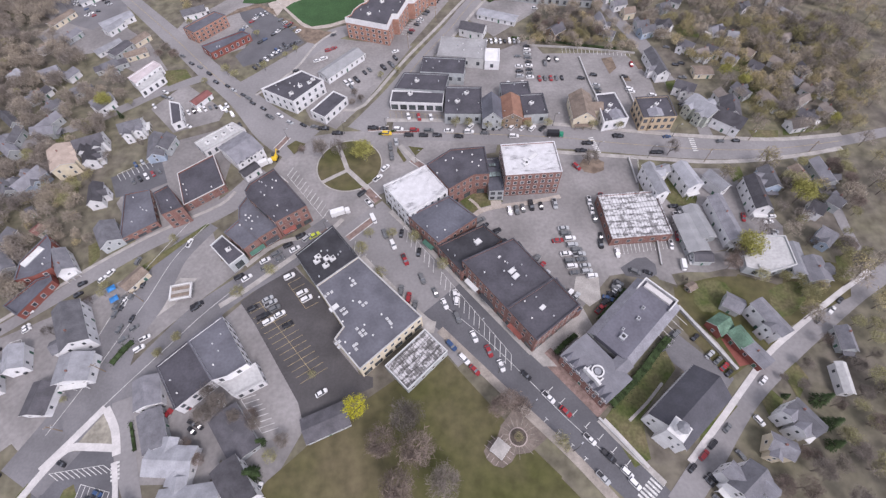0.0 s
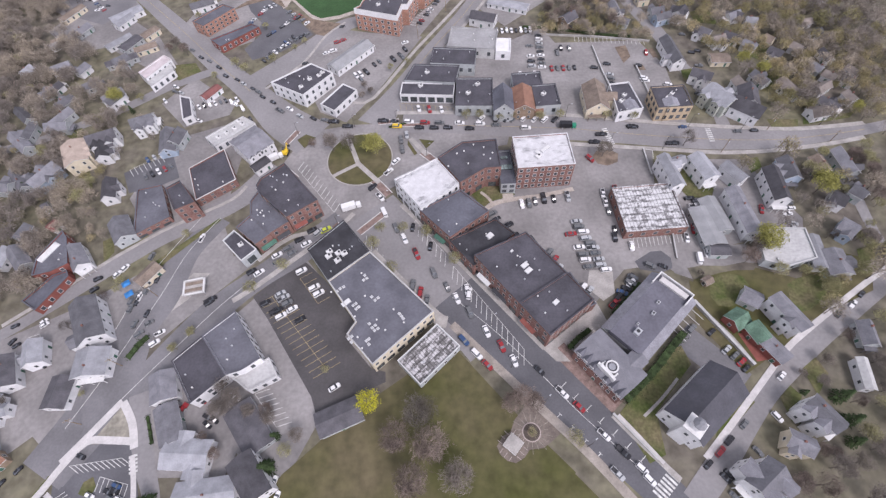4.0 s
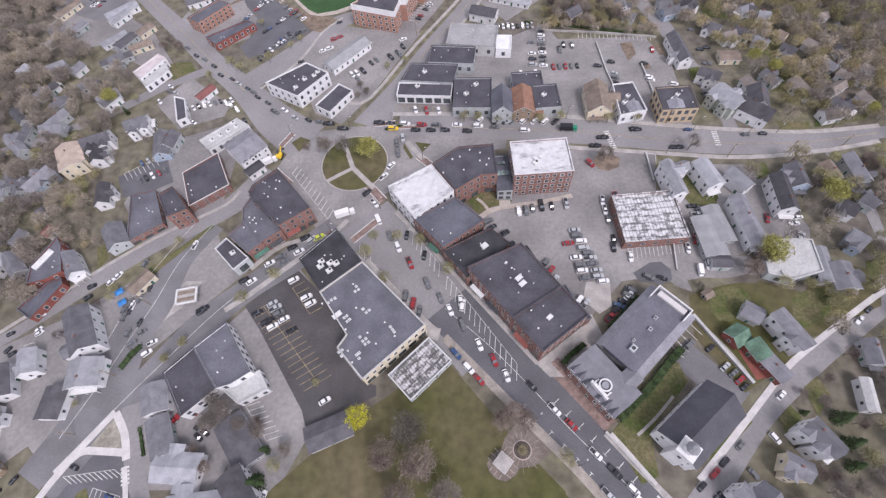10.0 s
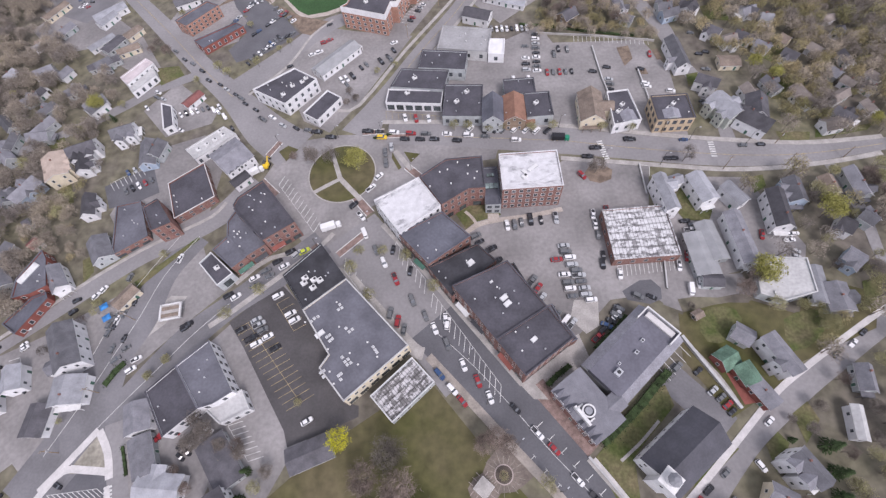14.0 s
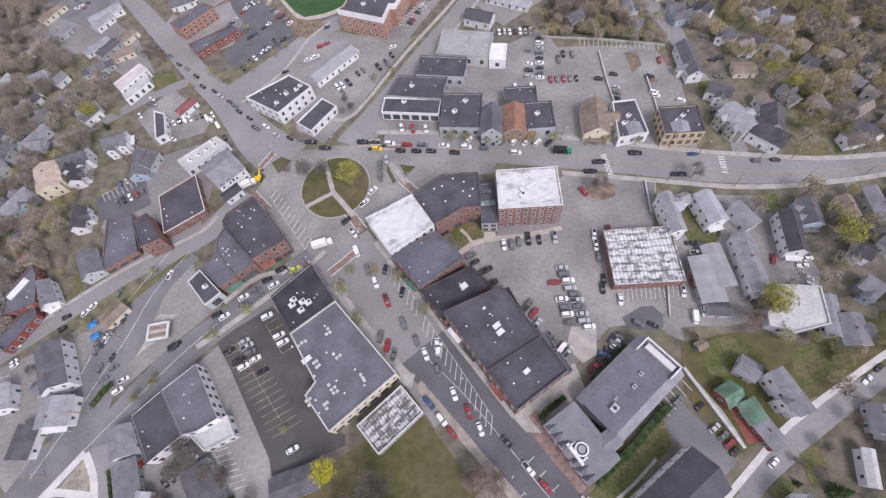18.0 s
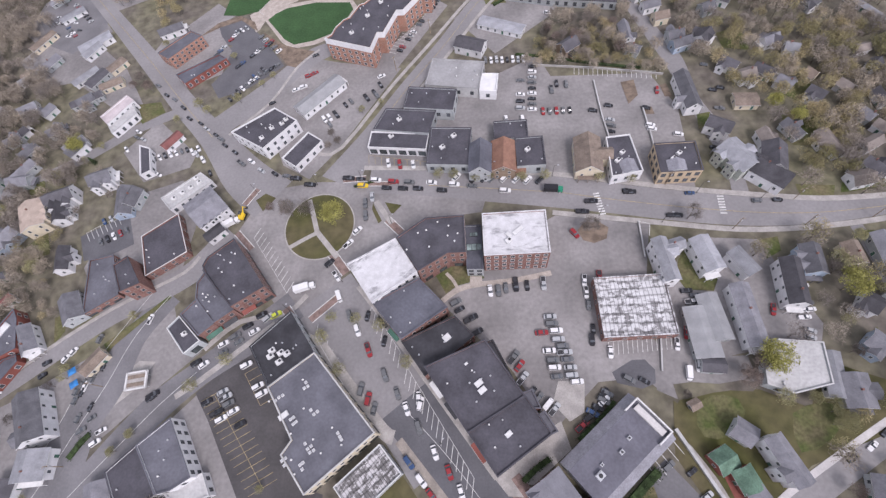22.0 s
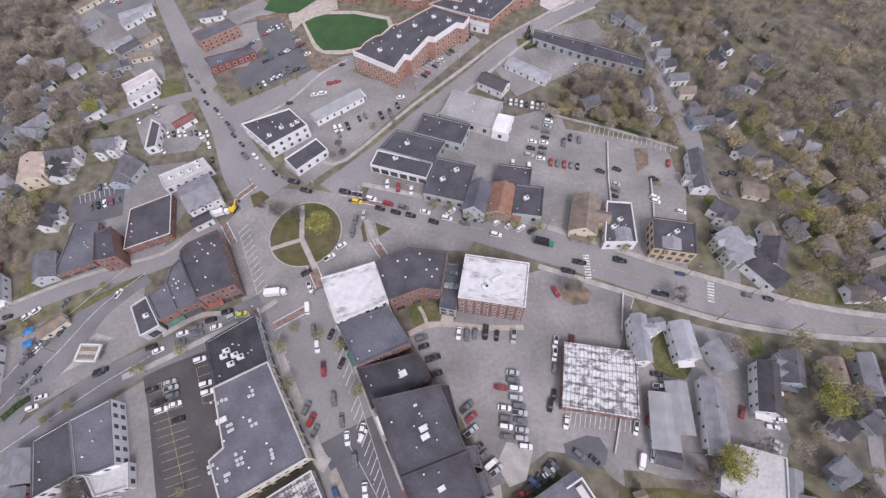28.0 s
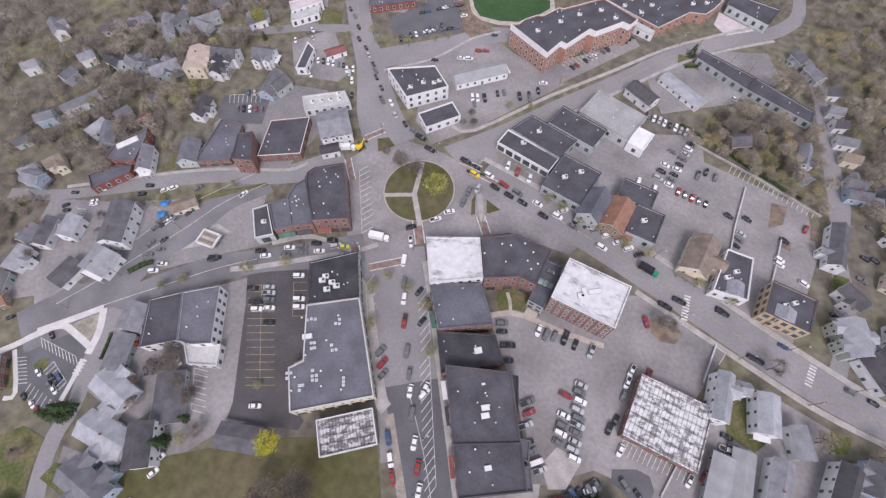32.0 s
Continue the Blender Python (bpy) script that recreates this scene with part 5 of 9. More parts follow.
def street_lamp(x, y, turn):
    t = thing("street_lamp", "dark street lamp post with a curved arm", "street lamp", pose(x, y, 0.1, 0, 0, turn), group="street lamps")
    part("base", Shape().tube((0, 0, 0), (0, 0, 0.5), 0.2, 0.14, 8), POLE, t)
    part("pole", Shape().tube((0, 0, 0.5), (0, 0, 7.0), 0.09, 0.06, 8), POLE, t)
    part("arm", Shape().tube((0, 0, 7.0), (1.4, 0, 7.3), 0.05, 0.04, 6), POLE, t)
    part("lantern", Shape().box(1.2, 1.9, -0.15, 0.15, 7.2, 7.38), STEEL, t)


def utility_pole(x, y, turn, high=10.0):
    t = thing("utility_pole", "brown wooden utility pole with a crossarm beside the road", "pole", pose(x, y, 0, 0, 0, turn))
    part("shaft", Shape().tube((0, 0, -0.2), (0, 0, high), 0.16, 0.11, 8), WOOD, t)
    part("crossarm", Shape().box(-1.2, 1.2, -0.06, 0.06, high - 0.9, high - 0.75), WOOD, t)
    for u in (-1.05, -0.45, 0.45, 1.05):
        part("insulator", Shape().tube((u, 0, high - 0.75), (u, 0, high - 0.5), 0.05, 0.04, 6), STEEL, t)
    part("transformer", Shape().tube((0.35, 0, high - 2.6), (0.35, 0, high - 1.7), 0.24, 0.24, 10), STEEL, t, "grey can transformer")
    return t


def roof_gable(x, y, z, turn, length, wide, rise):
    """A low grey gable standing inside a flat roof's parapet."""
    t = thing("roof_lantern", "low grey gable roof inside a parapet", "roof", pose(x, y, z, 0, 0, turn))
    a, b = length / 2, wide / 2
    s = Shape()
    s.face([(-a, -b, 0), (a, -b, 0), (a, 0, rise), (-a, 0, rise)])
    s.face([(a, b, 0), (-a, b, 0), (-a, 0, rise), (a, 0, rise)])
    part("roof", s, SKIRT, t)
    for k in (-1, 1):
        e = Shape()
        e.face([(k * a, -k * b, 0), (k * a, k * b, 0), (k * a, 0, rise)])
        part("gable_end", e, GREY_BOARD, t)
    return t


def fire_wall(a, b, z0, z1):
    """A near-black wall with a coping between two roofs of unlike height."""
    t = thing("fire_wall", "near-black wall between two roofs", "wall", pose(a[0], a[1], z0, 0, 0, math.degrees(math.atan2(b[1] - a[1], b[0] - a[0]))))
    n = (Vector(b) - Vector(a)).length
    part("wall", Shape().box(0, n, -0.2, 0.2, 0, z1 - z0), DARK_TRIM, t)
    part("coping", Shape().box(-0.1, n + 0.1, -0.28, 0.28, z1 - z0, z1 - z0 + 0.1), DARK_ROOF, t)


def car_rows(rows, seed):
    """Parked cars in rows: first place, last place, count, heading, size."""
    rng = random.Random(seed)
    for a, b, n, turn, size in rows:
        for i in range(n):
            if rng.random() < 0.8:
                p = Vector(a).lerp(Vector(b), i / max(1, n - 1))
                car(p.x, p.y, turn + rng.uniform(-3, 3) + rng.choice((0, 180)), rng.choice(("sedan", "suv", "sedan", "suv", "pickup")), rng.choice(("white", "silver", "grey", "black", "grey", "black", "white", "red", "blue")), size)


# ---- the town ----
road([(-16.4, 161.0, 12.5), (8.9, 158.0, 12.3), (32.4, 154.4, 13.9), (57.5, 150.3, 14.5), (80.5, 145.4, 13.6), (108.8, 139.4, 13.3), (131.2, 136.0, 12.1), (150.9, 134.5, 9.3), (169.1, 135.2, 7.3), (184.9, 136.5, 5.8), (202.9, 139.4, 5.3), (224.0, 142.5, 5.0), (250.0, 145.5, 5.0)])
road([(-230.6, 352.5, 7.7), (-180.7, 294.2, 8.8), (-138.7, 245.4, 11.0), (-113.4, 214.9, 11.9), (-91.5, 190.8, 13.6), (-72.6, 168.1, 19.5), (-57.4, 155.0, 21.9)])
road([(-29.5, 161.1, 17.5), (-16.7, 185.7, 9.5), (-1.5, 211.3, 8.7), (17.2, 239.7, 8.7), (33.3, 266.7, 8.2), (52.0, 287.8, 8.3), (72.5, 306.7, 8.1), (82.3, 322.2, 6.6)])
road([(-30.7, 112.0, 24.5), (-17.4, 94.3, 24.8), (-6.2, 80.5, 25.1), (4.9, 67.8, 24.9), (15.3, 54.3, 25.8)])
road([(2.9, 73.8, 23.1), (10.6, 63.7, 22.1), (18.4, 51.1, 19.5), (24.8, 43.2, 17.6), (32.4, 34.1, 16.7), (40.0, 25.6, 15.2), (47.4, 17.0, 13.1), (55.4, 7.0, 11.7), (62.8, -3.4, 10.7)], DARK_ASPHALT)
road([(-40.9, 107.7, 12.1), (-56.7, 95.3, 11.8), (-72.6, 83.7, 9.9), (-85.6, 72.6, 11.3), (-96.4, 59.9, 10.9), (-105.5, 48.5, 9.9), (-117.0, 34.5, 11.9), (-126.9, 21.1, 13.7)], MID_ASPHALT)
road([(-92.0, 113.8, 10.3), (-102.0, 98.0, 10.2), (-107.8, 80.3, 15.2), (-113.6, 66.2, 15.1), (-115.5, 53.4, 17.1), (-120.0, 37.7, 17.8), (-129.5, 20.5, 16.7)], MID_ASPHALT)
road([(-71.2, 138.8, 14.2), (-84.9, 123.7, 10.2), (-97.7, 115.4, 9.9), (-113.1, 105.9, 6.3), (-129.5, 94.5, 6.8), (-145.0, 81.8, 5.6), (-162.4, 68.8, 4.9), (-182.5, 57.8, 6.0)])
road([(200.0, 88.0, 6.0), (180.0, 77.8, 6.0), (161.7, 68.4, 6.1), (149.4, 62.2, 6.0), (133.7, 53.6, 6.6), (119.1, 45.2, 6.8), (110.4, 39.5, 7.1), (99.0, 30.8, 5.4), (89.4, 22.9, 5.9), (75.3, 10.7, 7.6), (64.7, 1.6, 7.4)])
road([(94.9, 286.9, 6.1), (100.5, 276.1, 5.9), (106.6, 254.3, 6.1), (113.4, 230.3, 7.6), (118.0, 214.8, 8.5), (120.7, 192.4, 5.7), (125.4, 173.0, 7.9), (127.3, 157.8, 5.6), (126.8, 143.3, 6.0)])
road([(-114.3, 208.5, 5.8), (-133.4, 199.7, 6.0), (-149.6, 188.1, 5.9), (-165.8, 178.3, 5.9), (-189.5, 166.5, 5.2), (-219.2, 157.5, 6.4)])
lot([(-70.3, 139.8), (-60.9, 159.5), (-38.8, 162.2), (19.1, 158.1), (32.7, 151.7), (30.0, 142.8), (5.5, 140.5), (-5.4, 132.5), (-22.3, 122.7), (-30.8, 103.3), (-42.9, 99.6), (-56.1, 117.3)])
lot([(22.7, 120.3), (57.9, 139.3), (91.6, 133.7), (81.9, 93.8), (91.8, 79.1), (82.5, 74.4), (78.6, 78.0), (64.5, 76.9), (48.7, 62.4), (37.2, 81.4), (14.5, 105.1)])
lot([(105.6, 127.1), (127.1, 124.8), (138.0, 93.5), (133.2, 82.2), (112.7, 85.2), (85.0, 79.6), (91.9, 110.6)])
lot([(61.2, 157.1), (62.7, 211.6), (106.2, 208.5), (113.9, 188.0), (111.4, 146.2)])
lot([(-32.2, 170.2), (0.2, 195.9), (59.3, 225.2), (64.1, 211.4), (62.4, 157.0), (9.2, 163.5)])
lot([(-69.7, 204.5), (-36.8, 232.7), (-4.9, 225.1), (-30.9, 179.5), (-42.8, 164.0), (-55.6, 172.3)])
lot([(-95.1, 215.6), (-101.1, 225.5), (-94.0, 237.3), (-100.3, 246.0), (-95.2, 252.3), (-113.6, 260.0), (-107.0, 270.3), (-94.2, 271.9), (-80.9, 258.1), (-64.4, 233.9), (-80.4, 220.8)], DARK_ASPHALT, 'dark asphalt parking lot beside the mill')
lot([(-79.1, 68.9), (-55.8, 92.8), (-46.0, 80.0), (-34.6, 63.5), (-28.0, 45.8), (-35.3, 40.8), (-45.5, 29.5), (-54.3, 12.9), (-64.7, 13.4), (-76.1, 36.3)])
lot([(-20.4, 229.8), (1.5, 254.5), (13.3, 271.3), (17.9, 266.9), (-7.2, 224.4), (-9.9, 222.8)])
lot([(-128.3, 148.0), (-121.2, 161.8), (-101.1, 168.0), (-88.4, 156.5), (-91.0, 115.0), (-119.9, 107.1), (-134.0, 127.5)])
lot([(-135.6, 186.6), (-122.6, 204.4), (-98.2, 182.0), (-99.7, 174.9), (-120.1, 168.5)])
lot([(-141.7, 75.7), (-115.7, 91.9), (-107.6, 86.5), (-119.1, 65.5), (-125.3, 46.5), (-136.1, 33.0), (-147.5, 23.7), (-165.5, 64.7)])
lot([(-104.1, 45.1), (-77.7, 66.7), (-68.9, 50.3), (-64.7, 35.7), (-72.3, 16.8), (-97.6, 18.0)])
lot([(80.4, 54.2), (94.8, 36.1), (87.5, 29.9), (72.3, 48.2)], MID_ASPHALT)
lot([(20.9, 256.4), (42.5, 276.7), (74.3, 291.9), (84.3, 275.4), (66.8, 250.5), (40.1, 229.0)])
lot([(-224.1, 305.4), (-212.9, 321.1), (-184.4, 290.9), (-170.0, 273.7), (-183.1, 254.6), (-192.5, 249.6), (-226.3, 279.0)])
lot([(-112.7, 261.8), (-98.4, 276.1), (-110.8, 287.9), (-131.5, 264.1), (-137.7, 255.5)])
lot([(-113.9, 53.0), (-108.6, 72.7), (-99.2, 94.9), (-91.8, 114.6), (-83.5, 95.1), (-73.9, 91.2), (-86.3, 79.9), (-101.0, 64.8)])
lot([(-141.2, 35.9), (-135.6, 41.6), (-143.5, 62.2), (-125.8, 69.0), (-118.3, 64.6), (-124.5, 45.1), (-133.8, 29.9)])
road([(-91.3, 196.9, 13.2), (-78.4, 209.1, 12.8), (-64.6, 223.4, 11.2), (-50.7, 238.0, 11.5), (-39.8, 243.7, 9.4)])
lot([(-192.6, 308.7), (-175.7, 324.6), (-150.7, 330.9), (-137.6, 307.4), (-155.0, 298.9), (-173.3, 290.8)])
lot([(-83.5, 203.2), (-65.1, 224.6), (-49.3, 237.0), (-30.7, 230.9), (-34.9, 217.7), (-50.4, 208.1), (-59.2, 194.9), (-78.3, 193.7)])
lot([(-219.4, 255.8), (-209.2, 271.2), (-173.1, 262.1), (-151.3, 241.8), (-134.5, 215.9), (-148.0, 213.3), (-178.7, 236.1), (-197.3, 233.0)])
lot([(-140.0, 251.4), (-133.3, 271.5), (-108.2, 273.1), (-103.2, 260.7), (-95.1, 248.5), (-97.0, 231.9), (-116.3, 223.8)])
road([(76.0, 310.9, 7.6), (82.0, 324.4, 7.2), (81.1, 339.7, 6.3), (76.2, 359.2, 6.6), (71.6, 387.0, 6.9)])
lawn([(-51.5, 18.7), (-33.1, 33.8), (0.4, 48.5), (32.9, 11.5), (23.9, -4.5), (-59.1, -0.9)])
lawn([(-54.6, 16.4), (-31.3, 34.6), (-0.8, 53.1), (20.2, 25.9), (38.0, 4.7), (38.5, -6.2), (-68.6, 0.1)])
lawn([(-78.9, 269.5), (-75.1, 274.0), (-69.3, 277.5), (-53.5, 279.8), (-34.5, 277.0), (-32.1, 271.1), (-35.1, 264.4), (-42.7, 253.7), (-51.1, 249.9), (-61.5, 248.3), (-67.1, 252.9)], PARK_GRASS, 'mown oval green lawn')
lawn([(-105.6, 277.0), (-104.5, 290.9), (-78.5, 289.0), (-85.7, 277.1), (-95.1, 275.3)], PARK_GRASS, 'mown green lawn')
lawn([(-65.0, 155.0), (-61.1, 158.1), (-56.2, 155.5), (-60.9, 149.3)])
lawn([(-14.1, 150.0), (-10.0, 141.4), (-11.3, 140.3), (-14.3, 146.9)])
lawn([(-9.1, 150.0), (-2.1, 148.2), (-6.0, 143.8)])
lawn([(86.3, 70.8), (96.7, 61.8), (113.4, 66.6), (123.5, 63.7), (133.2, 82.2), (153.9, 73.8), (147.9, 61.8), (120.5, 52.2), (108.2, 43.9), (93.2, 36.2), (83.4, 54.9)], None, 'brownish spring lawn between houses')
lawn([(74.2, 14.4), (78.2, 20.9), (89.3, 29.1), (92.4, 27.6)], FRESH_GRASS, 'grass strip beside the church')
lawn([(49.3, 26.5), (69.5, 44.7), (75.6, 47.1), (76.9, 40.7), (61.2, 26.6), (60.4, 14.4), (55.0, 12.4)], FRESH_GRASS, 'church lawn')
lawn([(98.1, 117.9), (103.2, 124.8), (104.2, 118.6), (104.6, 112.0), (110.2, 111.0), (107.4, 106.1), (98.6, 107.0), (96.6, 111.1)], FRESH_GRASS, 'bright spring lawn beside a house')
block([(-18.9, 118.1), (-1.7, 127.4), (6.5, 113.8), (-9.0, 103.3)], 10.9, 'white_block')
block([(-1.1, 127.1), (9.2, 134.5), (23.4, 134.8), (23.7, 119.9), (17.4, 120.0), (7.0, 113.6)], 11.9, 'brick_curve')
block(41.2, 126.1, 0, 22.5, 16.7, 12.7, 'insurance')
block([(-9.5, 103.9), (6.8, 112.2), (16.8, 101.1), (1.3, 90.7)], 9.0, 'blue_roof')
block([(0.9, 90.5), (19.0, 98.7), (25.4, 91.6), (9.0, 78.9)], 7.0, 'black_low')
block([(9.3, 81.1), (28.8, 89.2), (40.1, 71.6), (22.5, 61.5)], 11.0, 'long_brick')
block([(22.5, 61.6), (40.2, 71.7), (47.0, 61.0), (30.5, 49.8)], 10.9, 'long_brick')
block([(24.9, 87.9), (31.4, 90.1), (36.9, 78.0), (33.4, 76.0), (32.0, 83.0)], 7.0, 'black_low')
block([(38.9, 73.2), (42.7, 74.3), (45.0, 68.4), (42.3, 68.6)], 6.0, 'grey_low')
block([(43.6, 66.6), (46.0, 68.0), (49.4, 62.0), (47.2, 61.0)], 5.0, 'grey_low')
block([(-51.6, 90.3), (-38.8, 102.4), (-28.4, 87.6), (-43.0, 77.0)], 7.9, 'black_roof')
block([(-42.9, 76.6), (-28.4, 87.6), (-6.1, 62.2), (-26.5, 45.4), (-35.3, 56.3), (-32.5, 60.5)], 7.9, 'grey_roof')
block(-8.6, 49.1, 41, 18.0, 11.0, 4.0, 'patchy')
block(79.0, 100.7, 1, 23.5, 21.0, 4.6, 'snowy')
block([(-64.3, 131.5), (-49.0, 111.3), (-60.2, 104.2), (-65.5, 109.8), (-72.0, 116.4), (-74.4, 120.6), (-73.3, 124.1)], 10.2, 'brick_corner')
block([(-65.6, 109.7), (-60.4, 104.0), (-67.0, 99.3), (-76.0, 108.8), (-77.0, 115.0), (-74.6, 120.2), (-72.2, 116.2)], 7.4, 'grey_low')
block([(-76.1, 108.7), (-67.1, 99.2), (-71.9, 95.0), (-80.8, 103.2)], 7.0, 'grey_low')
block([(-85.9, 98.7), (-82.3, 103.2), (-72.1, 93.8), (-77.1, 89.1)], 5.2, 'small_corner')
fire_wall((-73.6, 118.9), (-64.3, 108.3), 7.4, 10.9)
for x, y in ((-70.5, 107.5), (-72.0, 109.2), (-73.6, 110.6), (-75.0, 106.0), (-70.2, 103.8)):
    roof_pipe(x, y, 7.4)
for x, y in ((-63.6, 121.4), (-66.2, 117.8), (-60.4, 112.2), (-62.6, 125.0)):
    roof_pipe(x, y, 10.2)
hvac(-78.6, 96.4, 5.2, 1.9)
block([(-108.7, 138.3), (-95.3, 148.2), (-87.0, 130.2), (-101.8, 120.5)], 3.9, 'theatre')
block([(-78.8, 187.0), (-60.5, 199.1), (-49.0, 190.7), (-62.2, 176.2)], 7.0, 'dealer')
block(-46.1, 177.1, 53, 16.7, 8.8, 3.7, 'trim')
block([(-39.8, 235.7), (-17.2, 226.3), (-14.5, 236.3), (-11.6, 235.9), (-5.9, 250.6), (-2.7, 250.2), (6.0, 262.7), (9.8, 262.2), (11.7, 268.3), (-7.9, 274.6), (-12.7, 269.1), (-16.8, 264.1), (-22.2, 258.1), (-24.5, 257.5), (-28.8, 248.9), (-31.6, 247.6), (-35.3, 242.5), (-36.7, 237.8)], 11.4, 'brick_long')
block([(-95.9, 295.3), (-96.0, 306.1), (-80.0, 310.3), (-53.4, 306.6), (-47.6, 300.0), (-56.0, 294.6), (-59.8, 288.9), (-76.7, 293.5), (-77.8, 295.8), (-93.9, 297.2)], 4.4, 'arc')
block([(-58.4, 290.8), (-47.3, 299.6), (-38.1, 306.8), (-11.2, 305.7), (-6.9, 299.1), (-10.4, 292.8), (-21.4, 288.3), (-32.2, 289.9), (-33.9, 293.3), (-51.8, 295.5), (-51.8, 288.8)], 4.4, 'arc')
block([(-12.4, 285.0), (-5.4, 291.1), (4.2, 289.6), (5.6, 297.2), (18.3, 315.4), (21.6, 318.2), (45.0, 311.8), (42.6, 303.4), (39.8, 296.9), (32.5, 294.4), (22.0, 275.9), (10.7, 278.6)], 5.2, 'arc')
block([(10.4, 278.4), (21.3, 275.7), (21.2, 272.1), (11.5, 274.0)], 3.2, 'white_low')
block([(48.1, 321.3), (72.2, 319.7), (69.2, 305.1), (48.1, 311.0)], 4.6, 'dark')
lot([(-51.2, 316.6), (-51.8, 372.0), (31.2, 352.0), (47.0, 330.0), (46.0, 313.0), (20.5, 320.0), (4.5, 305.0), (-6.9, 300.6), (-11.0, 307.0), (-38.0, 308.5)])
lot([(-100.5, 312.0), (-103.0, 322.0), (-96.2, 338.2), (-73.5, 348.7), (-51.9, 352.1), (-51.8, 316.8), (-56.0, 309.0), (-80.0, 312.0)])
lot([(46.0, 300.0), (46.0, 311.0), (70.0, 304.0), (68.0, 300.0), (56.0, 293.0)], PINK_ROOF, 'pinkish paved yard behind the shop')
house(105.6, 117.6, -77, 12.5, 6.6, 6.4, 1.6, 'pale', wings=())
house(103.8, 96.2, -84, 15.5, 6.5, 3.2, 1.3, 'shed', chimney=False, wings=())
house(98.9, 91.4, -88, 16.6, 8.0, 3.2, 0.8, 'shed', chimney=False, wings=())
house(113.4, 96.0, -88, 20.6, 5.8, 5.4, 1.6, 'white_grey', wings=())
house(130.2, 106.4, -96, 15.8, 6.2, 6.0, 2.2, 'white', wings=())
house(139.1, 114.2, -94, 10.2, 6.5, 5.0, 2.2, 'blue', wings=((-1, -1.5, 1.6, 1.6), (-1, 2.0, 1.6, 1.6)))
house(133.5, 77.0, -98, 13.6, 5.2, 3.2, 1.0, 'pale', chimney=False, wings=())
house(151.6, 98.8, -39, 5.1, 6.4, 4.2, 1.8, 'white', wings=((-1, -1.5, 1.8, 1.7),))
house(137.8, 72.1, -93, 9.7, 8.0, 3.6, 1.6, 'grey', wings=((1, 0, 2, 2.2),))
house(149.0, 85.9, -49, 5.4, 6.4, 4.0, 1.8, 'blue', wings=((-1, 1.0, 1.8, 1.8),))
house(153.3, 116.2, -87, 7.7, 5.6, 3.8, 1.8, 'cream', wings=((-1, 0, 1.5, 1.5),))
house(-162.0, 151.0, -62, 14.5, 9.5, 6.0, 1.6, 'tan_house', wings=((1, -4.0, 1.2, 1.6), (1, 0.0, 1.2, 1.6), (1, 4.0, 1.2, 1.6)))
house(-153.0, 160.5, 20, 12.0, 7.0, 5.6, 2.4, 'white', wings=((-1, -3.0, 3.2, 2.0), (-1, 2.6, 2.4, 1.8)))
house(-151.2, 153.0, -70, 10.5, 5.6, 4.6, 1.8, 'white', wings=((1, -2.5, 2.0, 1.6), (1, 2.2, 2.0, 1.6)))
house(-137.2, 169.6, 18, 10.0, 7.0, 5.0, 2.4, 'white_grey', wings=((-1, -2.4, 2.4, 1.8), (-1, 2.4, 1.8, 1.7)))
house(-141.2, 130.0, -75, 10.6, 5.6, 4.0, 2.2, 'white', wings=((1, 0.0, 2.0, 1.8),))
house(-172.4, 140.0, 60, 12.5, 7.0, 4.8, 2.4, 'blue', wings=((1, -3.0, 2.0, 1.8), (1, 2.0, 2.4, 2.0), (-1, 0.0, 1.6, 1.6)))
house(-83.4, 23.3, -6, 14.0, 8.4, 3.6, 1.6, 'pale', wings=((1, -2.0, 2.2, 2.4), (-1, 3.0, 2.4, 2.2)))
house(-75.0, 11.9, 4, 17.5, 8.4, 4.0, 1.9, 'pale', wings=((1, -4.0, 2.6, 2.4), (-1, 1.0, 2.8, 2.6), (-1, 6.0, 1.6, 1.8)))
house(-62.0, 15.5, -54, 13.0, 7.6, 6.6, 1.5, 'white', wings=())
house(-68.9, -0.8, -3, 16.5, 8.0, 5.2, 2.5, 'blue', wings=((1, -4.5, 2.4, 2.0), (1, 3.0, 3.0, 2.3), (-1, -1.0, 2.4, 2.2)))
house(125.1, 173.8, -31, 9.0, 6.0, 4.6, 2.2, 'white', wings=((-1, 1.0, 2.0, 1.8),))
house(127.2, 157.4, -62, 13.0, 9.0, 6.2, 2.4, 'sage', wings=((-1, -3.6, 1.8, 2.0), (-1, 2.6, 1.8, 2.0), (1, 0.0, 1.6, 2.0)))
house(139.6, 156.1, 74, 11.6, 8.4, 5.6, 3.0, 'white', wings=((1, -2.0, 2.4, 2.0),))
house(-82.6, 149.4, 43, 13.0, 14.6, 6.2, 2.0, 'white_grey', chimney=False, wings=((-1, -4.8, 0.5, 1.0), (-1, -1.6, 0.5, 1.0), (-1, 1.6, 0.5, 1.0), (-1, 4.8, 0.5, 1.0)))
house(-78.0, 138.6, 43, 7.6, 4.4, 3.6, 0.8, 'white', chimney=False, wings=())
block([(-105.6, 156.6), (-90.6, 168.6), (-84.1, 163.7), (-99.9, 150.5)], 3.7, 'white_low')
for x, y in ((-99.5, 156.0), (-96.3, 158.6), (-93.2, 161.0), (-90.0, 163.4), (-92.0, 165.6)):
    hvac(x, y, 3.7, 2.0)
house(-103.7, 326.6, 23, 20.0, 9.0, 4.0, 2.6, 'grey', chimney=False, wings=((-1, -4.0, 3.0, 2.6), (-1, 4.5, 3.0, 2.6)))
house(-129.3, 347.8, 10, 15.0, 7.5, 4.5, 1.2, 'pale', chimney=False)
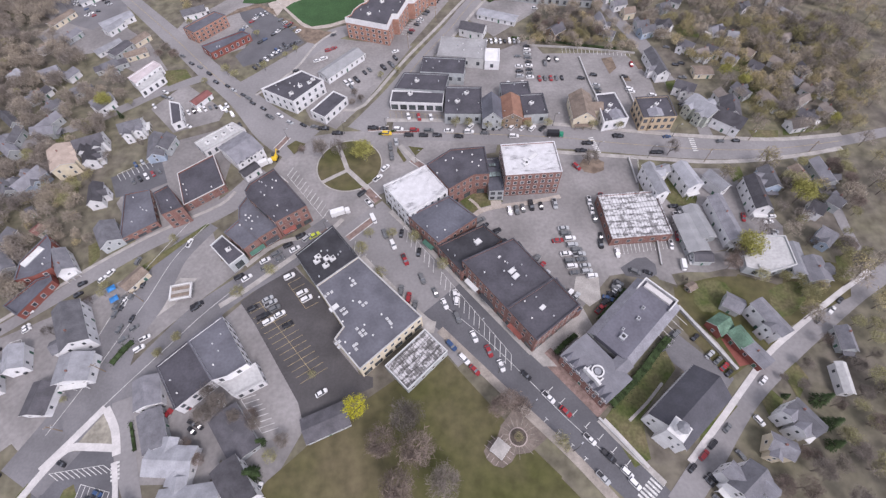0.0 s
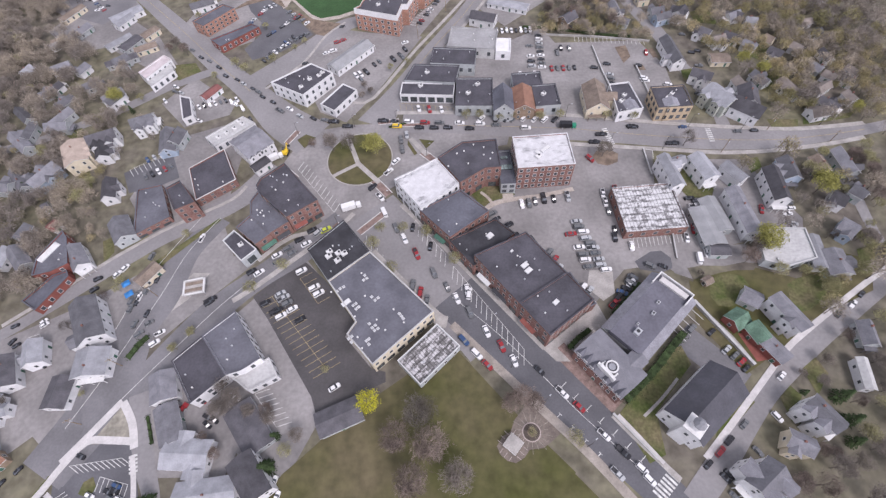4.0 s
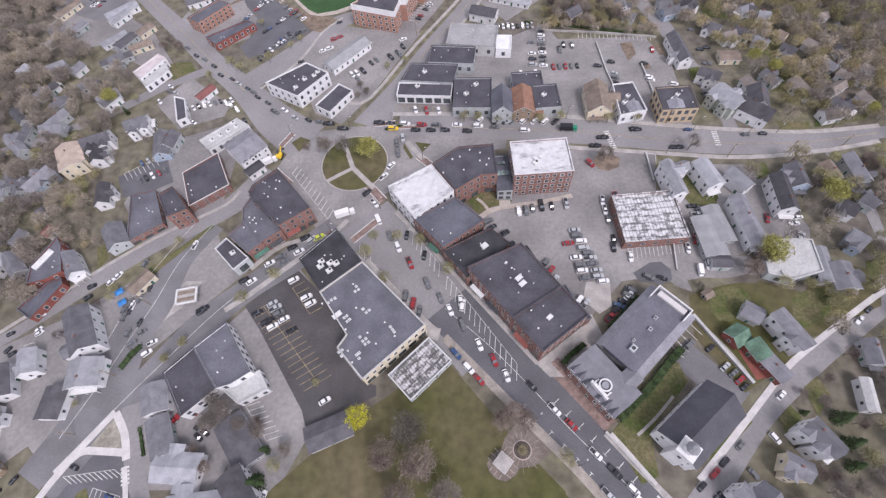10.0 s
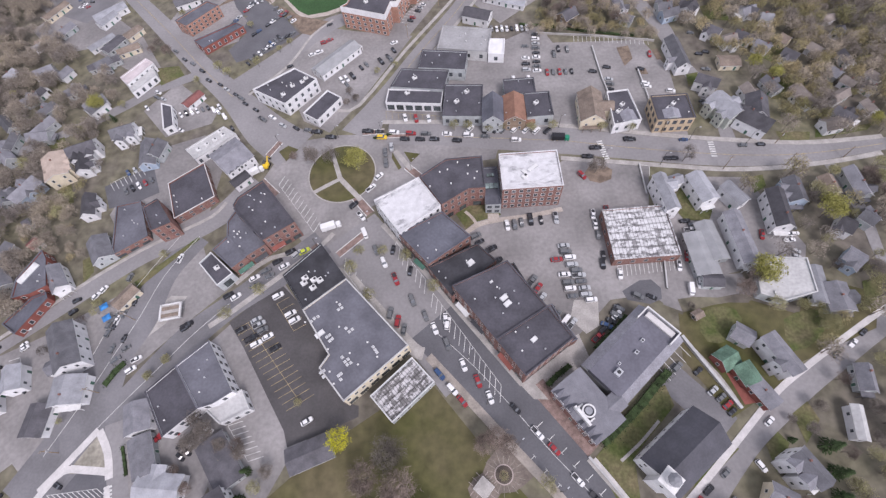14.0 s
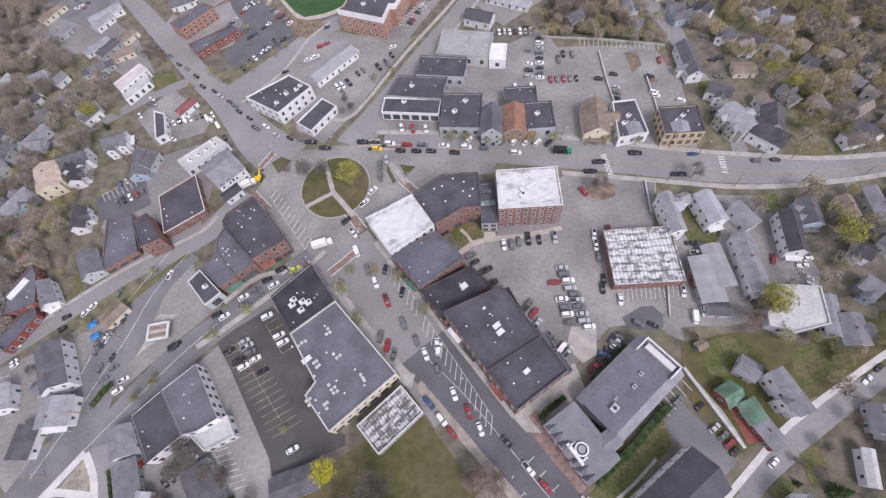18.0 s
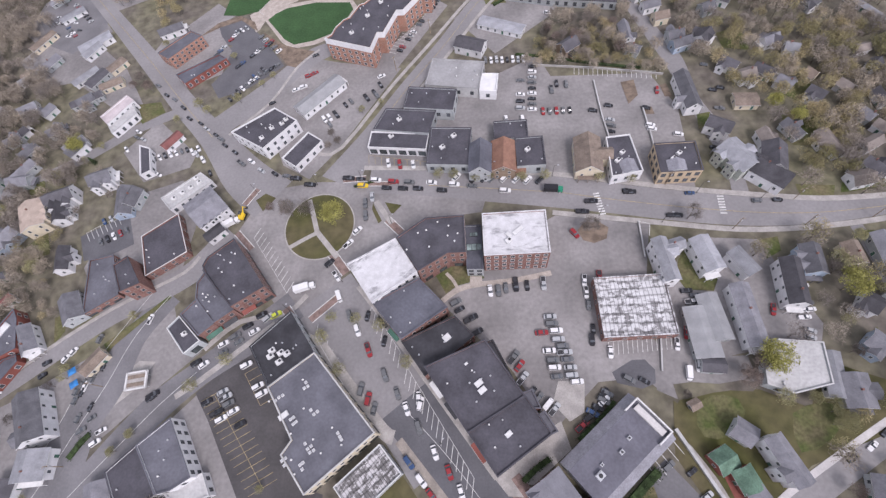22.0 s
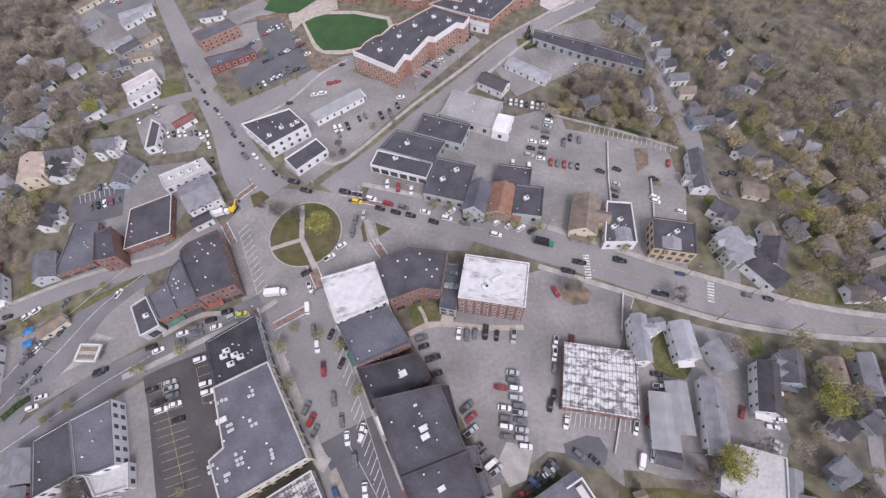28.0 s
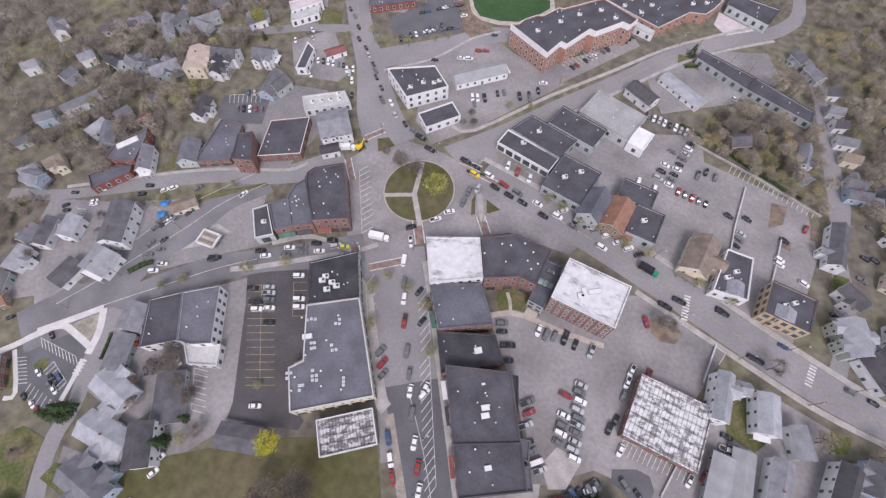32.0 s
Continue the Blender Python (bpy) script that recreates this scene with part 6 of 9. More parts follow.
house(-184.6, 339.8, 48, 33.0, 4.2, 2.6, 0.9, 'pale', chimney=False)
house(-208.3, 268.0, 60, 15.5, 5.4, 2.6, 0.9, 'cream', chimney=False)
house(-155.8, 243.0, 53, 9.8, 5.6, 2.6, 0.7, 'cream', chimney=False)
lot([(-223.8, 292.7), (-216.6, 320.7), (-203.8, 318.1), (-178.2, 289.4), (-174.6, 277.2), (-188.5, 257.9), (-204.7, 266.1)], MID_ASPHALT, 'grey asphalt lot below the road')
lot([(-193.0, 301.0), (-187.0, 313.0), (-150.0, 331.0), (-141.0, 322.0), (-160.0, 309.0)], MID_ASPHALT, 'grey asphalt yard with parked trailers')
for x, y in ((-6.0, 266.0), (-14.0, 258.0), (-20.0, 249.0), (-27.0, 238.0), (2.0, 264.0)):
    hvac(x, y, 11.4, 2.0)
for x, y in ((-86.0, 302.0), (-74.0, 303.0), (-65.0, 300.0), (-58.0, 303.0), (-40.0, 300.0), (-30.0, 299.0), (-20.0, 297.0), (-14.0, 300.0)):
    hvac(x, y, 4.4, 1.8)
for x, y in ((2.0, 284.0), (11.0, 283.0), (14.0, 291.0), (11.0, 299.0), (20.0, 301.0), (20.0, 311.0), (28.0, 309.0), (32.0, 302.0), (38.0, 306.0)):
    hvac(x, y, 5.2, 2.0)
block(21.1, 212.5, 78, 16.4, 24.3, 5.3, 'pale')
block(36.0, 206.0, 82, 10.6, 7.5, 4.5, 'white_sq')
block(10.1, 197.8, 80, 11.7, 21.8, 6.4, 'dark')
block([(-14.5, 183.6), (-9.6, 194.7), (12.6, 191.2), (9.5, 179.3)], 5.6, 'dark')
block(-3.7, 177.5, -8, 25.4, 8.4, 4.3, 'dark_front')
block(18.0, 171.7, -6, 17.1, 18.7, 5.7, 'dark')
block(50.4, 166.2, 0, 11.2, 13.9, 5.6, 'dark')
block(43.5, 177.9, -1, 13.7, 9.0, 5.6, 'dark')
block([(80.6, 170.4), (89.9, 171.0), (91.7, 153.3), (79.9, 151.6)], 5.3, 'flat_gable')
block(104.5, 157.1, -1, 15.1, 13.4, 7.6, 'tan')
block([(120.3, 88.0), (133.0, 86.6), (131.5, 74.0), (120.0, 71.5), (113.0, 74.5), (114.0, 80.0)], 3.9, 'white_flat')
block([(-149.3, 204.8), (-139.8, 217.5), (-135.0, 213.9), (-144.1, 199.8)], 4.9, 'pink')
block([(-144.8, 200.1), (-136.1, 213.5), (-132.3, 206.4), (-141.1, 195.0)], 3.6, 'white_low')
lot([(-141.0, 142.4), (-121.6, 152.3), (-114.9, 137.3), (-123.1, 133.1), (-135.2, 130.5)], DARK_ASPHALT, 'dark asphalt lot beside the hall')
block([(-130.1, 243.7), (-115.9, 258.2), (-108.8, 253.8), (-122.9, 238.7)], 6.3, 'mill')
block([(-118.2, 229.8), (-98.2, 241.6), (-93.6, 238.4), (-111.7, 223.2)], 3.8, 'mill_low')
block([(-155.5, 88.8), (-156.8, 96.5), (-151.4, 108.8), (-148.3, 105.0), (-143.7, 93.3), (-149.0, 90.3)], 5.6, 'purple')
block([(-157.0, 79.5), (-149.4, 89.6), (-144.6, 91.4), (-143.2, 88.9), (-150.5, 75.4)], 3.6, 'mill_low')
block([(-123.7, 105.7), (-128.9, 129.1), (-119.1, 131.0), (-111.2, 113.6)], 3.3, 'grey_low')
block([(-112.1, 123.4), (-107.1, 127.0), (-98.6, 115.4), (-105.8, 112.2)], 9.3, 'brick_tall')
block([(-93.5, 51.9), (-85.1, 59.9), (-74.6, 45.8), (-84.1, 37.7)], 6.1, 'garage_dark')
block([(-84.4, 59.5), (-74.7, 67.8), (-63.4, 50.3), (-69.1, 46.8), (-73.9, 45.6)], 7.3, 'garage_light')
block([(-73.2, 45.6), (-62.0, 51.6), (-58.3, 45.2), (-67.4, 41.0)], 3.7, 'white_low')
house(-42.1, 208.8, 46, 25.2, 7.9, 3.5, 1.8, 'arched')
house(72.6, 162.9, -94, 16.2, 10.0, 5.4, 3.6, 'brown')
house(30.4, 163.8, -94, 13.7, 8.6, 6.7, 3.8, 'victorian')
house(39.7, 164.8, -94, 14.3, 9.5, 5.7, 2.8, 'orange')
house(73.4, 27.2, 36, 22.4, 12.8, 8.2, 4.6, 'church', chimney=False)
mansard(65.9, 56.5, 40, 29.7, 16.7, 7.5)
house(48.6, 41.2, -56, 18.8, 11.6, 6.6, 2.5, 'hall', chimney=False, wings=((1, 4.5, 3.5, 2.6),))
house(-65.7, 29.9, -54, 16.1, 9.0, 3.1, 0.9, 'dark_shed', chimney=False)
disc("rotary_kerb", -35.5, 140.7, 14.6, 15.2, CONCRETE, 0.16, "pale kerb ring round the green", "kerb")
disc("rotary_lawn", -35.5, 140.7, 14.1, 14.7, GRASS, 0.18, "round green with crossing footpaths", "lawn")
lot([(-72.9, 76.5), (-56.0, 91.3), (-45.5, 80.3), (-34.7, 63.7), (-37.8, 58.5), (-28.1, 46.4), (-23.6, 45.2), (-23.5, 41.8), (-34.0, 37.7), (-46.1, 33.6), (-47.8, 38.6), (-65.8, 66.7)], BLACK_ASPHALT, 'dark sealed parking lot with yellow lines')
plaza([(32.4, 47.6), (37.1, 50.9), (52.4, 31.0), (47.6, 27.2)], PAVER, 'red paved forecourt of the hall')
plaza([(-81.4, 270.6), (-76.0, 277.9), (-66.9, 281.2), (-52.4, 282.6), (-33.6, 279.8), (-29.4, 271.9), (-32.4, 262.9), (-41.0, 251.0), (-50.5, 246.8), (-62.4, 245.3), (-68.2, 250.8)], STONE, 'pale walk round the oval green')
plaza([(-90.1, 275.0), (-86.0, 278.6), (-78.5, 289.0), (-67.5, 292.3), (-63.9, 282.9), (-72.9, 278.7), (-80.3, 268.7), (-82.1, 262.7), (-84.1, 260.6)], STONE, 'pale curved steps between the greens')
plaza([(-79.9, 260.3), (-66.1, 248.5), (-54.5, 243.7), (-49.7, 242.2), (-57.9, 231.6), (-62.9, 233.8), (-71.9, 246.7)], MULCH, 'tan walk and planting bed beside the green')
plaza([(-107.2, 271.3), (-95.1, 275.3), (-86.2, 269.0), (-83.0, 261.4), (-94.1, 271.4), (-105.4, 267.4), (-115.8, 261.5)], MULCH, 'brown planting bed with low shrubs')
plaza([(93.4, 204.3), (99.2, 205.2), (99.3, 196.1), (94.6, 191.6)], MULCH, 'planted island of brown mulch in the lot')
plaza([(109.2, 200.8), (112.0, 201.5), (113.0, 193.8), (110.0, 194.1)], MULCH, 'reddish brown mulch bed in the lot')
plaza([(98.9, 189.6), (103.5, 189.2), (104.0, 185.1), (99.9, 185.5)], MULCH, 'small planted island in the lot')
plaza([(95.7, 49.8), (100.3, 49.5), (103.1, 40.5), (98.2, 39.9)], RED_BOARD, 'red wooden deck beside a house')
plaza([(17.7, 68.6), (21.4, 66.1), (34.4, 49.4), (38.1, 44.3), (33.5, 44.6), (24.8, 55.2)], CONCRETE, 'pale pavement before the brick block')
plaza([(65.3, 132.2), (67.9, 135.4), (73.6, 135.3), (76.7, 132.8), (75.3, 128.2), (70.6, 126.6), (66.8, 128.0)], MULCH, 'round planting bed of brown mulch')
plaza([(9.9, 120.2), (24.4, 121.8), (29.7, 114.8), (19.7, 112.2), (15.4, 109.4)], FRESH_GRASS, 'small planted court behind the block')
house(-179.1, 171.7, -0, 10.3, 5.5, 3.7, 2.1, 'grey')
house(-193.3, 162.9, -42, 15.4, 5.1, 3.4, 2.0, 'grey')
house(-123.3, 156.8, -78, 14.2, 7.1, 3.2, 2.4, 'blue')
house(-110.5, 189.2, 53, 9.8, 4.8, 2.6, 1.0, 'red_roof', chimney=False)
house(-184.4, 140.1, -49, 14.8, 4.8, 3.0, 1.8, 'grey')
house(-182.7, 189.5, 53, 8.6, 4.8, 3.0, 1.8, 'grey')
house(-173.1, 200.9, 35, 7.7, 4.9, 3.1, 1.9, 'grey')
house(-159.0, 191.0, 42, 10.0, 5.3, 3.3, 2.0, 'white_grey')
house(-192.0, 200.6, 60, 7.1, 4.5, 2.8, 1.7, 'white')
house(-200.5, 182.2, -43, 12.5, 4.3, 2.7, 1.6, 'grey')
house(-171.4, 237.2, 46, 14.2, 4.7, 2.4, 1.2, 'pale', chimney=False)
house(-154.1, 229.7, 24, 11.1, 5.2, 2.6, 1.3, 'cream', chimney=False)
house(-205.4, 243.7, 25, 10.2, 3.6, 2.1, 0.8, 'cream', chimney=False)
house(-164.3, 220.4, 25, 15.7, 5.0, 2.5, 1.3, 'dark_shed', chimney=False)
house(-142.4, 96.7, -53, 11.6, 5.9, 4.4, 2.2, 'white_grey')
house(-113.5, 88.0, 54, 9.1, 5.0, 2.9, 1.2, 'cream', chimney=False)
house(-37.7, 31.3, 20, 13.8, 7.5, 2.8, 1.4, 'dark_shed', chimney=False)
house(-166.3, 98.8, -47, 12.1, 5.8, 3.9, 1.9, 'grey')
house(117.4, 192.6, -87, 19.1, 6.1, 4.6, 2.3, 'white_grey')
house(139.6, 186.9, -5, 8.8, 6.5, 2.5, 0.7, 'cream', chimney=False)
house(136.7, 149.4, -44, 12.4, 8.2, 5.2, 3.4, 'white')
house(91.4, 115.8, -84, 15.6, 4.8, 7.4, 1.6, 'pale', wings=((1, -3.0, 2.2, 2.0),))
house(96.2, 121.7, 15, 5.6, 4.0, 6.0, 1.6, 'pale')
house(117.2, 114.6, -62, 9.7, 5.0, 5.2, 1.6, 'pale', wings=())
house(163.7, 116.7, -89, 12.8, 5.3, 3.9, 2.0, 'grey')
house(162.3, 102.4, -82, 5.2, 4.6, 3.3, 2.0, 'white_grey')
house(163.3, 162.7, -76, 12.3, 5.3, 2.7, 1.3, 'taupe')
house(174.3, 150.3, -54, 8.0, 5.0, 3.1, 1.9, 'white')
house(185.8, 153.9, -79, 5.8, 4.0, 2.9, 1.7, 'taupe')
house(189.2, 182.7, -86, 7.8, 3.9, 2.8, 1.7, 'white')
house(150.9, 201.7, -40, 7.9, 5.4, 3.3, 1.7, 'white')
house(156.8, 194.2, -48, 6.3, 5.3, 3.3, 1.6, 'white_grey')
house(196.1, 171.2, -61, 6.0, 4.3, 2.7, 1.3, 'taupe')
house(176.6, 161.0, 27, 8.0, 4.3, 3.1, 1.8, 'taupe')
house(138.0, 207.0, -43, 7.4, 4.9, 3.5, 2.1, 'white')
house(152.2, 170.2, -66, 8.4, 4.9, 2.8, 2.1, 'grey')
house(99.6, 80.9, -5, 6.6, 4.6, 3.0, 1.2, 'dark_shed', chimney=False, wings=())
house(103.1, 61.2, -38, 5.8, 5.9, 3.4, 2.1, 'grey')
house(110.8, 53.6, -68, 13.0, 5.0, 7.4, 1.4, 'white_grey', wings=((-1, 2.5, 1.6, 1.8),))
house(95.5, 53.7, 27, 5.8, 6.0, 3.4, 2.1, 'green')
house(100.5, 48.8, -70, 6.1, 5.8, 3.3, 2.1, 'green', chimney=False)
house(103.4, 42.6, -62, 8.2, 5.0, 3.6, 1.0, 'red_dark', wings=())
house(83.0, 6.0, 32, 10.0, 6.8, 7.4, 2.4, 'white_grey', wings=((-1, -2.5, 3.0, 2.3), (-1, 3.0, 2.6, 2.0), (1, -1.5, 2.6, 2.4)))
house(106.0, 21.6, -62, 9.6, 5.0, 8.4, 1.5, 'white_grey', wings=((-1, -2.8, 1.8, 1.7), (-1, 1.6, 2.2, 1.8)))
house(97.6, 14.6, -32, 6.6, 5.2, 5.2, 1.8, 'cream_grey', wings=((-1, -1.2, 1.6, 1.5),))
house(127.0, 33.0, 78, 9.6, 3.0, 4.0, 0.8, 'white_roof', chimney=False)
house(134.8, 45.6, -101, 7.9, 4.9, 3.5, 2.1, 'grey')
house(91.6, 69.2, 25, 3.0, 2.6, 2.0, 0.8, 'tool_shed', porch=False, chimney=False, wings=())
house(104.2, 275.4, 25, 5.8, 4.7, 3.4, 2.0, 'white')
house(107.3, 264.8, 12, 6.0, 4.8, 3.4, 2.1, 'grey')
house(109.9, 257.2, 24, 5.5, 4.9, 3.5, 2.1, 'white')
house(113.9, 248.4, 14, 7.7, 4.9, 3.5, 2.1, 'white_grey')
house(116.8, 239.9, 10, 6.4, 5.0, 3.6, 2.1, 'cream')
house(120.2, 226.8, 9, 6.7, 5.1, 3.7, 2.2, 'grey')
house(121.7, 221.6, 16, 8.3, 5.1, 3.7, 2.2, 'blue')
house(132.2, 224.1, -53, 7.0, 5.7, 3.5, 2.1, 'white')
house(99.3, 230.8, -89, 11.8, 4.6, 3.8, 2.3, 'white_grey')
house(101.5, 221.2, -34, 5.4, 4.7, 3.1, 1.6, 'grey')
house(95.5, 284.3, -42, 9.2, 5.4, 3.3, 2.0, 'grey')
house(87.7, 291.6, -39, 7.0, 5.3, 3.3, 2.0, 'grey')
house(153.6, 268.8, 20, 6.5, 4.1, 2.9, 1.7, 'white')
house(148.6, 252.4, -40, 5.5, 4.3, 3.1, 1.9, 'taupe')
house(160.2, 218.8, -38, 4.7, 4.5, 3.2, 1.9, 'white')
house(165.8, 214.5, -43, 4.0, 3.8, 2.5, 1.6, 'taupe')
house(181.2, 239.0, -71, 6.0, 3.3, 2.7, 1.6, 'white_grey')
house(203.6, 234.9, -64, 20.8, 3.1, 2.1, 0.5, 'pale', chimney=False)
house(28.7, 232.4, -24, 13.5, 7.6, 4.2, 2.1, 'white', chimney=False)
house(44.0, 245.1, -26, 22.4, 6.5, 2.5, 0.8, 'pale', chimney=False)
house(136.7, 287.8, -68, 7.9, 4.7, 2.9, 1.8, 'white')
house(138.7, 273.2, -74, 5.2, 4.3, 3.0, 1.8, 'white')
house(-198.6, 289.1, 40, 14.1, 5.2, 2.1, 0.8, 'pale', chimney=False)
house(-195.7, 249.9, 59, 9.8, 5.4, 2.7, 1.6, 'grey')
house(-163.9, 219.1, 36, 7.8, 6.5, 3.3, 2.0, 'grey')
house(-195.8, 217.6, 28, 9.5, 5.7, 2.8, 1.7, 'white_grey')
house(-184.5, 312.4, 30, 12.0, 5.2, 2.1, 1.0, 'grey', chimney=False)
house(-167.4, 321.5, 30, 12.3, 5.2, 2.1, 1.0, 'pale', chimney=False)
house(-185.1, 330.3, 41, 10.5, 5.2, 2.1, 1.0, 'grey', chimney=False)
house(-142.4, 300.8, 20, 11.6, 5.4, 2.4, 1.2, 'grey')
house(-247.5, 325.9, 43, 10.1, 5.2, 2.1, 1.0, 'pale', chimney=False)
house(-256.7, 307.7, 43, 9.6, 5.2, 2.1, 1.0, 'grey', chimney=False)
house(-211.4, 348.3, 29, 10.2, 5.2, 2.1, 1.0, 'pale', chimney=False)
house(-172.5, 350.4, 21, 12.8, 5.2, 2.1, 1.0, 'white_grey')
house(-183.1, 214.3, 62, 6.9, 5.4, 3.0, 1.8, 'white_grey')
house(-194.4, 197.5, 36, 7.3, 5.2, 2.9, 1.7, 'grey')
house(-130.8, 265.6, 22, 12.8, 5.3, 3.3, 2.0, 'white_grey')
house(-226.3, 333.2, 50, 9.5, 4.7, 2.6, 1.6, 'pale')
house(-174.2, 262.1, 38, 17.7, 7.1, 2.9, 0.6, 'pale', chimney=False)
house(-163.8, 234.6, 59, 12.3, 6.5, 2.6, 0.6, 'dark_shed', chimney=False)
block([(44.8, 273.2), (71.9, 266.7), (69.9, 257.8), (44.5, 266.9)], 3.8, 'dark')
block([(71.9, 266.8), (99.0, 258.0), (98.9, 251.0), (69.9, 257.9)], 3.7, 'dark')
block([(-124.6, 186.6), (-118.9, 184.4), (-114.8, 171.8), (-119.1, 169.5)], 3.6, 'trim')
block([(23.2, 133.5), (29.4, 133.6), (29.5, 115.7), (23.6, 116.0)], 6.0, 'link')
car(51.5, 99.1, 2, 'sedan', 'silver')
car(51.8, 96.6, 2, 'suv', 'grey')
car(53.0, 94.1, 2, 'suv', 'white')
car(48.1, 93.6, 2, 'sedan', 'red')
car(53.3, 91.1, 2, 'suv', 'silver')
car(54.5, 88.8, 2, 'suv', 'grey', 0.96)
car(50.0, 87.4, 2, 'sedan', 'white')
car(54.9, 86.7, 2, 'pickup', 'silver', 0.96)
car(50.8, 84.2, 2, 'suv', 'grey', 0.96)
car(55.5, 84.4, 2, 'sedan', 'grey', 0.95)
car(51.1, 81.8, 2, 'suv', 'white', 0.96)
car(56.2, 81.7, 2, 'sedan', 'silver', 0.95)
car(51.6, 78.9, 3, 'sedan', 'grey', 0.95)
car(56.2, 79.2, 2, 'suv', 'silver', 0.95)
car(57.7, 77.1, 3, 'suv', 'white', 0.94)
car(98.3, 106.5, 2, 'sedan', 'black', 0.89)
car(100.9, 104.8, 2, 'sedan', 'grey', 0.88)
car(99.1, 102.6, 2, 'pickup', 'white', 0.88)
car(118.1, 113.9, 2, 'sedan', 'white', 0.84)
car(120.9, 114.1, 2, 'suv', 'white', 0.83)
car(132.0, 114.2, 2, 'suv', 'white', 0.79)
car(132.0, 112.1, 2, 'sedan', 'white', 0.79)
car(132.5, 107.7, 2, 'sedan', 'silver', 0.79)
car(135.6, 106.6, 2, 'pickup', 'white', 0.77)
car(135.5, 100.5, 2, 'sedan', 'grey', 0.77)
car(135.4, 98.3, 2, 'sedan', 'white', 0.77)
car(132.8, 95.7, 2, 'pickup', 'white', 0.77)
car(31.5, 109.6, -86, 'sedan', 'white')
car(34.4, 109.5, -87, 'suv', 'grey')
car(37.1, 110.5, -87, 'sedan', 'grey')
car(40.7, 111.5, -88, 'pickup', 'black')
car(44.7, 111.0, -89, 'sedan', 'black')
car(50.5, 111.5, -90, 'pickup', 'silver')
car(70.2, 112.9, -94, 'pickup', 'red', 0.95)
car(64.9, 107.5, -93, 'pickup', 'white', 0.95)
car(65.1, 102.9, -93, 'sedan', 'grey', 0.95)
car(65.3, 94.2, -93, 'sedan', 'black', 0.95)
car(64.4, 90.7, -93, 'suv', 'black', 0.95)
car(69.7, 86.3, -94, 'sedan', 'white', 0.93)
car(91.2, 88.2, -98, 'pickup', 'white', 0.89)
car(92.7, 78.9, -99, 'van', 'white', 0.87)
car(96.2, 81.0, -99, 'suv', 'white', 0.87)
car(124.0, 98.7, -104, 'pickup', 'red', 0.81)
car(95.8, 93.7, -99, 'sedan', 'red', 0.88)
car(19.0, 105.7, 28, 'suv', 'grey')
car(20.3, 103.0, 28, 'sedan', 'black')
car(24.2, 99.5, 27, 'pickup', 'black')
car(26.3, 94.6, 27, 'suv', 'black')
car(38.0, 85.5, 49, 'pickup', 'grey')
car(39.8, 82.7, 49, 'sedan', 'red')
car(40.4, 78.6, 48, 'pickup', 'silver')
car(43.2, 74.3, 48, 'sedan', 'black', 0.96)
car(45.1, 72.4, 47, 'sedan', 'grey', 0.95)
car(49.6, 68.8, 46, 'pickup', 'silver', 0.94)
car(47.7, 70.3, 47, 'van', 'white', 0.95)
car(74.1, 77.5, -31, 'suv', 'grey', 0.91)
car(78.7, 76.9, -31, 'sedan', 'black', 0.90)
car(66.6, 73.4, -30, 'sedan', 'grey', 0.92)
car(65.1, 71.1, -29, 'suv', 'grey', 0.92)
car(63.1, 69.1, -29, 'sedan', 'black', 0.92)
car(61.2, 67.6, -29, 'sedan', 'blue', 0.92)
car(65.6, 73.6, 39, 'sedan', 'black', 0.95)
car(65.2, 71.0, 39, 'sedan', 'white', 0.95)
car(62.5, 68.8, 39, 'sedan', 'black', 0.96)
car(60.0, 66.4, 39, 'suv', 'black')
car(57.5, 63.8, 39, 'pickup', 'red')
car(20.3, 159.7, 47, 'sedan', 'white')
car(27.8, 158.6, 47, 'pickup', 'black')
car(31.6, 158.1, 47, 'suv', 'black', 0.96)
car(34.6, 157.8, 46, 'sedan', 'grey', 0.96)
car(39.6, 157.6, 46, 'suv', 'white', 0.95)
car(44.4, 156.8, 46, 'sedan', 'white', 0.95)
car(48.8, 156.0, 45, 'suv', 'white', 0.95)
car(53.4, 155.5, 45, 'suv', 'black', 0.94)
car(4.5, 155.3, -7, 'suv', 'black')
car(14.3, 153.7, -7, 'suv', 'black')
car(10.0, 157.8, -7, 'sedan', 'white')
car(19.3, 156.2, -7, 'suv', 'white')
car(26.6, 154.9, -7, 'sedan', 'grey')
car(39.6, 151.6, -7, 'suv', 'white')
car(58.3, 150.5, -7, 'truck', 'green', 0.94)
car(68.1, 140.0, -7, 'pickup', 'black', 0.94)
car(86.1, 148.3, -7, 'sedan', 'black', 0.90)
car(100.0, 136.2, -6, 'suv', 'black', 0.88)
car(138.3, 140.2, -7, 'suv', 'black', 0.77)
car(72.0, 144.4, -3, 'pickup', 'black', 0.93)
car(86.9, 147.5, -3, 'pickup', 'black', 0.91)
car(108.6, 145.4, -3, 'sedan', 'blue', 0.86)
car(101.5, 136.1, -3, 'pickup', 'black', 0.88)
car(131.2, 140.4, -3, 'suv', 'grey', 0.80)
car(-5.9, 159.5, -7, 'suv', 'red')
car(-13.3, 160.8, -7, 'suv', 'white')
car(-18.8, 158.5, -7, 'suv', 'yellow')
car(-20.0, 162.0, -7, 'sedan', 'black')
car(-25.2, 162.7, -7, 'pickup', 'black', 0.96)
car(-48.5, 164.5, -7, 'pickup', 'black', 0.94)
car(-53.0, 166.2, -7, 'sedan', 'grey', 0.93)
car(-41.8, 160.8, -7, 'pickup', 'black', 0.95)
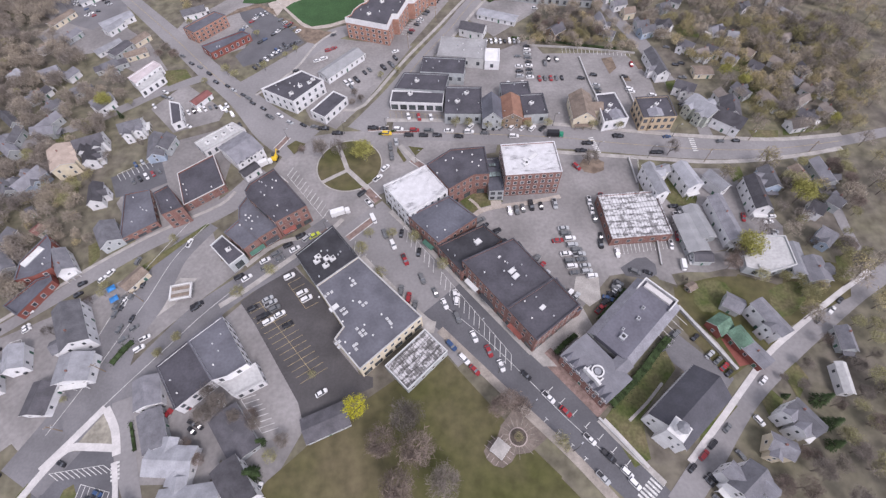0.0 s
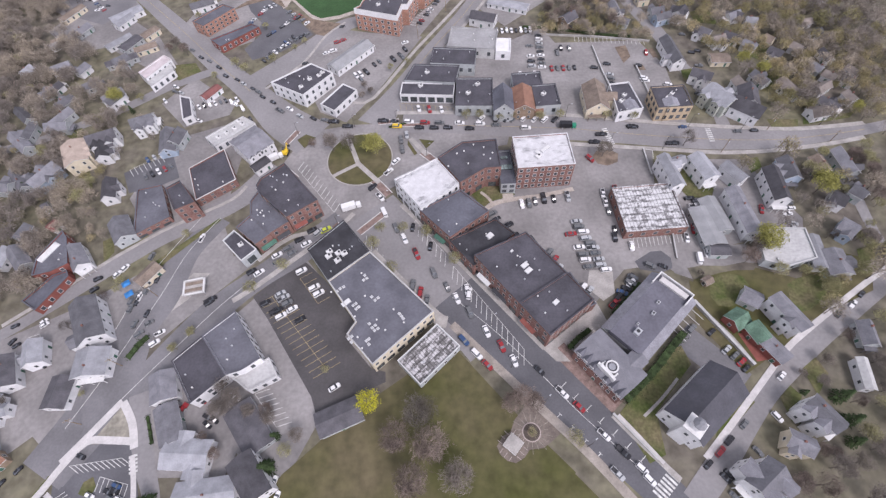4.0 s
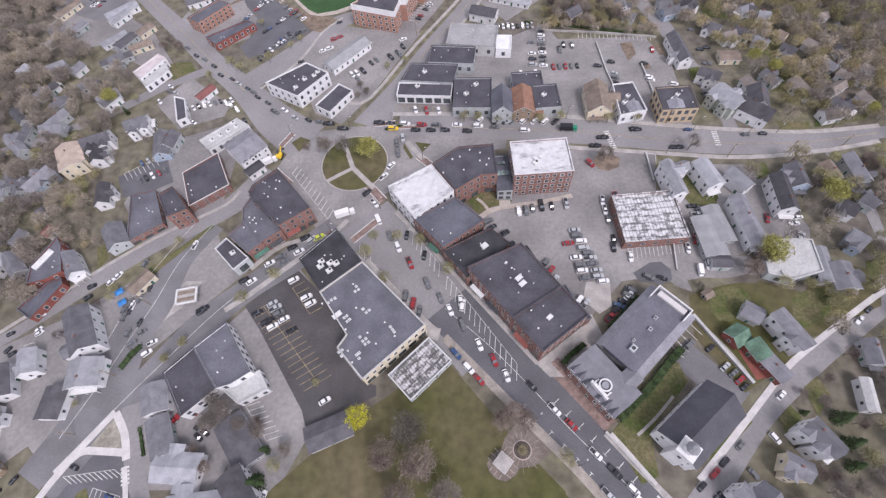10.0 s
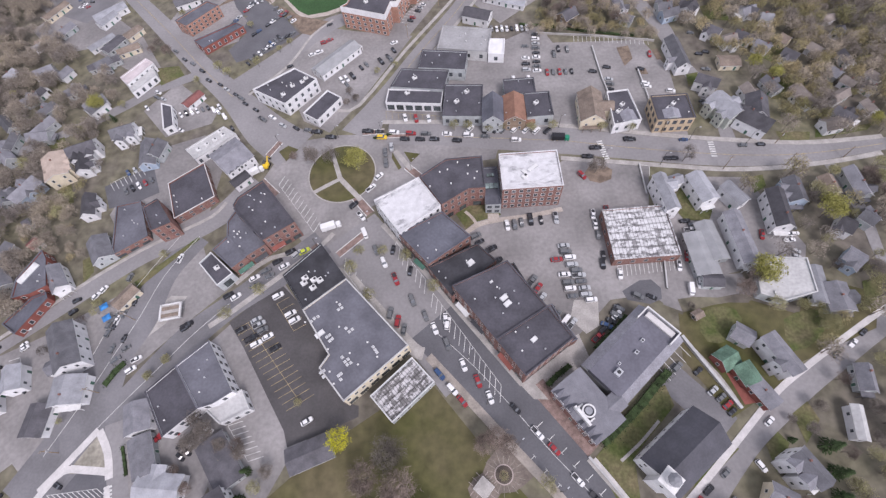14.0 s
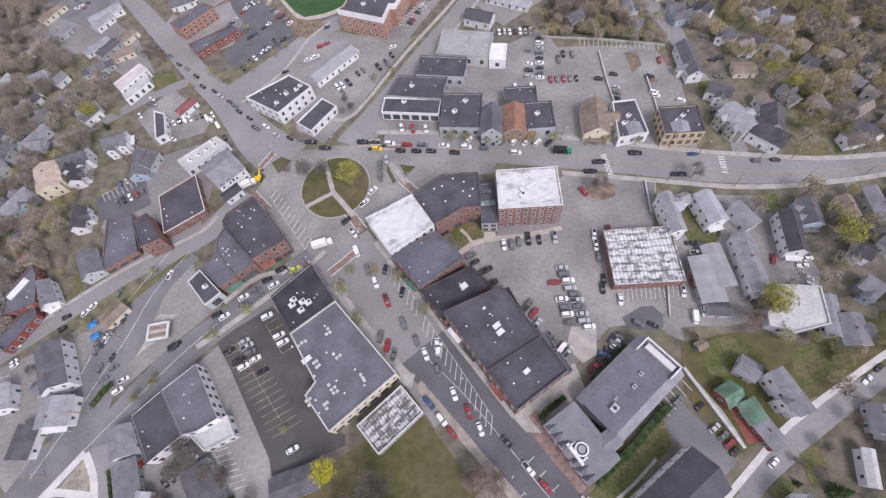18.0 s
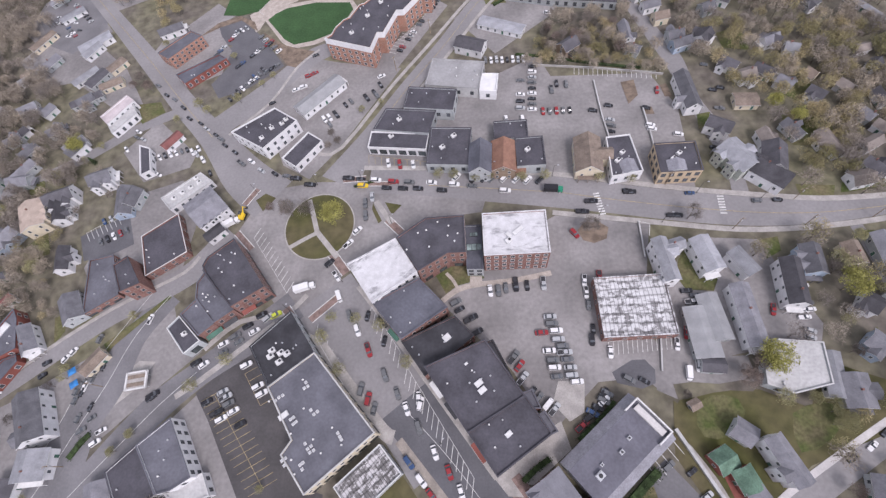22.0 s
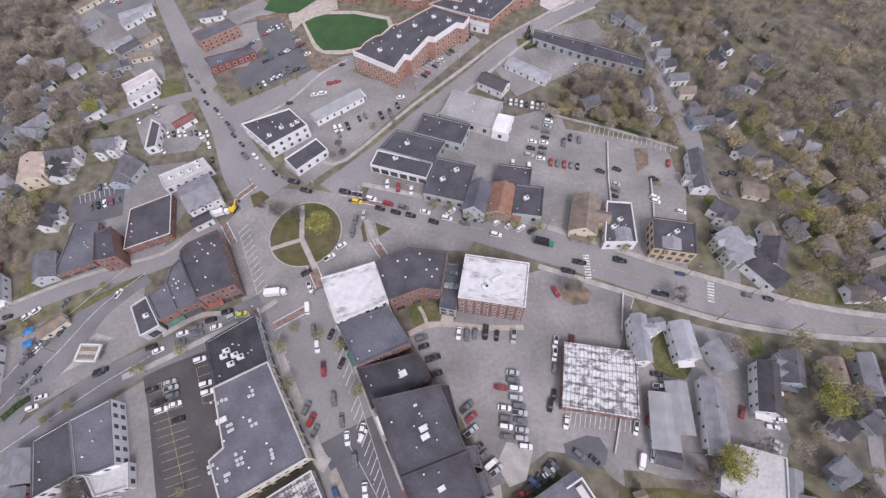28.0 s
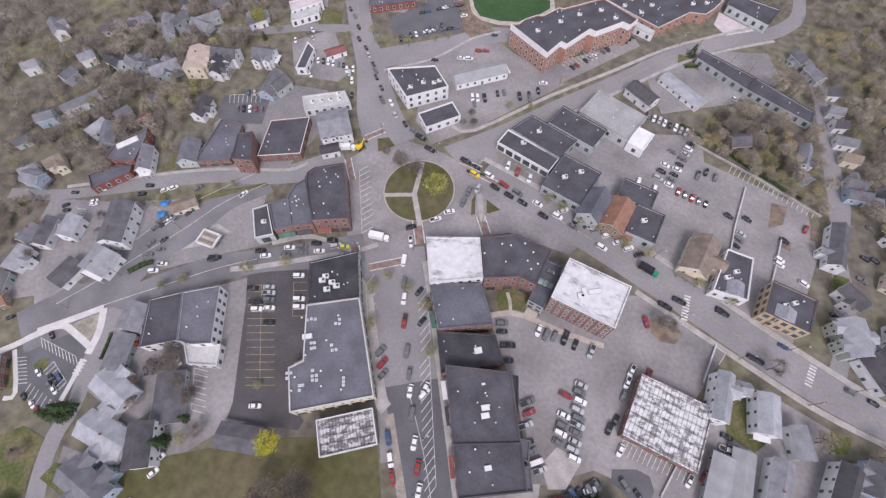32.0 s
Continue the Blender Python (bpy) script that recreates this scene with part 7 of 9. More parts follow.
car(0.8, 158.7, -7, 'suv', 'grey')
car(-1.8, 155.8, -7, 'suv', 'black')
car(-8.6, 156.6, -7, 'suv', 'black')
car(-58.5, 167.8, -36, 'sedan', 'black', 0.92)
car(-65.0, 170.0, -36, 'sedan', 'silver', 0.91)
car(-70.6, 175.5, -36, 'sedan', 'white', 0.90)
car(-75.1, 174.8, -36, 'pickup', 'grey', 0.89)
car(-79.4, 181.2, -36, 'sedan', 'black', 0.88)
car(-85.2, 185.7, -36, 'sedan', 'black', 0.86)
car(-87.7, 189.3, -36, 'suv', 'grey', 0.85)
car(-91.0, 192.3, -36, 'sedan', 'black', 0.84)
car(-96.4, 196.4, -36, 'sedan', 'silver', 0.83)
car(-100.3, 200.1, -36, 'sedan', 'black', 0.82)
car(-106.8, 203.7, -36, 'sedan', 'black', 0.80)
car(-111.7, 210.9, -36, 'suv', 'black', 0.78)
car(-117.9, 216.9, -37, 'sedan', 'grey', 0.76)
car(-123.1, 220.5, -37, 'sedan', 'black', 0.75)
car(-129.4, 227.6, -37, 'sedan', 'grey', 0.72)
car(-14.5, 152.7, -85, 'sedan', 'silver')
car(-17.1, 149.7, -85, 'suv', 'grey')
car(-16.6, 143.9, -85, 'suv', 'grey')
car(6.1, 73.0, -88, 'sedan', 'white')
car(-19.5, 137.3, 44, 'sedan', 'white')
car(-22.7, 131.6, 44, 'pickup', 'white')
car(-29.4, 123.8, 44, 'suv', 'black')
car(-50.6, 102.8, 44, 'suv', 'silver')
car(-24.3, 109.9, -69, 'van', 'white')
car(-19.6, 102.1, -70, 'suv', 'grey')
car(-16.4, 96.8, -70, 'suv', 'white')
car(-11.9, 89.6, -70, 'pickup', 'red')
car(-5.6, 80.7, -71, 'suv', 'grey')
car(-1.1, 74.7, -71, 'sedan', 'grey')
car(2.1, 69.9, -71, 'sedan', 'white')
car(6.3, 64.0, -71, 'suv', 'grey')
car(11.4, 56.7, -72, 'sedan', 'white')
car(15.9, 51.1, -72, 'sedan', 'red')
car(19.4, 45.8, -73, 'sedan', 'white', 0.96)
car(-37.7, 113.8, 16, 'truck', 'white')
car(-13.6, 76.4, 79, 'suv', 'grey')
car(-10.9, 73.2, 79, 'suv', 'red')
car(-8.7, 70.1, 78, 'sedan', 'grey')
car(-13.0, 102.0, 80, 'sedan', 'black')
car(-6.4, 92.6, 79, 'sedan', 'black')
car(6.7, 71.4, 77, 'suv', 'white')
car(3.3, 54.0, -51, 'suv', 'blue')
car(7.3, 48.9, -51, 'suv', 'white')
car(10.4, 45.0, -51, 'sedan', 'red', 0.96)
car(-26.2, 118.2, -54, 'pickup', 'white')
car(-66.0, 93.5, 29, 'sedan', 'white', 0.94)
car(-61.9, 96.3, 29, 'suv', 'grey', 0.95)
car(-57.9, 99.9, 29, 'suv', 'black', 0.95)
car(-53.2, 103.9, 29, 'suv', 'black')
car(-60.3, 94.1, 29, 'sedan', 'grey', 0.95)
car(-55.0, 97.8, 29, 'sedan', 'white', 0.96)
car(-47.8, 103.8, 29, 'sedan', 'lime')
car(-65.6, 90.4, 29, 'sedan', 'grey', 0.94)
car(-67.7, 73.4, 29, 'suv', 'black', 0.92)
car(-62.6, 76.7, 29, 'sedan', 'silver', 0.93)
car(-61.2, 74.9, 29, 'pickup', 'silver', 0.93)
car(-59.6, 72.8, 29, 'suv', 'grey', 0.93)
car(-63.3, 70.0, 29, 'pickup', 'black', 0.92)
car(-61.2, 67.8, 29, 'suv', 'white', 0.92)
car(-57.5, 70.3, 29, 'sedan', 'white', 0.93)
car(-54.1, 65.9, 29, 'suv', 'black', 0.94)
car(-55.7, 85.7, 29, 'suv', 'white', 0.95)
car(-50.1, 78.3, 29, 'suv', 'white', 0.95)
car(-48.3, 75.8, 29, 'suv', 'white', 0.96)
car(-40.3, 41.1, 29, 'sedan', 'white', 0.91)
car(-104.1, 64.7, 29, 'pickup', 'white', 0.82)
car(-88.4, 76.3, 29, 'pickup', 'black', 0.88)
car(-73.2, 144.0, 29, 'truck', 'white', 0.92)
car(-150.2, 77.8, 29, 'pickup', 'white', 0.70)
car(-158.9, 71.4, 29, 'sedan', 'black', 0.66)
car(-134.3, 88.7, 29, 'suv', 'black', 0.77)
car(-97.5, 104.1, 76, 'pickup', 'white', 0.87)
car(-118.5, 78.2, 77, 'sedan', 'grey', 0.80)
car(-116.8, 80.7, 77, 'suv', 'grey', 0.81)
car(-114.3, 84.5, 77, 'suv', 'black', 0.82)
car(-112.2, 88.8, 77, 'suv', 'black', 0.83)
car(-115.8, 97.2, 77, 'suv', 'grey', 0.82)
car(-118.6, 115.7, 78, 'suv', 'grey', 0.82)
car(-114.4, 68.9, 77, 'sedan', 'grey', 0.80)
car(-111.0, 72.6, 76, 'sedan', 'black', 0.81)
car(56.3, 218.0, -6, 'sedan', 'black', 0.86)
car(56.0, 214.6, -6, 'suv', 'white', 0.87)
car(55.7, 211.3, -6, 'sedan', 'silver', 0.87)
car(55.4, 208.1, -6, 'suv', 'grey', 0.88)
car(55.1, 204.8, -6, 'sedan', 'black', 0.88)
car(54.8, 201.7, -5, 'sedan', 'white', 0.89)
car(54.5, 198.6, -5, 'sedan', 'black', 0.89)
car(54.3, 195.5, -5, 'sedan', 'grey', 0.90)
car(54.0, 192.5, -5, 'sedan', 'white', 0.90)
car(50.4, 210.0, -6, 'sedan', 'grey', 0.88)
car(49.7, 201.6, -5, 'sedan', 'white', 0.89)
car(49.4, 197.6, -5, 'suv', 'black', 0.90)
car(49.1, 193.6, -5, 'suv', 'silver', 0.91)
car(35.3, 224.6, -86, 'suv', 'grey', 0.87)
car(37.9, 224.4, -86, 'sedan', 'white', 0.87)
car(40.4, 224.2, -86, 'suv', 'silver', 0.87)
car(42.9, 224.0, -87, 'sedan', 'white', 0.86)
car(45.4, 223.8, -87, 'sedan', 'black', 0.86)
car(47.9, 223.6, -87, 'suv', 'white', 0.86)
car(50.4, 223.4, -88, 'sedan', 'silver', 0.86)
car(52.8, 223.2, -88, 'suv', 'white', 0.86)
car(58.5, 191.0, -89, 'sedan', 'red', 0.90)
car(61.3, 190.9, -89, 'sedan', 'grey', 0.90)
car(64.2, 190.7, -90, 'sedan', 'red', 0.90)
car(67.0, 190.6, -90, 'sedan', 'grey', 0.89)
car(69.8, 190.5, -90, 'sedan', 'black', 0.89)
car(66.0, 206.1, -90, 'suv', 'black', 0.87)
car(70.1, 205.3, -90, 'suv', 'grey', 0.87)
car(63.4, 202.9, -89, 'pickup', 'grey', 0.88)
car(42.5, 188.1, -86, 'sedan', 'white', 0.92)
car(49.4, 187.1, -87, 'suv', 'white', 0.92)
car(107.3, 197.6, -96, 'suv', 'red', 0.82)
car(79.3, 189.2, -15, 'suv', 'black', 0.88)
car(86.1, 191.2, -15, 'suv', 'black', 0.86)
car(85.5, 183.4, -14, 'sedan', 'silver', 0.87)
car(85.4, 180.3, -14, 'suv', 'grey', 0.88)
car(84.9, 177.3, -14, 'sedan', 'black', 0.88)
car(101.0, 188.4, -15, 'suv', 'black', 0.84)
car(100.9, 179.1, -14, 'suv', 'white', 0.85)
car(101.2, 177.0, -14, 'suv', 'white', 0.85)
car(110.8, 173.3, -14, 'suv', 'white', 0.84)
car(66.8, 253.3, -18, 'suv', 'white', 0.79)
car(122.6, 165.8, -14, 'sedan', 'black', 0.81)
car(129.8, 210.2, -17, 'sedan', 'grey', 0.75)
car(129.6, 195.4, -16, 'sedan', 'black', 0.77)
car(132.9, 196.2, -16, 'suv', 'black', 0.76)
car(129.7, 185.2, -15, 'pickup', 'grey', 0.78)
car(-88.6, 213.7, -46, 'sedan', 'black', 0.83)
car(-86.9, 215.9, -46, 'sedan', 'grey', 0.83)
car(-85.2, 218.1, -46, 'suv', 'black', 0.83)
car(-83.5, 220.4, -47, 'sedan', 'white', 0.82)
car(-81.8, 222.6, -47, 'sedan', 'grey', 0.82)
car(-80.1, 224.9, -47, 'sedan', 'black', 0.82)
car(-78.4, 227.2, -47, 'suv', 'blue', 0.82)
car(-76.6, 229.6, -48, 'sedan', 'grey', 0.82)
car(-74.9, 231.9, -48, 'suv', 'black', 0.82)
car(-94.6, 261.9, -41, 'sedan', 'silver', 0.75)
car(-92.1, 263.1, -41, 'sedan', 'white', 0.75)
car(-89.7, 264.4, -41, 'suv', 'silver', 0.75)
car(-80.2, 256.4, 46, 'sedan', 'grey', 0.77)
car(-77.3, 253.4, 46, 'sedan', 'silver', 0.78)
car(-74.4, 250.3, 45, 'sedan', 'black', 0.79)
car(-71.6, 247.4, 45, 'sedan', 'grey', 0.80)
car(-68.8, 244.4, 45, 'sedan', 'white', 0.81)
car(-39.3, 196.1, -56, 'suv', 'white', 0.91)
car(-37.1, 197.0, -56, 'suv', 'white', 0.91)
car(-34.2, 198.6, -56, 'pickup', 'black', 0.91)
car(-36.7, 193.2, -56, 'sedan', 'grey', 0.91)
car(-30.3, 204.1, -57, 'sedan', 'black', 0.90)
car(-27.8, 206.1, -58, 'sedan', 'grey', 0.90)
car(-17.2, 210.6, -59, 'sedan', 'black', 0.90)
car(-14.3, 214.5, -60, 'suv', 'black', 0.89)
car(-16.1, 208.8, -59, 'pickup', 'grey', 0.90)
car(-20.5, 207.3, -58, 'pickup', 'black', 0.90)
car(-55.8, 216.3, 23, 'sedan', 'white', 0.86)
car(-52.2, 217.8, 23, 'suv', 'white', 0.86)
car(-47.7, 226.4, 23, 'sedan', 'red', 0.85)
car(-50.5, 224.8, 23, 'suv', 'red', 0.86)
car(-66.4, 209.1, 23, 'sedan', 'black', 0.86)
car(-48.7, 238.7, 24, 'sedan', 'black', 0.83)
car(-14.2, 220.3, 23, 'sedan', 'white', 0.88)
car(-4.6, 185.5, 22, 'suv', 'black', 0.94)
car(-123.2, 179.8, -57, 'sedan', 'white', 0.79)
car(-120.8, 180.4, -57, 'suv', 'black', 0.80)
car(-118.3, 181.0, -57, 'sedan', 'grey', 0.80)
car(-115.8, 181.7, -58, 'sedan', 'white', 0.81)
car(-113.3, 182.3, -58, 'suv', 'black', 0.81)
car(-110.8, 182.9, -58, 'suv', 'white', 0.82)
car(-108.3, 183.6, -59, 'sedan', 'white', 0.82)
car(-105.8, 184.2, -59, 'sedan', 'grey', 0.83)
car(-103.3, 184.8, -59, 'sedan', 'black', 0.83)
car(-134.0, 187.8, -55, 'suv', 'white', 0.76)
car(-100.0, 183.1, -58, 'suv', 'white', 0.84)
car(-97.8, 185.1, -59, 'sedan', 'white', 0.84)
car(-88.9, 170.7, -59, 'sedan', 'black', 0.87)
car(-93.9, 178.3, -59, 'suv', 'white', 0.85)
car(-97.7, 181.8, -58, 'suv', 'silver', 0.84)
car(-131.1, 197.9, -29, 'suv', 'white', 0.76)
car(-127.3, 193.0, -29, 'sedan', 'silver', 0.78)
car(-130.7, 194.4, -29, 'suv', 'grey', 0.77)
car(-113.8, 172.0, -28, 'pickup', 'white', 0.82)
car(-8.5, 169.3, -80, 'sedan', 'white', 0.96)
car(-3.5, 168.0, -81, 'suv', 'red', 0.96)
car(2.2, 167.6, -82, 'sedan', 'white', 0.96)
car(80.8, 52.4, 34, 'suv', 'grey', 0.90)
car(89.7, 44.5, 33, 'sedan', 'silver', 0.87)
car(91.6, 42.3, 32, 'sedan', 'grey', 0.86)
car(92.9, 40.1, 32, 'sedan', 'red', 0.85)
car(93.6, 38.0, 32, 'sedan', 'black', 0.84)
car(87.0, 50.8, 33, 'sedan', 'black', 0.88)
car(103.6, 34.8, 36, 'sedan', 'white', 0.81)
car(86.3, 21.3, 36, 'sedan', 'grey', 0.83)
car(80.1, 17.1, 36, 'suv', 'black', 0.83)
car(76.3, 14.3, 36, 'suv', 'red', 0.84)
car(71.7, 11.1, 36, 'sedan', 'black', 0.84)
car(131.6, 53.9, 36, 'suv', 'black', 0.74)
car(138.2, 57.1, 36, 'pickup', 'white', 0.72)
car(143.0, 60.6, 36, 'sedan', 'black', 0.71)
car(27.2, 42.0, -50, 'sedan', 'black')
car(33.2, 34.4, -50, 'pickup', 'white')
car(37.7, 29.7, -50, 'sedan', 'red', 0.95)
car(43.4, 21.1, -50, 'pickup', 'white', 0.92)
car(47.9, 16.0, -50, 'pickup', 'black', 0.90)
car(52.2, 11.2, -50, 'suv', 'white', 0.88)
car(-88.7, 75.3, 35, 'suv', 'black', 0.90)
car(-105.0, 61.0, 35, 'suv', 'white', 0.84)
car(-111.7, 64.9, 36, 'suv', 'grey', 0.82)
car(-109.2, 68.9, 36, 'sedan', 'grey', 0.84)
car(-71.9, 86.3, 35, 'sedan', 'white', 0.94)
car(-74.9, 87.0, 35, 'suv', 'black', 0.93)
car(-134.2, 84.1, 38, 'suv', 'black', 0.77)
car(-147.9, 71.0, 38, 'sedan', 'white', 0.71)
car(-155.2, 63.8, 38, 'sedan', 'black', 0.67)
car(-80.4, 32.2, -39, 'sedan', 'black', 0.86)
car(-78.5, 33.6, -39, 'sedan', 'black', 0.87)
car(44.8, 10.3, -52, 'pickup', 'silver', 0.90)
car(53.6, 8.2, -53, 'suv', 'white', 0.88)
car(76.1, 2.5, -55, 'sedan', 'grey', 0.81)
car(87.3, 13.6, -58, 'sedan', 'grey', 0.81)
car(96.9, 22.7, -61, 'suv', 'white', 0.81)
car(75.3, 7.3, -56, 'sedan', 'black', 0.83)
car(76.7, 8.2, -56, 'sedan', 'black', 0.83)
car(130.4, 107.9, -23, 'sedan', 'white', 0.80)
car(130.1, 105.4, -23, 'pickup', 'white', 0.80)
car(130.3, 100.7, -22, 'sedan', 'white', 0.80)
car(133.2, 98.3, -22, 'sedan', 'white', 0.78)
car(133.1, 91.2, -22, 'suv', 'silver', 0.78)
car(132.4, 89.1, -22, 'suv', 'silver', 0.78)
car(130.8, 86.9, -22, 'sedan', 'white', 0.79)
car(95.1, 92.0, -102, 'pickup', 'red', 0.90)
car(64.9, 111.9, -97, 'pickup', 'white', 0.96)
car(202.7, 214.9, -111, 'sedan', 'black', 0.60)
car(63.9, 130.8, -57, 'suv', 'red', 0.95)
sidewalk([(-0.3, 60.3), (6.0, 53.0), (13.6, 44.2), (22.4, 34.0), (29.8, 25.6), (37.5, 16.7), (45.7, 5.9), (53.0, -4.5)], 2.9, TAN_WALK)
sidewalk([(47.7, 26.6), (52.2, 20.5), (55.9, 15.8), (62.5, 7.5)], 1.8)
sidewalk([(-16.5, 114.6), (-7.7, 103.3), (4.6, 86.5), (19.2, 66.7), (31.4, 50.1)], 4.5)
sidewalk([(-47.7, 100.7), (-32.9, 94.4), (-29.4, 89.4)], 2.5)
sidewalk([(-29.5, 91.7), (-16.6, 75.9), (-5.7, 63.4), (-1.9, 61.2)], 4.5)
sidewalk([(57.0, 140.6), (74.0, 137.5), (100.5, 132.7), (121.9, 129.1), (143.9, 128.4), (166.7, 129.9), (182.7, 132.2)], 2.1)
sidewalk([(-19.0, 167.9), (9.3, 165.2), (58.9, 158.4), (82.3, 153.2), (111.6, 146.8), (133.6, 142.9), (153.1, 140.0), (171.1, 139.7), (186.7, 140.3)], 2.2)
sidewalk([(160.2, 71.5), (147.8, 65.3), (132.9, 57.2), (118.2, 48.9), (109.2, 43.3), (96.9, 33.3), (86.3, 24.5), (71.7, 12.7)], 1.9, PALE_CONCRETE)
sidewalk([(-47.7, 100.7), (-60.0, 90.8), (-71.7, 81.3), (-80.3, 75.4)], 2.1)
sidewalk([(-37.0, 111.3), (-44.6, 104.2), (-61.3, 101.9), (-73.3, 91.9)], 1.9)
sidewalk([(-84.0, 129.7), (-88.9, 123.1), (-101.9, 116.1), (-115.6, 108.8), (-132.1, 97.4), (-147.3, 85.1), (-164.3, 71.9)], 1.5)
sidewalk([(-40.0, 177.2), (-30.0, 179.6), (-9.3, 213.3), (12.1, 244.5), (30.1, 271.3), (49.6, 292.8), (68.6, 311.7)], 1.7)
sidewalk([(3.3, 208.5), (20.8, 236.0), (37.3, 262.4), (54.5, 282.8), (75.5, 302.3)], 1.6)
sidewalk([(-84.8, 191.9), (-67.8, 209.7), (-57.5, 231.7), (-47.2, 243.0)], 1.3)
sidewalk([(87.8, 58.0), (93.3, 48.7), (96.7, 40.0)], 1.0)
sidewalk([(49.3, 26.6), (52.8, 21.7), (59.2, 12.2)], 1.1, PALE_CONCRETE)
sidewalk([(71.0, 36.4), (64.2, 30.6), (57.1, 25.6)], 0.9)
sidewalk([(14.1, 106.6), (18.0, 109.6), (22.5, 111.6), (30.0, 112.6), (41.1, 113.4), (53.7, 115.6)], 2.0, STONE)
sidewalk([(26.5, 112.8), (26.6, 115.6)], 4.4, STONE)
sidewalk([(19.8, 111.2), (18.0, 114.6), (15.6, 117.4)], 1.2, STONE)
path([(-41.3, 153.4), (-38.7, 145.8), (-36.2, 137.9)], 2.0)
path([(-36.2, 137.9), (-32.0, 132.7), (-26.7, 126.2)], 2.2)
path([(-36.2, 137.6), (-40.9, 135.1), (-46.7, 131.7)], 1.8)
path([(-12.9, 150.8), (-5.8, 139.9)], 2.2)
brick_walk([(-28.9, 127.7), (-22.6, 119.3)], 4.0)
brick_walk([(-7.7, 141.8), (-1.9, 135.5)], 3.6)
brick_walk([(-44.5, 106.3), (-39.1, 99.5)], 3.8)
brick_walk([(-34.5, 101.4), (-24.8, 109.9)], 3.2)
brick_walk([(-69.6, 153.1), (-64.9, 160.6)], 3.0)
brick_walk([(-18.9, 159.7), (-6.8, 158.8)], 2.5)
brick_walk([(-70.3, 139.8), (-62.6, 131.8)], 3.0)
brick_walk([(-17.9, 162.4), (-27.7, 162.2)], 3.0)
crosswalk([(74.3, 148.4), (75.8, 136.9)], 2.3)
crosswalk([(119.4, 146.3), (118.5, 135.5)], 2.3)
crosswalk([(54.7, 3.6), (61.3, 9.0)], 4.0)
stalls((-65.8, 76.0), (-43.3, 47.1), 15, -151, 5.0, 'yellow')
stalls((-65.8, 76.0), (-43.3, 47.1), 15, 29, 5.0, 'yellow')
stalls((-56.0, 82.7), (-48.4, 71.9), 5, 29, 5.0, 'yellow')
stalls((-12.0, 105.6), (-0.7, 88.7), 8, -97, 5.5, 'white')
stalls((1.9, 83.3), (23.4, 49.5), 15, -99, 5.5, 'white')
stalls((-31.7, 94.8), (-10.0, 63.8), 11, 86, 5.0, 'white')
stalls((-85.2, 277.6), (-67.7, 306.7), 1, -50, 5.0, 'white')
stalls((-7.7, 234.9), (13.0, 274.0), 20, 156, 4.5, 'white')
stalls((-17.5, 174.4), (7.8, 168.7), 10, -84, 4.5, 'yellow')
stalls((75.0, 215.5), (109.3, 209.0), 18, -98, 4.5, 'white')
stalls((69.7, 89.8), (89.9, 91.2), 14, -96, 4.5, 'white')
stalls((-62.5, 136.8), (-45.1, 112.4), 12, 64, 5.0, 'white')
stalls((-66.6, 40.9), (-58.1, 30.0), 8, 15, 5.0, 'white')
stalls((75.0, 52.5), (83.3, 59.7), 5, -57, 5.0, 'white')
stalls((91.7, 133.3), (87.5, 134.8), 1, -103, 5.0, 'white')
stalls((-138.7, 143.9), (-126.7, 151.1), 8, -54, 5.0, 'white')
ticks((33.4, 36.2), (52.5, 13.1), 7, 38, 2.4)
ticks((31.5, 28.0), (41.3, 16.0), 4, -143, 2.4)
lot([(69.2, 79.9), (76.1, 83.6), (80.2, 83.7), (82.8, 80.3), (82.1, 76.1), (77.7, 74.5), (70.3, 76.5)], DARK_ASPHALT, 'fresh dark asphalt patch')
lot([(51.8, 77.5), (60.2, 77.3), (58.8, 67.8), (54.0, 65.1), (49.3, 70.6)], CONCRETE, 'pale concrete patch in the lot')
lot([(-103.1, 45.1), (-100.6, 44.6), (-103.1, 37.9), (-106.0, 38.1)], DARK_ASPHALT, 'dark asphalt patch')
lot([(29.6, 50.2), (45.3, 62.1), (51.3, 65.3), (53.5, 57.1), (41.2, 47.6), (36.6, 47.9)], CONCRETE, 'pale concrete alley behind the brick block')
lot([(82.0, 74.0), (86.0, 92.0), (96.0, 84.0), (112.0, 84.0), (113.0, 76.0), (100.0, 73.5), (88.0, 71.0)])
lawn([(90.8, 74.1), (109.0, 75.0), (118.9, 70.7), (126.8, 67.2), (139.6, 70.7), (134.2, 58.9), (123.5, 63.7), (113.4, 66.6), (96.7, 61.8), (87.1, 69.5)], None, 'worn back lawn between houses')
lawn([(92.6, 67.6), (94.6, 70.4), (97.6, 72.0), (101.6, 72.2), (105.4, 70.8), (106.6, 67.4), (104.6, 63.0), (100.7, 60.4), (96.4, 59.4), (93.0, 60.2), (91.6, 63.7)], FRESH_GRASS, 'bright green play lawn behind a house')
lawn([(119.8, 66.4), (124.6, 68.6), (130.6, 69.4), (134.2, 67.8), (133.6, 64.0), (128.6, 59.4), (123.4, 56.4), (118.8, 55.6), (118.2, 60.4)], FRESH_GRASS, 'bright green lawn beside the road')
plaza([(87.3, 75.6), (93.0, 76.2), (101.0, 75.4), (108.0, 76.4), (113.4, 75.4), (110.5, 72.9), (104.0, 73.4), (98.6, 72.8), (93.0, 71.6), (87.8, 70.8)], LITTER, 'bare brown earth at the back of the lot')
tree(108.3, 76.1, 7.5, 'bare')
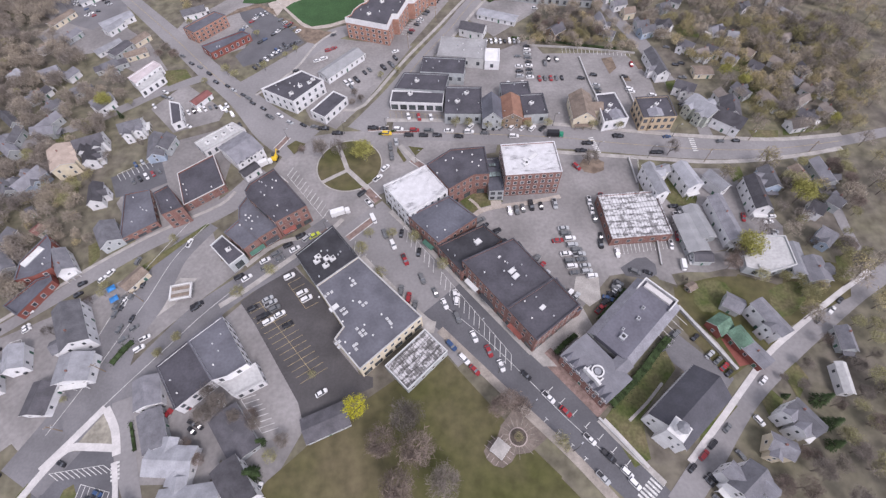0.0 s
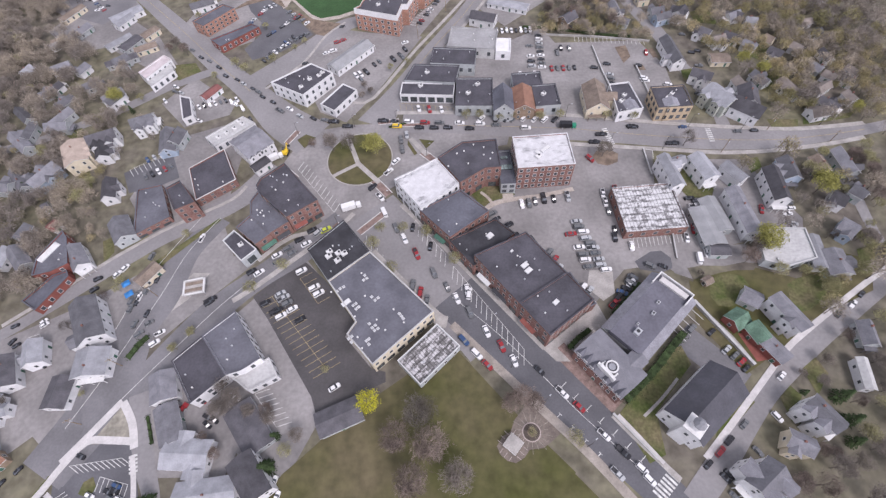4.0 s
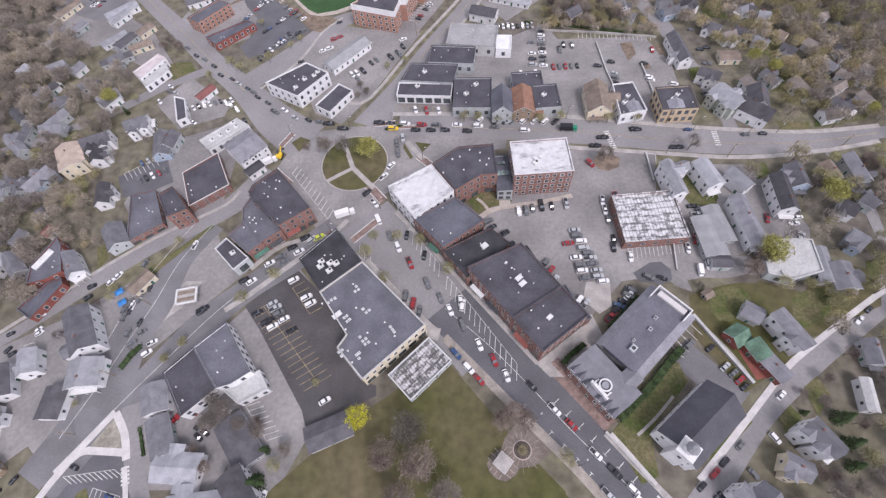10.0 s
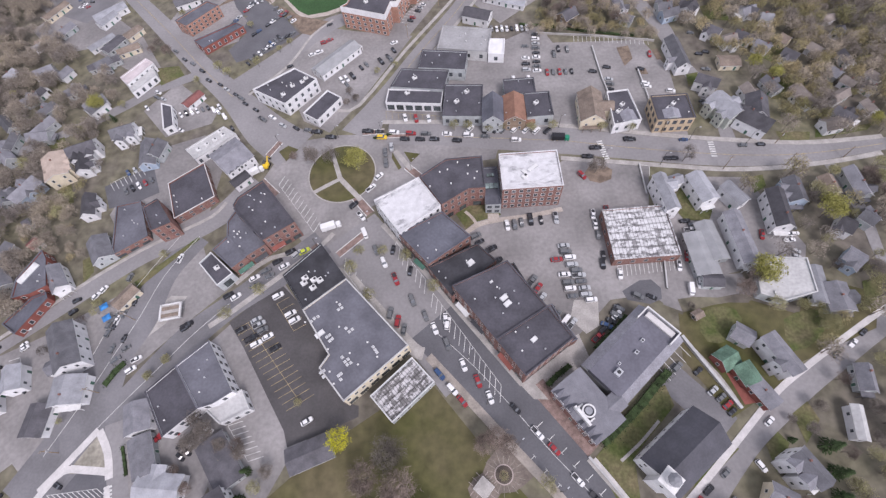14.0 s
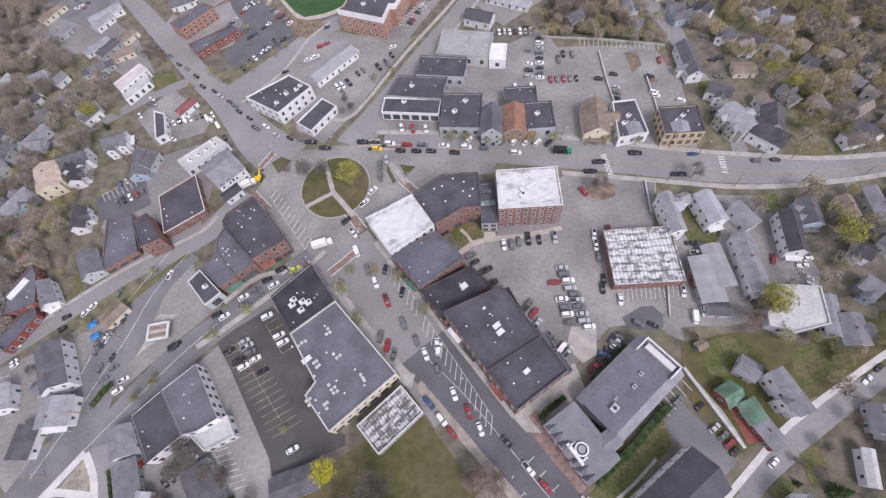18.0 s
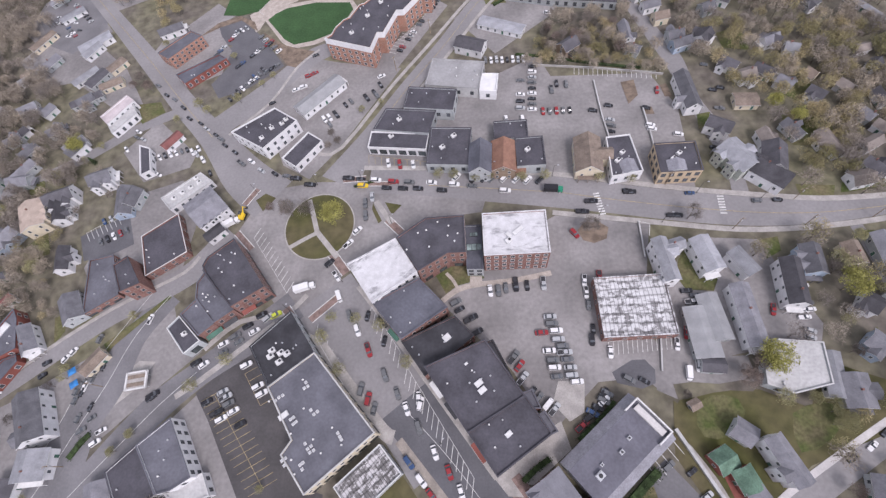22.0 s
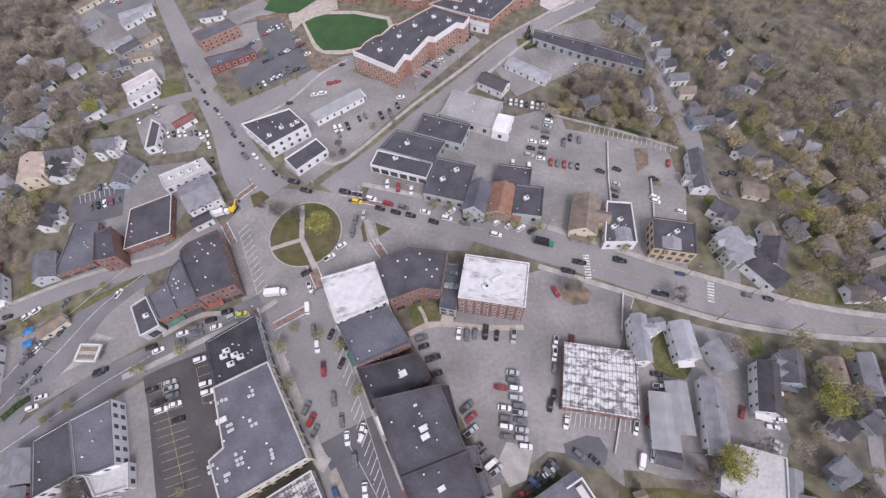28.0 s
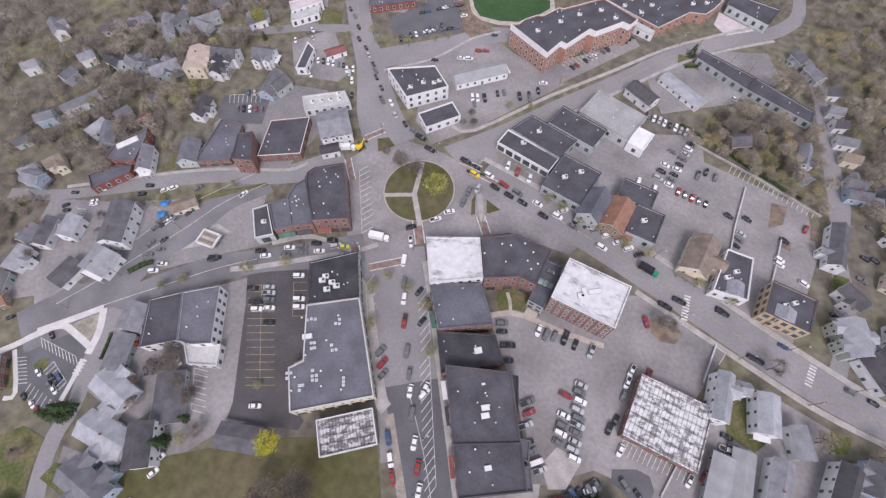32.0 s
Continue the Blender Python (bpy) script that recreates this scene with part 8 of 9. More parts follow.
tree(130.7, 69.3, 4.5, 'olive')
tree(126.0, 71.0, 4.2, 'olive')
tree(143.8, 94.0, 5.5, 'olive')
tree(142.3, 84.0, 5.0, 'bare')
tree(90.0, 72.4, 3.4, 'bare')
tree(103.8, 12.9, 5.2, 'bare')
tree(107.3, 11.9, 4.4, 'bare')
tree(109.8, 35.1, 3.1, 'bare')
tree(117.3, 27.3, 5.2, 'pine')
tree(116.6, 20.3, 5.1, 'pine')
tree(115.2, 14.4, 4.3, 'pine')
tree(108.1, 29.3, 2.3, 'pine')
tree(-28.1, 34.6, 9.4, 'yellow')
tree(-28.6, 142.6, 11.5, 'leafy')
tree(-39.4, 145.8, 9.6, 'bare')
tree(-47.4, 146.3, 8.5, 'bare')
tree(69.4, 132.0, 7.6, 'bare')
tree(105.3, 134.6, 7.8, 'bare')
tree(-56.5, 149.5, 4.7, 'bare')
tree(87.5, 151.9, 5.4, 'olive')
tree(76.0, 154.0, 5.5, 'olive')
tree(13.3, 159.9, 5.8, 'olive')
tree(19.1, 159.5, 5.8, 'olive')
tree(28.4, 157.4, 5.8, 'olive')
tree(33.4, 158.4, 5.8, 'olive')
tree(46.5, 156.1, 5.7, 'olive')
tree(55.4, 156.0, 5.7, 'olive')
tree(-158.1, 191.8, 6.3, 'olive')
tree(-145.3, 189.1, 5.1, 'olive')
tree(148.9, 110.8, 9.4, 'olive')
tree(147.8, 114.9, 7.3, 'olive')
tree(-72.5, 78.7, 6.6, 'olive')
tree(-91.6, 63.7, 4.4, 'olive')
tree(-96.5, 58.2, 4.3, 'olive')
tree(-123.3, 85.8, 4.9, 'olive')
tree(-123.8, 82.8, 4, 'olive')
tree(-28.2, 93.7, 7.2, 'olive')
tree(-20.8, 82.9, 6.4, 'olive')
tree(-72.0, 38.9, 8.9, 'bare')
tree(-75.2, 35.6, 7.9, 'bare')
tree(-80.1, 28.5, 4.3, 'bare')
tree(-50.3, 26.9, 5.5, 'bare')
tree(-59.6, 32.4, 5.5, 'bare')
tree(-66.3, 35.0, 5.4, 'bare')
tree(116.5, 82.5, 12.5, 'leafy')
tree(117.0, 70.8, 6.6, 'olive')
tree(-66.2, 30.1, 3.6, 'olive')
tree(113.9, 81.5, 8.2, 'bare')
tree(108.9, 79.4, 5, 'bare')
tree(20.1, 33.3, 8.7, 'bare')
tree(16.3, 31.3, 7.7, 'bare')
tree(23.3, 30.9, 7.7, 'bare')
tree(33.6, 21.2, 6.0, 'olive')
tree(21.7, 22.9, 3.8, 'olive')
tree(35.3, 19.0, 3.7, 'olive')
tree(-61.7, 87.4, 6.2, 'olive')
tree(-43.3, 46.8, 3.8, 'olive')
tree(2.3, 84.4, 6.4, 'olive')
tree(-7.8, 97.1, 6.4, 'olive')
tree(-16.5, 100.4, 5.6, 'olive')
tree(-25.4, 101.2, 5.6, 'olive')
tree(-93.1, 10.9, 6.5, 'pine')
tree(-59.4, 18.7, 5, 'pine')
tree(41.7, 271.5, 4.7, 'pine')
tree(157.9, 250.7, 6.2, 'pine')
tree(156.3, 288.6, 4.5, 'pine')
tree(159.1, 284.7, 4.5, 'pine')
tree(147.2, 283.3, 4.1, 'pine')
tree(225.4, 252.6, 4.7, 'pine')
tree(-130.7, 254.7, 5.6, 'olive')
tree(-90.9, 241.4, 4.7, 'olive')
tree(-67.7, 225.2, 4.2, 'olive')
tree(-72.7, 220.4, 4.2, 'olive')
tree(-101.6, 209.3, 6.5, 'olive')
tree(-96.5, 205.1, 5.8, 'olive')
tree(-82.4, 211.2, 5, 'olive')
tree(-111.1, 201.6, 4.8, 'olive')
tree(-21.7, 198.6, 4.6, 'olive')
tree(-13.0, 202.5, 3.6, 'olive')
tree(-137.7, 230.9, 6.5, 'bare')
tree(-130.8, 223.5, 6.7, 'bare')
tree(-140.1, 225.7, 5.8, 'bare')
tree(-34.5, 186.2, 4.6, 'bare')
tree(-31.3, 181.7, 4.7, 'bare')
tree(-35.4, 179.9, 3.7, 'bare')
lot([(-124.8, 18.0), (-122.7, 23.4), (-117.2, 28.8), (-104.3, 28.3), (-99.6, 20.0), (-96.9, 11.7), (-97.2, 7.1), (-109.8, 5.7), (-114.9, 7.3), (-124.1, 14.9)], DARK_ASPHALT, 'dark sealed parking lot with white lines')
plaza([(-117.2, 28.8), (-110.2, 40.0), (-103.6, 29.3), (-104.3, 28.3)], SAND, 'bare sandy triangle between the kerbs')
lawn([(-133.2, 9.8), (-126.9, 20.6), (-125.2, 19.3), (-131.1, 8.8)], FRESH_GRASS, 'narrow grass verge')
lawn([(-124.5, 9.8), (-122.4, 12.2), (-115.9, 6.6), (-117.9, 3.9)], FRESH_GRASS, 'small grass plot beside the lot')
lawn([(-115.9, 14.9), (-115.3, 18.0), (-112.8, 19.4), (-111.0, 16.5), (-112.1, 13.4)], FRESH_GRASS, 'grass island in the lot')
lot([(-86.3, 2.1), (-65.5, 6.5), (-53.7, 5.6), (-48.7, -4.4), (-65.9, -16.1), (-69.9, -6.0), (-82.2, -5.2)], LOT_ASPHALT, 'grey gravelled yard between houses')
lot([(-91.5, 36.1), (-80.7, 42.4), (-69.2, 40.6), (-72.0, 33.6), (-71.8, 24.7), (-86.2, 24.4), (-96.2, 22.3), (-96.1, 24.2), (-84.6, 28.2)], LOT_ASPHALT, 'grey driveway behind the houses')
lawn([(-109.0, -8.7), (-102.5, 0.0), (-93.3, 0.9), (-89.6, -7.8), (-85.8, -13.1), (-92.1, -21.1)], FRESH_GRASS, 'mossy lawn before a house')
lawn([(-84.8, -2.6), (-77.4, 0.4), (-72.1, -1.8), (-75.6, -8.0), (-85.3, -7.9)], FRESH_GRASS, 'small lawn beside a drive')
lawn([(-86.6, 10.8), (-86.2, 15.4), (-75.9, 14.2), (-75.5, 10.8)], FRESH_GRASS, 'hedged lawn strip')
sidewalk([(-132.1, 9.5), (-127.7, 16.0), (-123.4, 23.5), (-118.2, 29.6), (-111.3, 29.6), (-103.7, 28.8)], 2.3, PALE_CONCRETE)
sidewalk([(-124.5, 23.8), (-117.6, 32.4), (-110.6, 41.6)], 2.3, PALE_CONCRETE)
sidewalk([(-110.3, 41.3), (-105.3, 34.5), (-102.4, 26.7)], 2.5, PALE_CONCRETE)
sidewalk([(-102.5, 24.7), (-100.0, 17.8), (-98.2, 11.3)], 1.6, PALE_CONCRETE)
sidewalk([(-126.0, 15.4), (-113.6, 5.8), (-115.6, 2.6)], 1.5, PALE_CONCRETE)
crosswalk([(-102.2, 24.9), (-100.5, 19.3)], 2.6)
stalls((-121.4, 22.8), (-105.5, 24.1), 11, -32, 4.2, 'white')
stalls((-110.6, 19.2), (-101.3, 16.5), 7, -95, 4.0, 'white')
stalls((-123.1, 13.7), (-115.7, 7.9), 8, 34, 3.6, 'white')
stalls((-110.4, 6.2), (-98.3, 6.1), 7, 104, 4.2, 'white')
stalls((-137.8, 76.7), (-130.2, 64.1), 8, 25, 4.2, 'white')
stalls((-148.6, 67.7), (-143.1, 57.0), 7, -163, 4.0, 'white')
car(-112.0, 14.2, -23, 'suv', 'white', 0.70)
car(-106.8, 14.9, -23, 'sedan', 'black', 0.71)
car(-104.8, 15.1, -23, 'sedan', 'black', 0.72)
car(-105.4, 13.1, -23, 'suv', 'grey', 0.71)
car(-104.6, 16.4, -24, 'sedan', 'blue', 0.72)
car(-102.6, 12.7, -23, 'suv', 'white', 0.72)
car(-105.4, 6.0, -22, 'sedan', 'white', 0.69)
car(-102.1, 5.6, -22, 'suv', 'red', 0.70)
car(-109.8, 6.4, -22, 'suv', 'black', 0.68)
car(-118.5, 25.3, -24, 'sedan', 'black', 0.71)
car(-91.9, 39.0, -27, 'sedan', 'red', 0.81)
car(-80.6, 34.5, -27, 'suv', 'black', 0.83)
car(-73.0, 40.2, -28, 'pickup', 'white', 0.86)
car(-83.9, 40.0, -28, 'sedan', 'red', 0.83)
car(-56.7, 14.4, 72, 'sedan', 'white', 0.82)
car(-55.4, 10.3, 71, 'sedan', 'white', 0.81)
car(-70.7, -2.4, 73, 'suv', 'grey', 0.74)
car(-65.6, -4.1, 72, 'sedan', 'grey', 0.74)
car(-62.2, -3.6, 72, 'sedan', 'black', 0.75)
car(-56.7, 0.1, 71, 'sedan', 'white', 0.77)
car(-89.6, 22.4, 75, 'suv', 'white', 0.78)
car(-87.5, 22.9, 75, 'sedan', 'white', 0.78)
car(-117.9, 75.1, 79, 'sedan', 'grey', 0.80)
car(-116.2, 77.8, 79, 'sedan', 'black', 0.81)
car(-115.6, 79.8, 79, 'pickup', 'white', 0.81)
car(-113.8, 82.3, 79, 'suv', 'grey', 0.82)
car(-111.0, 86.7, 79, 'sedan', 'black', 0.83)
car(-157.3, 65.3, 58, 'sedan', 'black', 0.67)
car(-148.6, 72.2, 57, 'suv', 'white', 0.70)
car(-141.3, 56.1, 57, 'sedan', 'black', 0.70)
car(-127.2, 90.0, 57, 'suv', 'white', 0.79)
car(-124.9, 92.7, 57, 'suv', 'white', 0.80)
car(-134.5, 13.2, 55, 'suv', 'grey', 0.63)
car(-140.9, 19.2, 55, 'suv', 'black', 0.62)
car(-137.0, 22.6, 55, 'sedan', 'black', 0.65)
house(-156.2, 49.4, 102, 7.4, 5.6, 3.7, 1.9, 'white_grey')
house(-150.6, 52.9, 115, 11.6, 5.2, 4.5, 1.9, 'white')
house(-144.1, 58.9, 110, 8.7, 6.1, 4.7, 2.0, 'pale')
house(-151.5, 40.1, 101, 9.5, 6.2, 3.7, 1.9, 'pale')
house(-149.2, 29.9, 121, 7.6, 5.4, 3.6, 1.8, 'grey')
house(-144.0, 24.7, 51, 6.0, 4.9, 3.1, 1.8, 'orange')
house(-130.7, 45.0, 88, 10.1, 7.7, 3.5, 1.8, 'white')
house(-127.4, 68.8, 119, 17.4, 8.9, 6.7, 2.6, 'white_grey')
house(-122.5, 54.1, 95, 9.4, 11.1, 4.4, 2.2, 'pale')
house(-95.8, 44.4, 107, 9.6, 8.0, 4.0, 1.6, 'white_grey', chimney=False)
house(-91.4, 32.7, 114, 12.4, 7.1, 3.2, 1.2, 'grey', chimney=False)
house(-84.2, -19.5, -4, 10.6, 5.6, 3.7, 1.9, 'grey')
house(-214.9, 151.5, 44, 16.1, 4.7, 3.1, 1.6, 'white_grey')
house(-192.3, 169.3, 89, 9.7, 4.7, 3.5, 1.7, 'grey')
house(-179.6, 177.1, 59, 11.6, 4.9, 3.7, 1.9, 'grey')
house(-157.1, 187.7, 57, 8.8, 5.4, 4.1, 2.0, 'white_grey')
house(-191.4, 106.6, 65, 16.1, 4.5, 4.0, 1.7, 'white_grey')
house(-170.0, 110.9, 74, 6.4, 4.5, 3.9, 1.9, 'grey')
house(-159.5, 114.0, 58, 3.9, 4.8, 2.8, 1.4, 'red_roof')
house(-173.9, 99.4, 83, 8.5, 5.0, 3.8, 1.9, 'pale')
house(-119.3, 158.2, 78, 8.3, 6.4, 4.0, 2.4, 'grey')
house(-182.2, 70.0, 55, 6.5, 4.5, 2.8, 1.7, 'white_grey')
house(-197.7, 78.7, 61, 5.7, 4.1, 2.6, 1.6, 'grey')
block([(-132.9, 5.1), (-125.3, 13.2), (-117.4, 5.3), (-123.5, -1.6)], 3.1, 'grey_low')
house(-211.3, 128.0, 59, 6.6, 5.0, 4.2, 1.9, 'white_grey')
house(-196.8, 132.2, -2, 8.4, 5.4, 4.2, 1.9, 'white')
house(-188.8, 135.8, -9, 7.6, 5.4, 4.2, 1.9, 'grey')
house(-198.2, 92.7, 52, 7.1, 5.4, 4.2, 1.9, 'blue')
house(-175.1, 77.8, 64, 6.5, 6.0, 4.2, 1.9, 'cream')
house(-175.8, 67.9, 12, 8.0, 6.0, 4.2, 1.9, 'blue')
house(-240.3, 135.2, -24, 11.2, 5.4, 4.2, 1.9, 'white_grey')
house(-207.4, 160.6, 83, 6.5, 6.0, 4.2, 1.9, 'grey')
house(-230.1, 111.1, 54, 6.5, 5.0, 4.2, 1.9, 'pale')
house(-209.6, 115.5, 91, 6.5, 5.0, 4.2, 1.9, 'grey')
house(141.1, 165.4, -81, 9.0, 5.1, 3.7, 2.2, 'taupe')
house(167.3, 145.9, 9, 7.8, 5.8, 3.2, 1.9, 'taupe')
house(180.7, 174.6, -58, 4.7, 4.7, 2.9, 1.8, 'grey')
house(183.7, 168.6, -50, 5.2, 4.6, 2.9, 1.7, 'taupe')
house(190.8, 164.6, -50, 5.1, 4.4, 2.8, 1.7, 'white')
house(160.8, 101.3, -51, 4.9, 5.3, 4.0, 2.0, 'grey')
house(166.5, 187.4, -46, 6.3, 5.1, 3.2, 1.9, 'white')
house(178.4, 190.1, -55, 5.4, 4.7, 2.9, 1.8, 'taupe')
house(-129.2, 108.7, -58, 11.4, 7.9, 3.9, 2.4, 'grey')
house(-213.5, 216.9, 68, 6.4, 4.7, 2.6, 1.6, 'pale')
house(-205.0, 241.1, 47, 12.8, 4.7, 2.1, 0.8, 'pale', chimney=False)
house(-166.9, 124.6, 31, 2.3, 4.0, 2.7, 1.3, 'white')
house(73.1, 226.1, 35, 8.0, 6.5, 4.1, 2.4, 'brown_house')
house(131.7, 223.7, 45, 7.1, 5.6, 4.2, 2.1, 'white')
house(158.2, 219.1, 22, 7.4, 5.1, 3.2, 1.9, 'white_grey')
house(165.4, 213.5, -19, 5.0, 5.0, 3.1, 1.9, 'pale')
house(142.9, 199.8, 18, 6.4, 5.7, 3.6, 2.1, 'taupe')
house(167.6, 197.5, -56, 4.2, 5.1, 3.2, 1.9, 'cream')
house(191.7, 209.9, 10, 6.1, 4.3, 2.7, 1.6, 'taupe')
house(192.9, 200.0, 36, 4.8, 4.3, 3.2, 1.6, 'white')
house(182.4, 240.0, 28, 6.9, 4.3, 2.7, 1.6, 'grey')
house(147.1, 248.0, -37, 5.2, 5.0, 3.2, 1.9, 'white')
house(138.1, 243.3, 20, 6.1, 5.3, 3.3, 2.0, 'grey')
house(133.1, 264.3, -64, 8.2, 5.1, 3.2, 1.9, 'white')
house(154.0, 264.2, -46, 7.3, 4.7, 2.9, 1.8, 'grey')
house(-229.7, 336.7, 48, 8.8, 4.7, 3.1, 1.0, 'mill_house', chimney=False)
house(-261.3, 318.3, 60, 24.8, 3.6, 2.1, 0.8, 'pale', chimney=False)
house(-251.4, 335.8, 39, 13.2, 3.6, 2.1, 0.8, 'pale', chimney=False)
house(-173.9, 255.9, 58, 11.4, 5.3, 3.0, 1.2, 'pale', chimney=False)
house(-165.2, 312.6, 32, 21.6, 4.8, 2.2, 0.8, 'grey', chimney=False)
house(-211.0, 306.0, 42, 16.4, 4.7, 2.1, 0.8, 'grey', chimney=False)
house(-217.7, 314.3, 49, 15.5, 4.7, 2.1, 0.8, 'white_grey', chimney=False)
block([(-44.7, 335.0), (-31.1, 335.6), (-24.1, 328.9), (-29.7, 320.4), (-45.9, 322.0)], 3.3, 'mill')
car(-6.3, 325.3, -10, 'sedan', 'black', 0.67)
car(-3.4, 324.2, -10, 'sedan', 'grey', 0.68)
car(-0.7, 324.3, -10, 'suv', 'black', 0.68)
car(4.2, 323.5, -10, 'sedan', 'black', 0.68)
car(6.6, 322.5, -10, 'sedan', 'white', 0.68)
car(2.6, 318.5, -10, 'sedan', 'white', 0.69)
car(-1.5, 319.2, -10, 'sedan', 'grey', 0.69)
car(-11.9, 332.3, -10, 'sedan', 'white', 0.66)
car(-8.4, 332.3, -10, 'sedan', 'white', 0.66)
car(-4.5, 331.6, -10, 'sedan', 'grey', 0.66)
car(11.0, 328.2, -10, 'sedan', 'black', 0.66)
car(-22.4, 317.6, -9, 'sedan', 'red', 0.69)
car(-19.7, 318.3, -10, 'pickup', 'black', 0.69)
car(1.2, 310.8, -9, 'sedan', 'black', 0.71)
car(-12.0, 304.6, -9, 'suv', 'white', 0.72)
car(-68.4, 325.2, -9, 'suv', 'grey', 0.65)
car(-63.0, 325.5, -10, 'sedan', 'white', 0.66)
car(-57.1, 322.2, -9, 'suv', 'black', 0.67)
car(-73.4, 323.1, -9, 'sedan', 'grey', 0.65)
car(-207.9, 285.2, -7, 'suv', 'white', 0.60)
car(-196.2, 283.7, -7, 'sedan', 'white', 0.60)
car(-191.4, 277.0, -7, 'suv', 'black', 0.60)
car(-208.0, 277.6, -7, 'sedan', 'grey', 0.60)
car(-196.6, 272.7, -7, 'pickup', 'white', 0.60)
car(-209.9, 272.4, -7, 'sedan', 'black', 0.60)
car(-211.0, 308.1, -8, 'suv', 'white', 0.60)
car(-213.2, 304.6, -8, 'suv', 'black', 0.60)
lawn([(120.3, 183.3), (125.6, 184.0), (126.7, 179.4), (119.3, 175.2)], FRESH_GRASS, 'small green lawn between houses')
lawn([(128.1, 124.7), (133.9, 125.5), (133.3, 119.9), (127.8, 117.1)], FRESH_GRASS, 'small green lawn between houses')
lawn([(162.0, 126.4), (167.4, 125.8), (163.1, 118.9), (161.0, 120.2)], FRESH_GRASS, 'small green lawn between houses')
lawn([(100.4, 28.3), (105.1, 31.8), (107.4, 28.4), (101.0, 20.9)], FRESH_GRASS, 'small green lawn between houses')
lawn([(111.3, 36.7), (117.1, 40.1), (118.7, 34.6), (112.2, 28.1)], FRESH_GRASS, 'small green lawn between houses')
lawn([(151.9, 182.7), (169.2, 175.8), (166.9, 161.8), (151.7, 164.5)], FRESH_GRASS, 'small green lawn between houses')
lawn([(160.8, 141.9), (172.5, 142.7), (182.2, 144.0), (189.4, 149.5), (183.6, 147.0), (162.7, 146.4)], FRESH_GRASS, 'small green lawn between houses')
lawn([(-167.0, 137.8), (-157.2, 145.4), (-152.3, 135.1), (-161.0, 129.6)], FRESH_GRASS, 'small green lawn between houses')
lawn([(-177.6, 171.4), (-170.5, 173.4), (-167.1, 166.7), (-173.6, 163.4)], FRESH_GRASS, 'small green lawn between houses')
lawn([(-113.9, 95.1), (-92.6, 113.6), (-91.5, 112.7), (-111.4, 92.5)], FRESH_GRASS, 'small green lawn between houses')
lawn([(-140.2, 215.9), (-125.3, 216.4), (-120.7, 209.1), (-131.1, 203.1)], FRESH_GRASS, 'small green lawn between houses')
lawn([(-138.4, 106.2), (-134.4, 108.4), (-132.0, 100.6), (-134.7, 95.9)], FRESH_GRASS, 'small green lawn between houses')
lawn([(146.7, 146.7), (159.9, 145.1), (157.7, 140.1), (146.8, 141.3)], FRESH_GRASS, 'small green lawn between houses')
lawn([(150.8, 78.4), (158.3, 80.0), (153.1, 69.6), (147.6, 67.9)], FRESH_GRASS, 'small green lawn between houses')
lawn([(146.4, 85.6), (153.3, 92.0), (153.1, 87.3), (147.3, 83.2)], FRESH_GRASS, 'small green lawn between houses')
lawn([(152.1, 267.6), (159.9, 266.4), (161.8, 259.4), (151.4, 258.7)], FRESH_GRASS, 'small green lawn between houses')
lawn([(139.8, 229.1), (150.6, 231.7), (150.8, 216.6), (140.0, 219.7)], FRESH_GRASS, 'small green lawn between houses')
lawn([(162.1, 204.9), (168.4, 194.3), (160.7, 185.7), (154.3, 192.5)], FRESH_GRASS, 'small green lawn between houses')
lawn([(36.1, 270.5), (45.2, 271.5), (47.8, 264.2), (37.4, 264.2)], FRESH_GRASS, 'small green lawn between houses')
road([(160.9, 128.3, 4.3), (163.0, 114.5, 4.9), (163.1, 102.7, 4.5), (161.6, 90.5, 4.0), (161.0, 80.3, 3.7)])
road([(-105.6, 43.7, 6.7), (-101.4, 30.6, 6.7), (-97.0, 20.3, 5.9), (-92.9, 11.8, 5.0), (-91.1, 2.6, 5.6), (-86.5, -6.3, 5.5), (-79.0, -16.4, 6.3)])
tree(-156.1, 188.4, 9.1, 'leafy')
tree(147.2, 104.5, 11.8, 'leafy')
tree(148.3, 183.2, 7.2, 'leafy')
tree(154.9, 175.5, 7, 'leafy')
tree(184.7, 146.9, 6, 'leafy')
tree(-204.9, 202.3, 4.3, 'leafy')
tree(-127.8, 80.1, 4.7, 'bare')
tree(-137.5, 68.7, 5.2, 'bare')
tree(-159.3, 44.5, 3.8, 'bare')
tree(-149.3, 43.5, 4.6, 'bare')
tree(-75.9, 43.2, 6.9, 'bare')
tree(-60.9, 34.7, 6.1, 'bare')
tree(-74.9, 23.0, 4.9, 'bare')
tree(-95.3, -5.6, 5.4, 'bare')
tree(-166.9, 62.1, 3.8, 'bare')
tree(-53.4, 22.7, 5.9, 'olive')
tree(-80.7, -3.8, 4.3, 'olive')
tree(-102.9, 105.3, 4.3, 'olive')
tree(-123.9, 44.7, 3, 'olive')
tree(-92.3, 63.3, 3.4, 'olive')
tree(-97.8, 58.2, 3.3, 'olive')
tree(-58.7, 18.1, 5.8, 'pine')
tree(-96.7, 7.2, 5.7, 'pine')
tree(-92.8, 8.3, 5.1, 'pine')
tree(-57.7, 27.1, 3.4, 'pine')
tree(-68.7, 14.5, 2.4, 'pine')
wood([(-264.9, 260.1), (-199.2, 245.6), (-160.6, 213.6), (-146.6, 195.7), (-151.3, 163.6), (-146.8, 140.6), (-146.0, 114.8), (-144.4, 89.5), (-178.4, 74.0)], 221, 5.1, 8.5, 'bare')
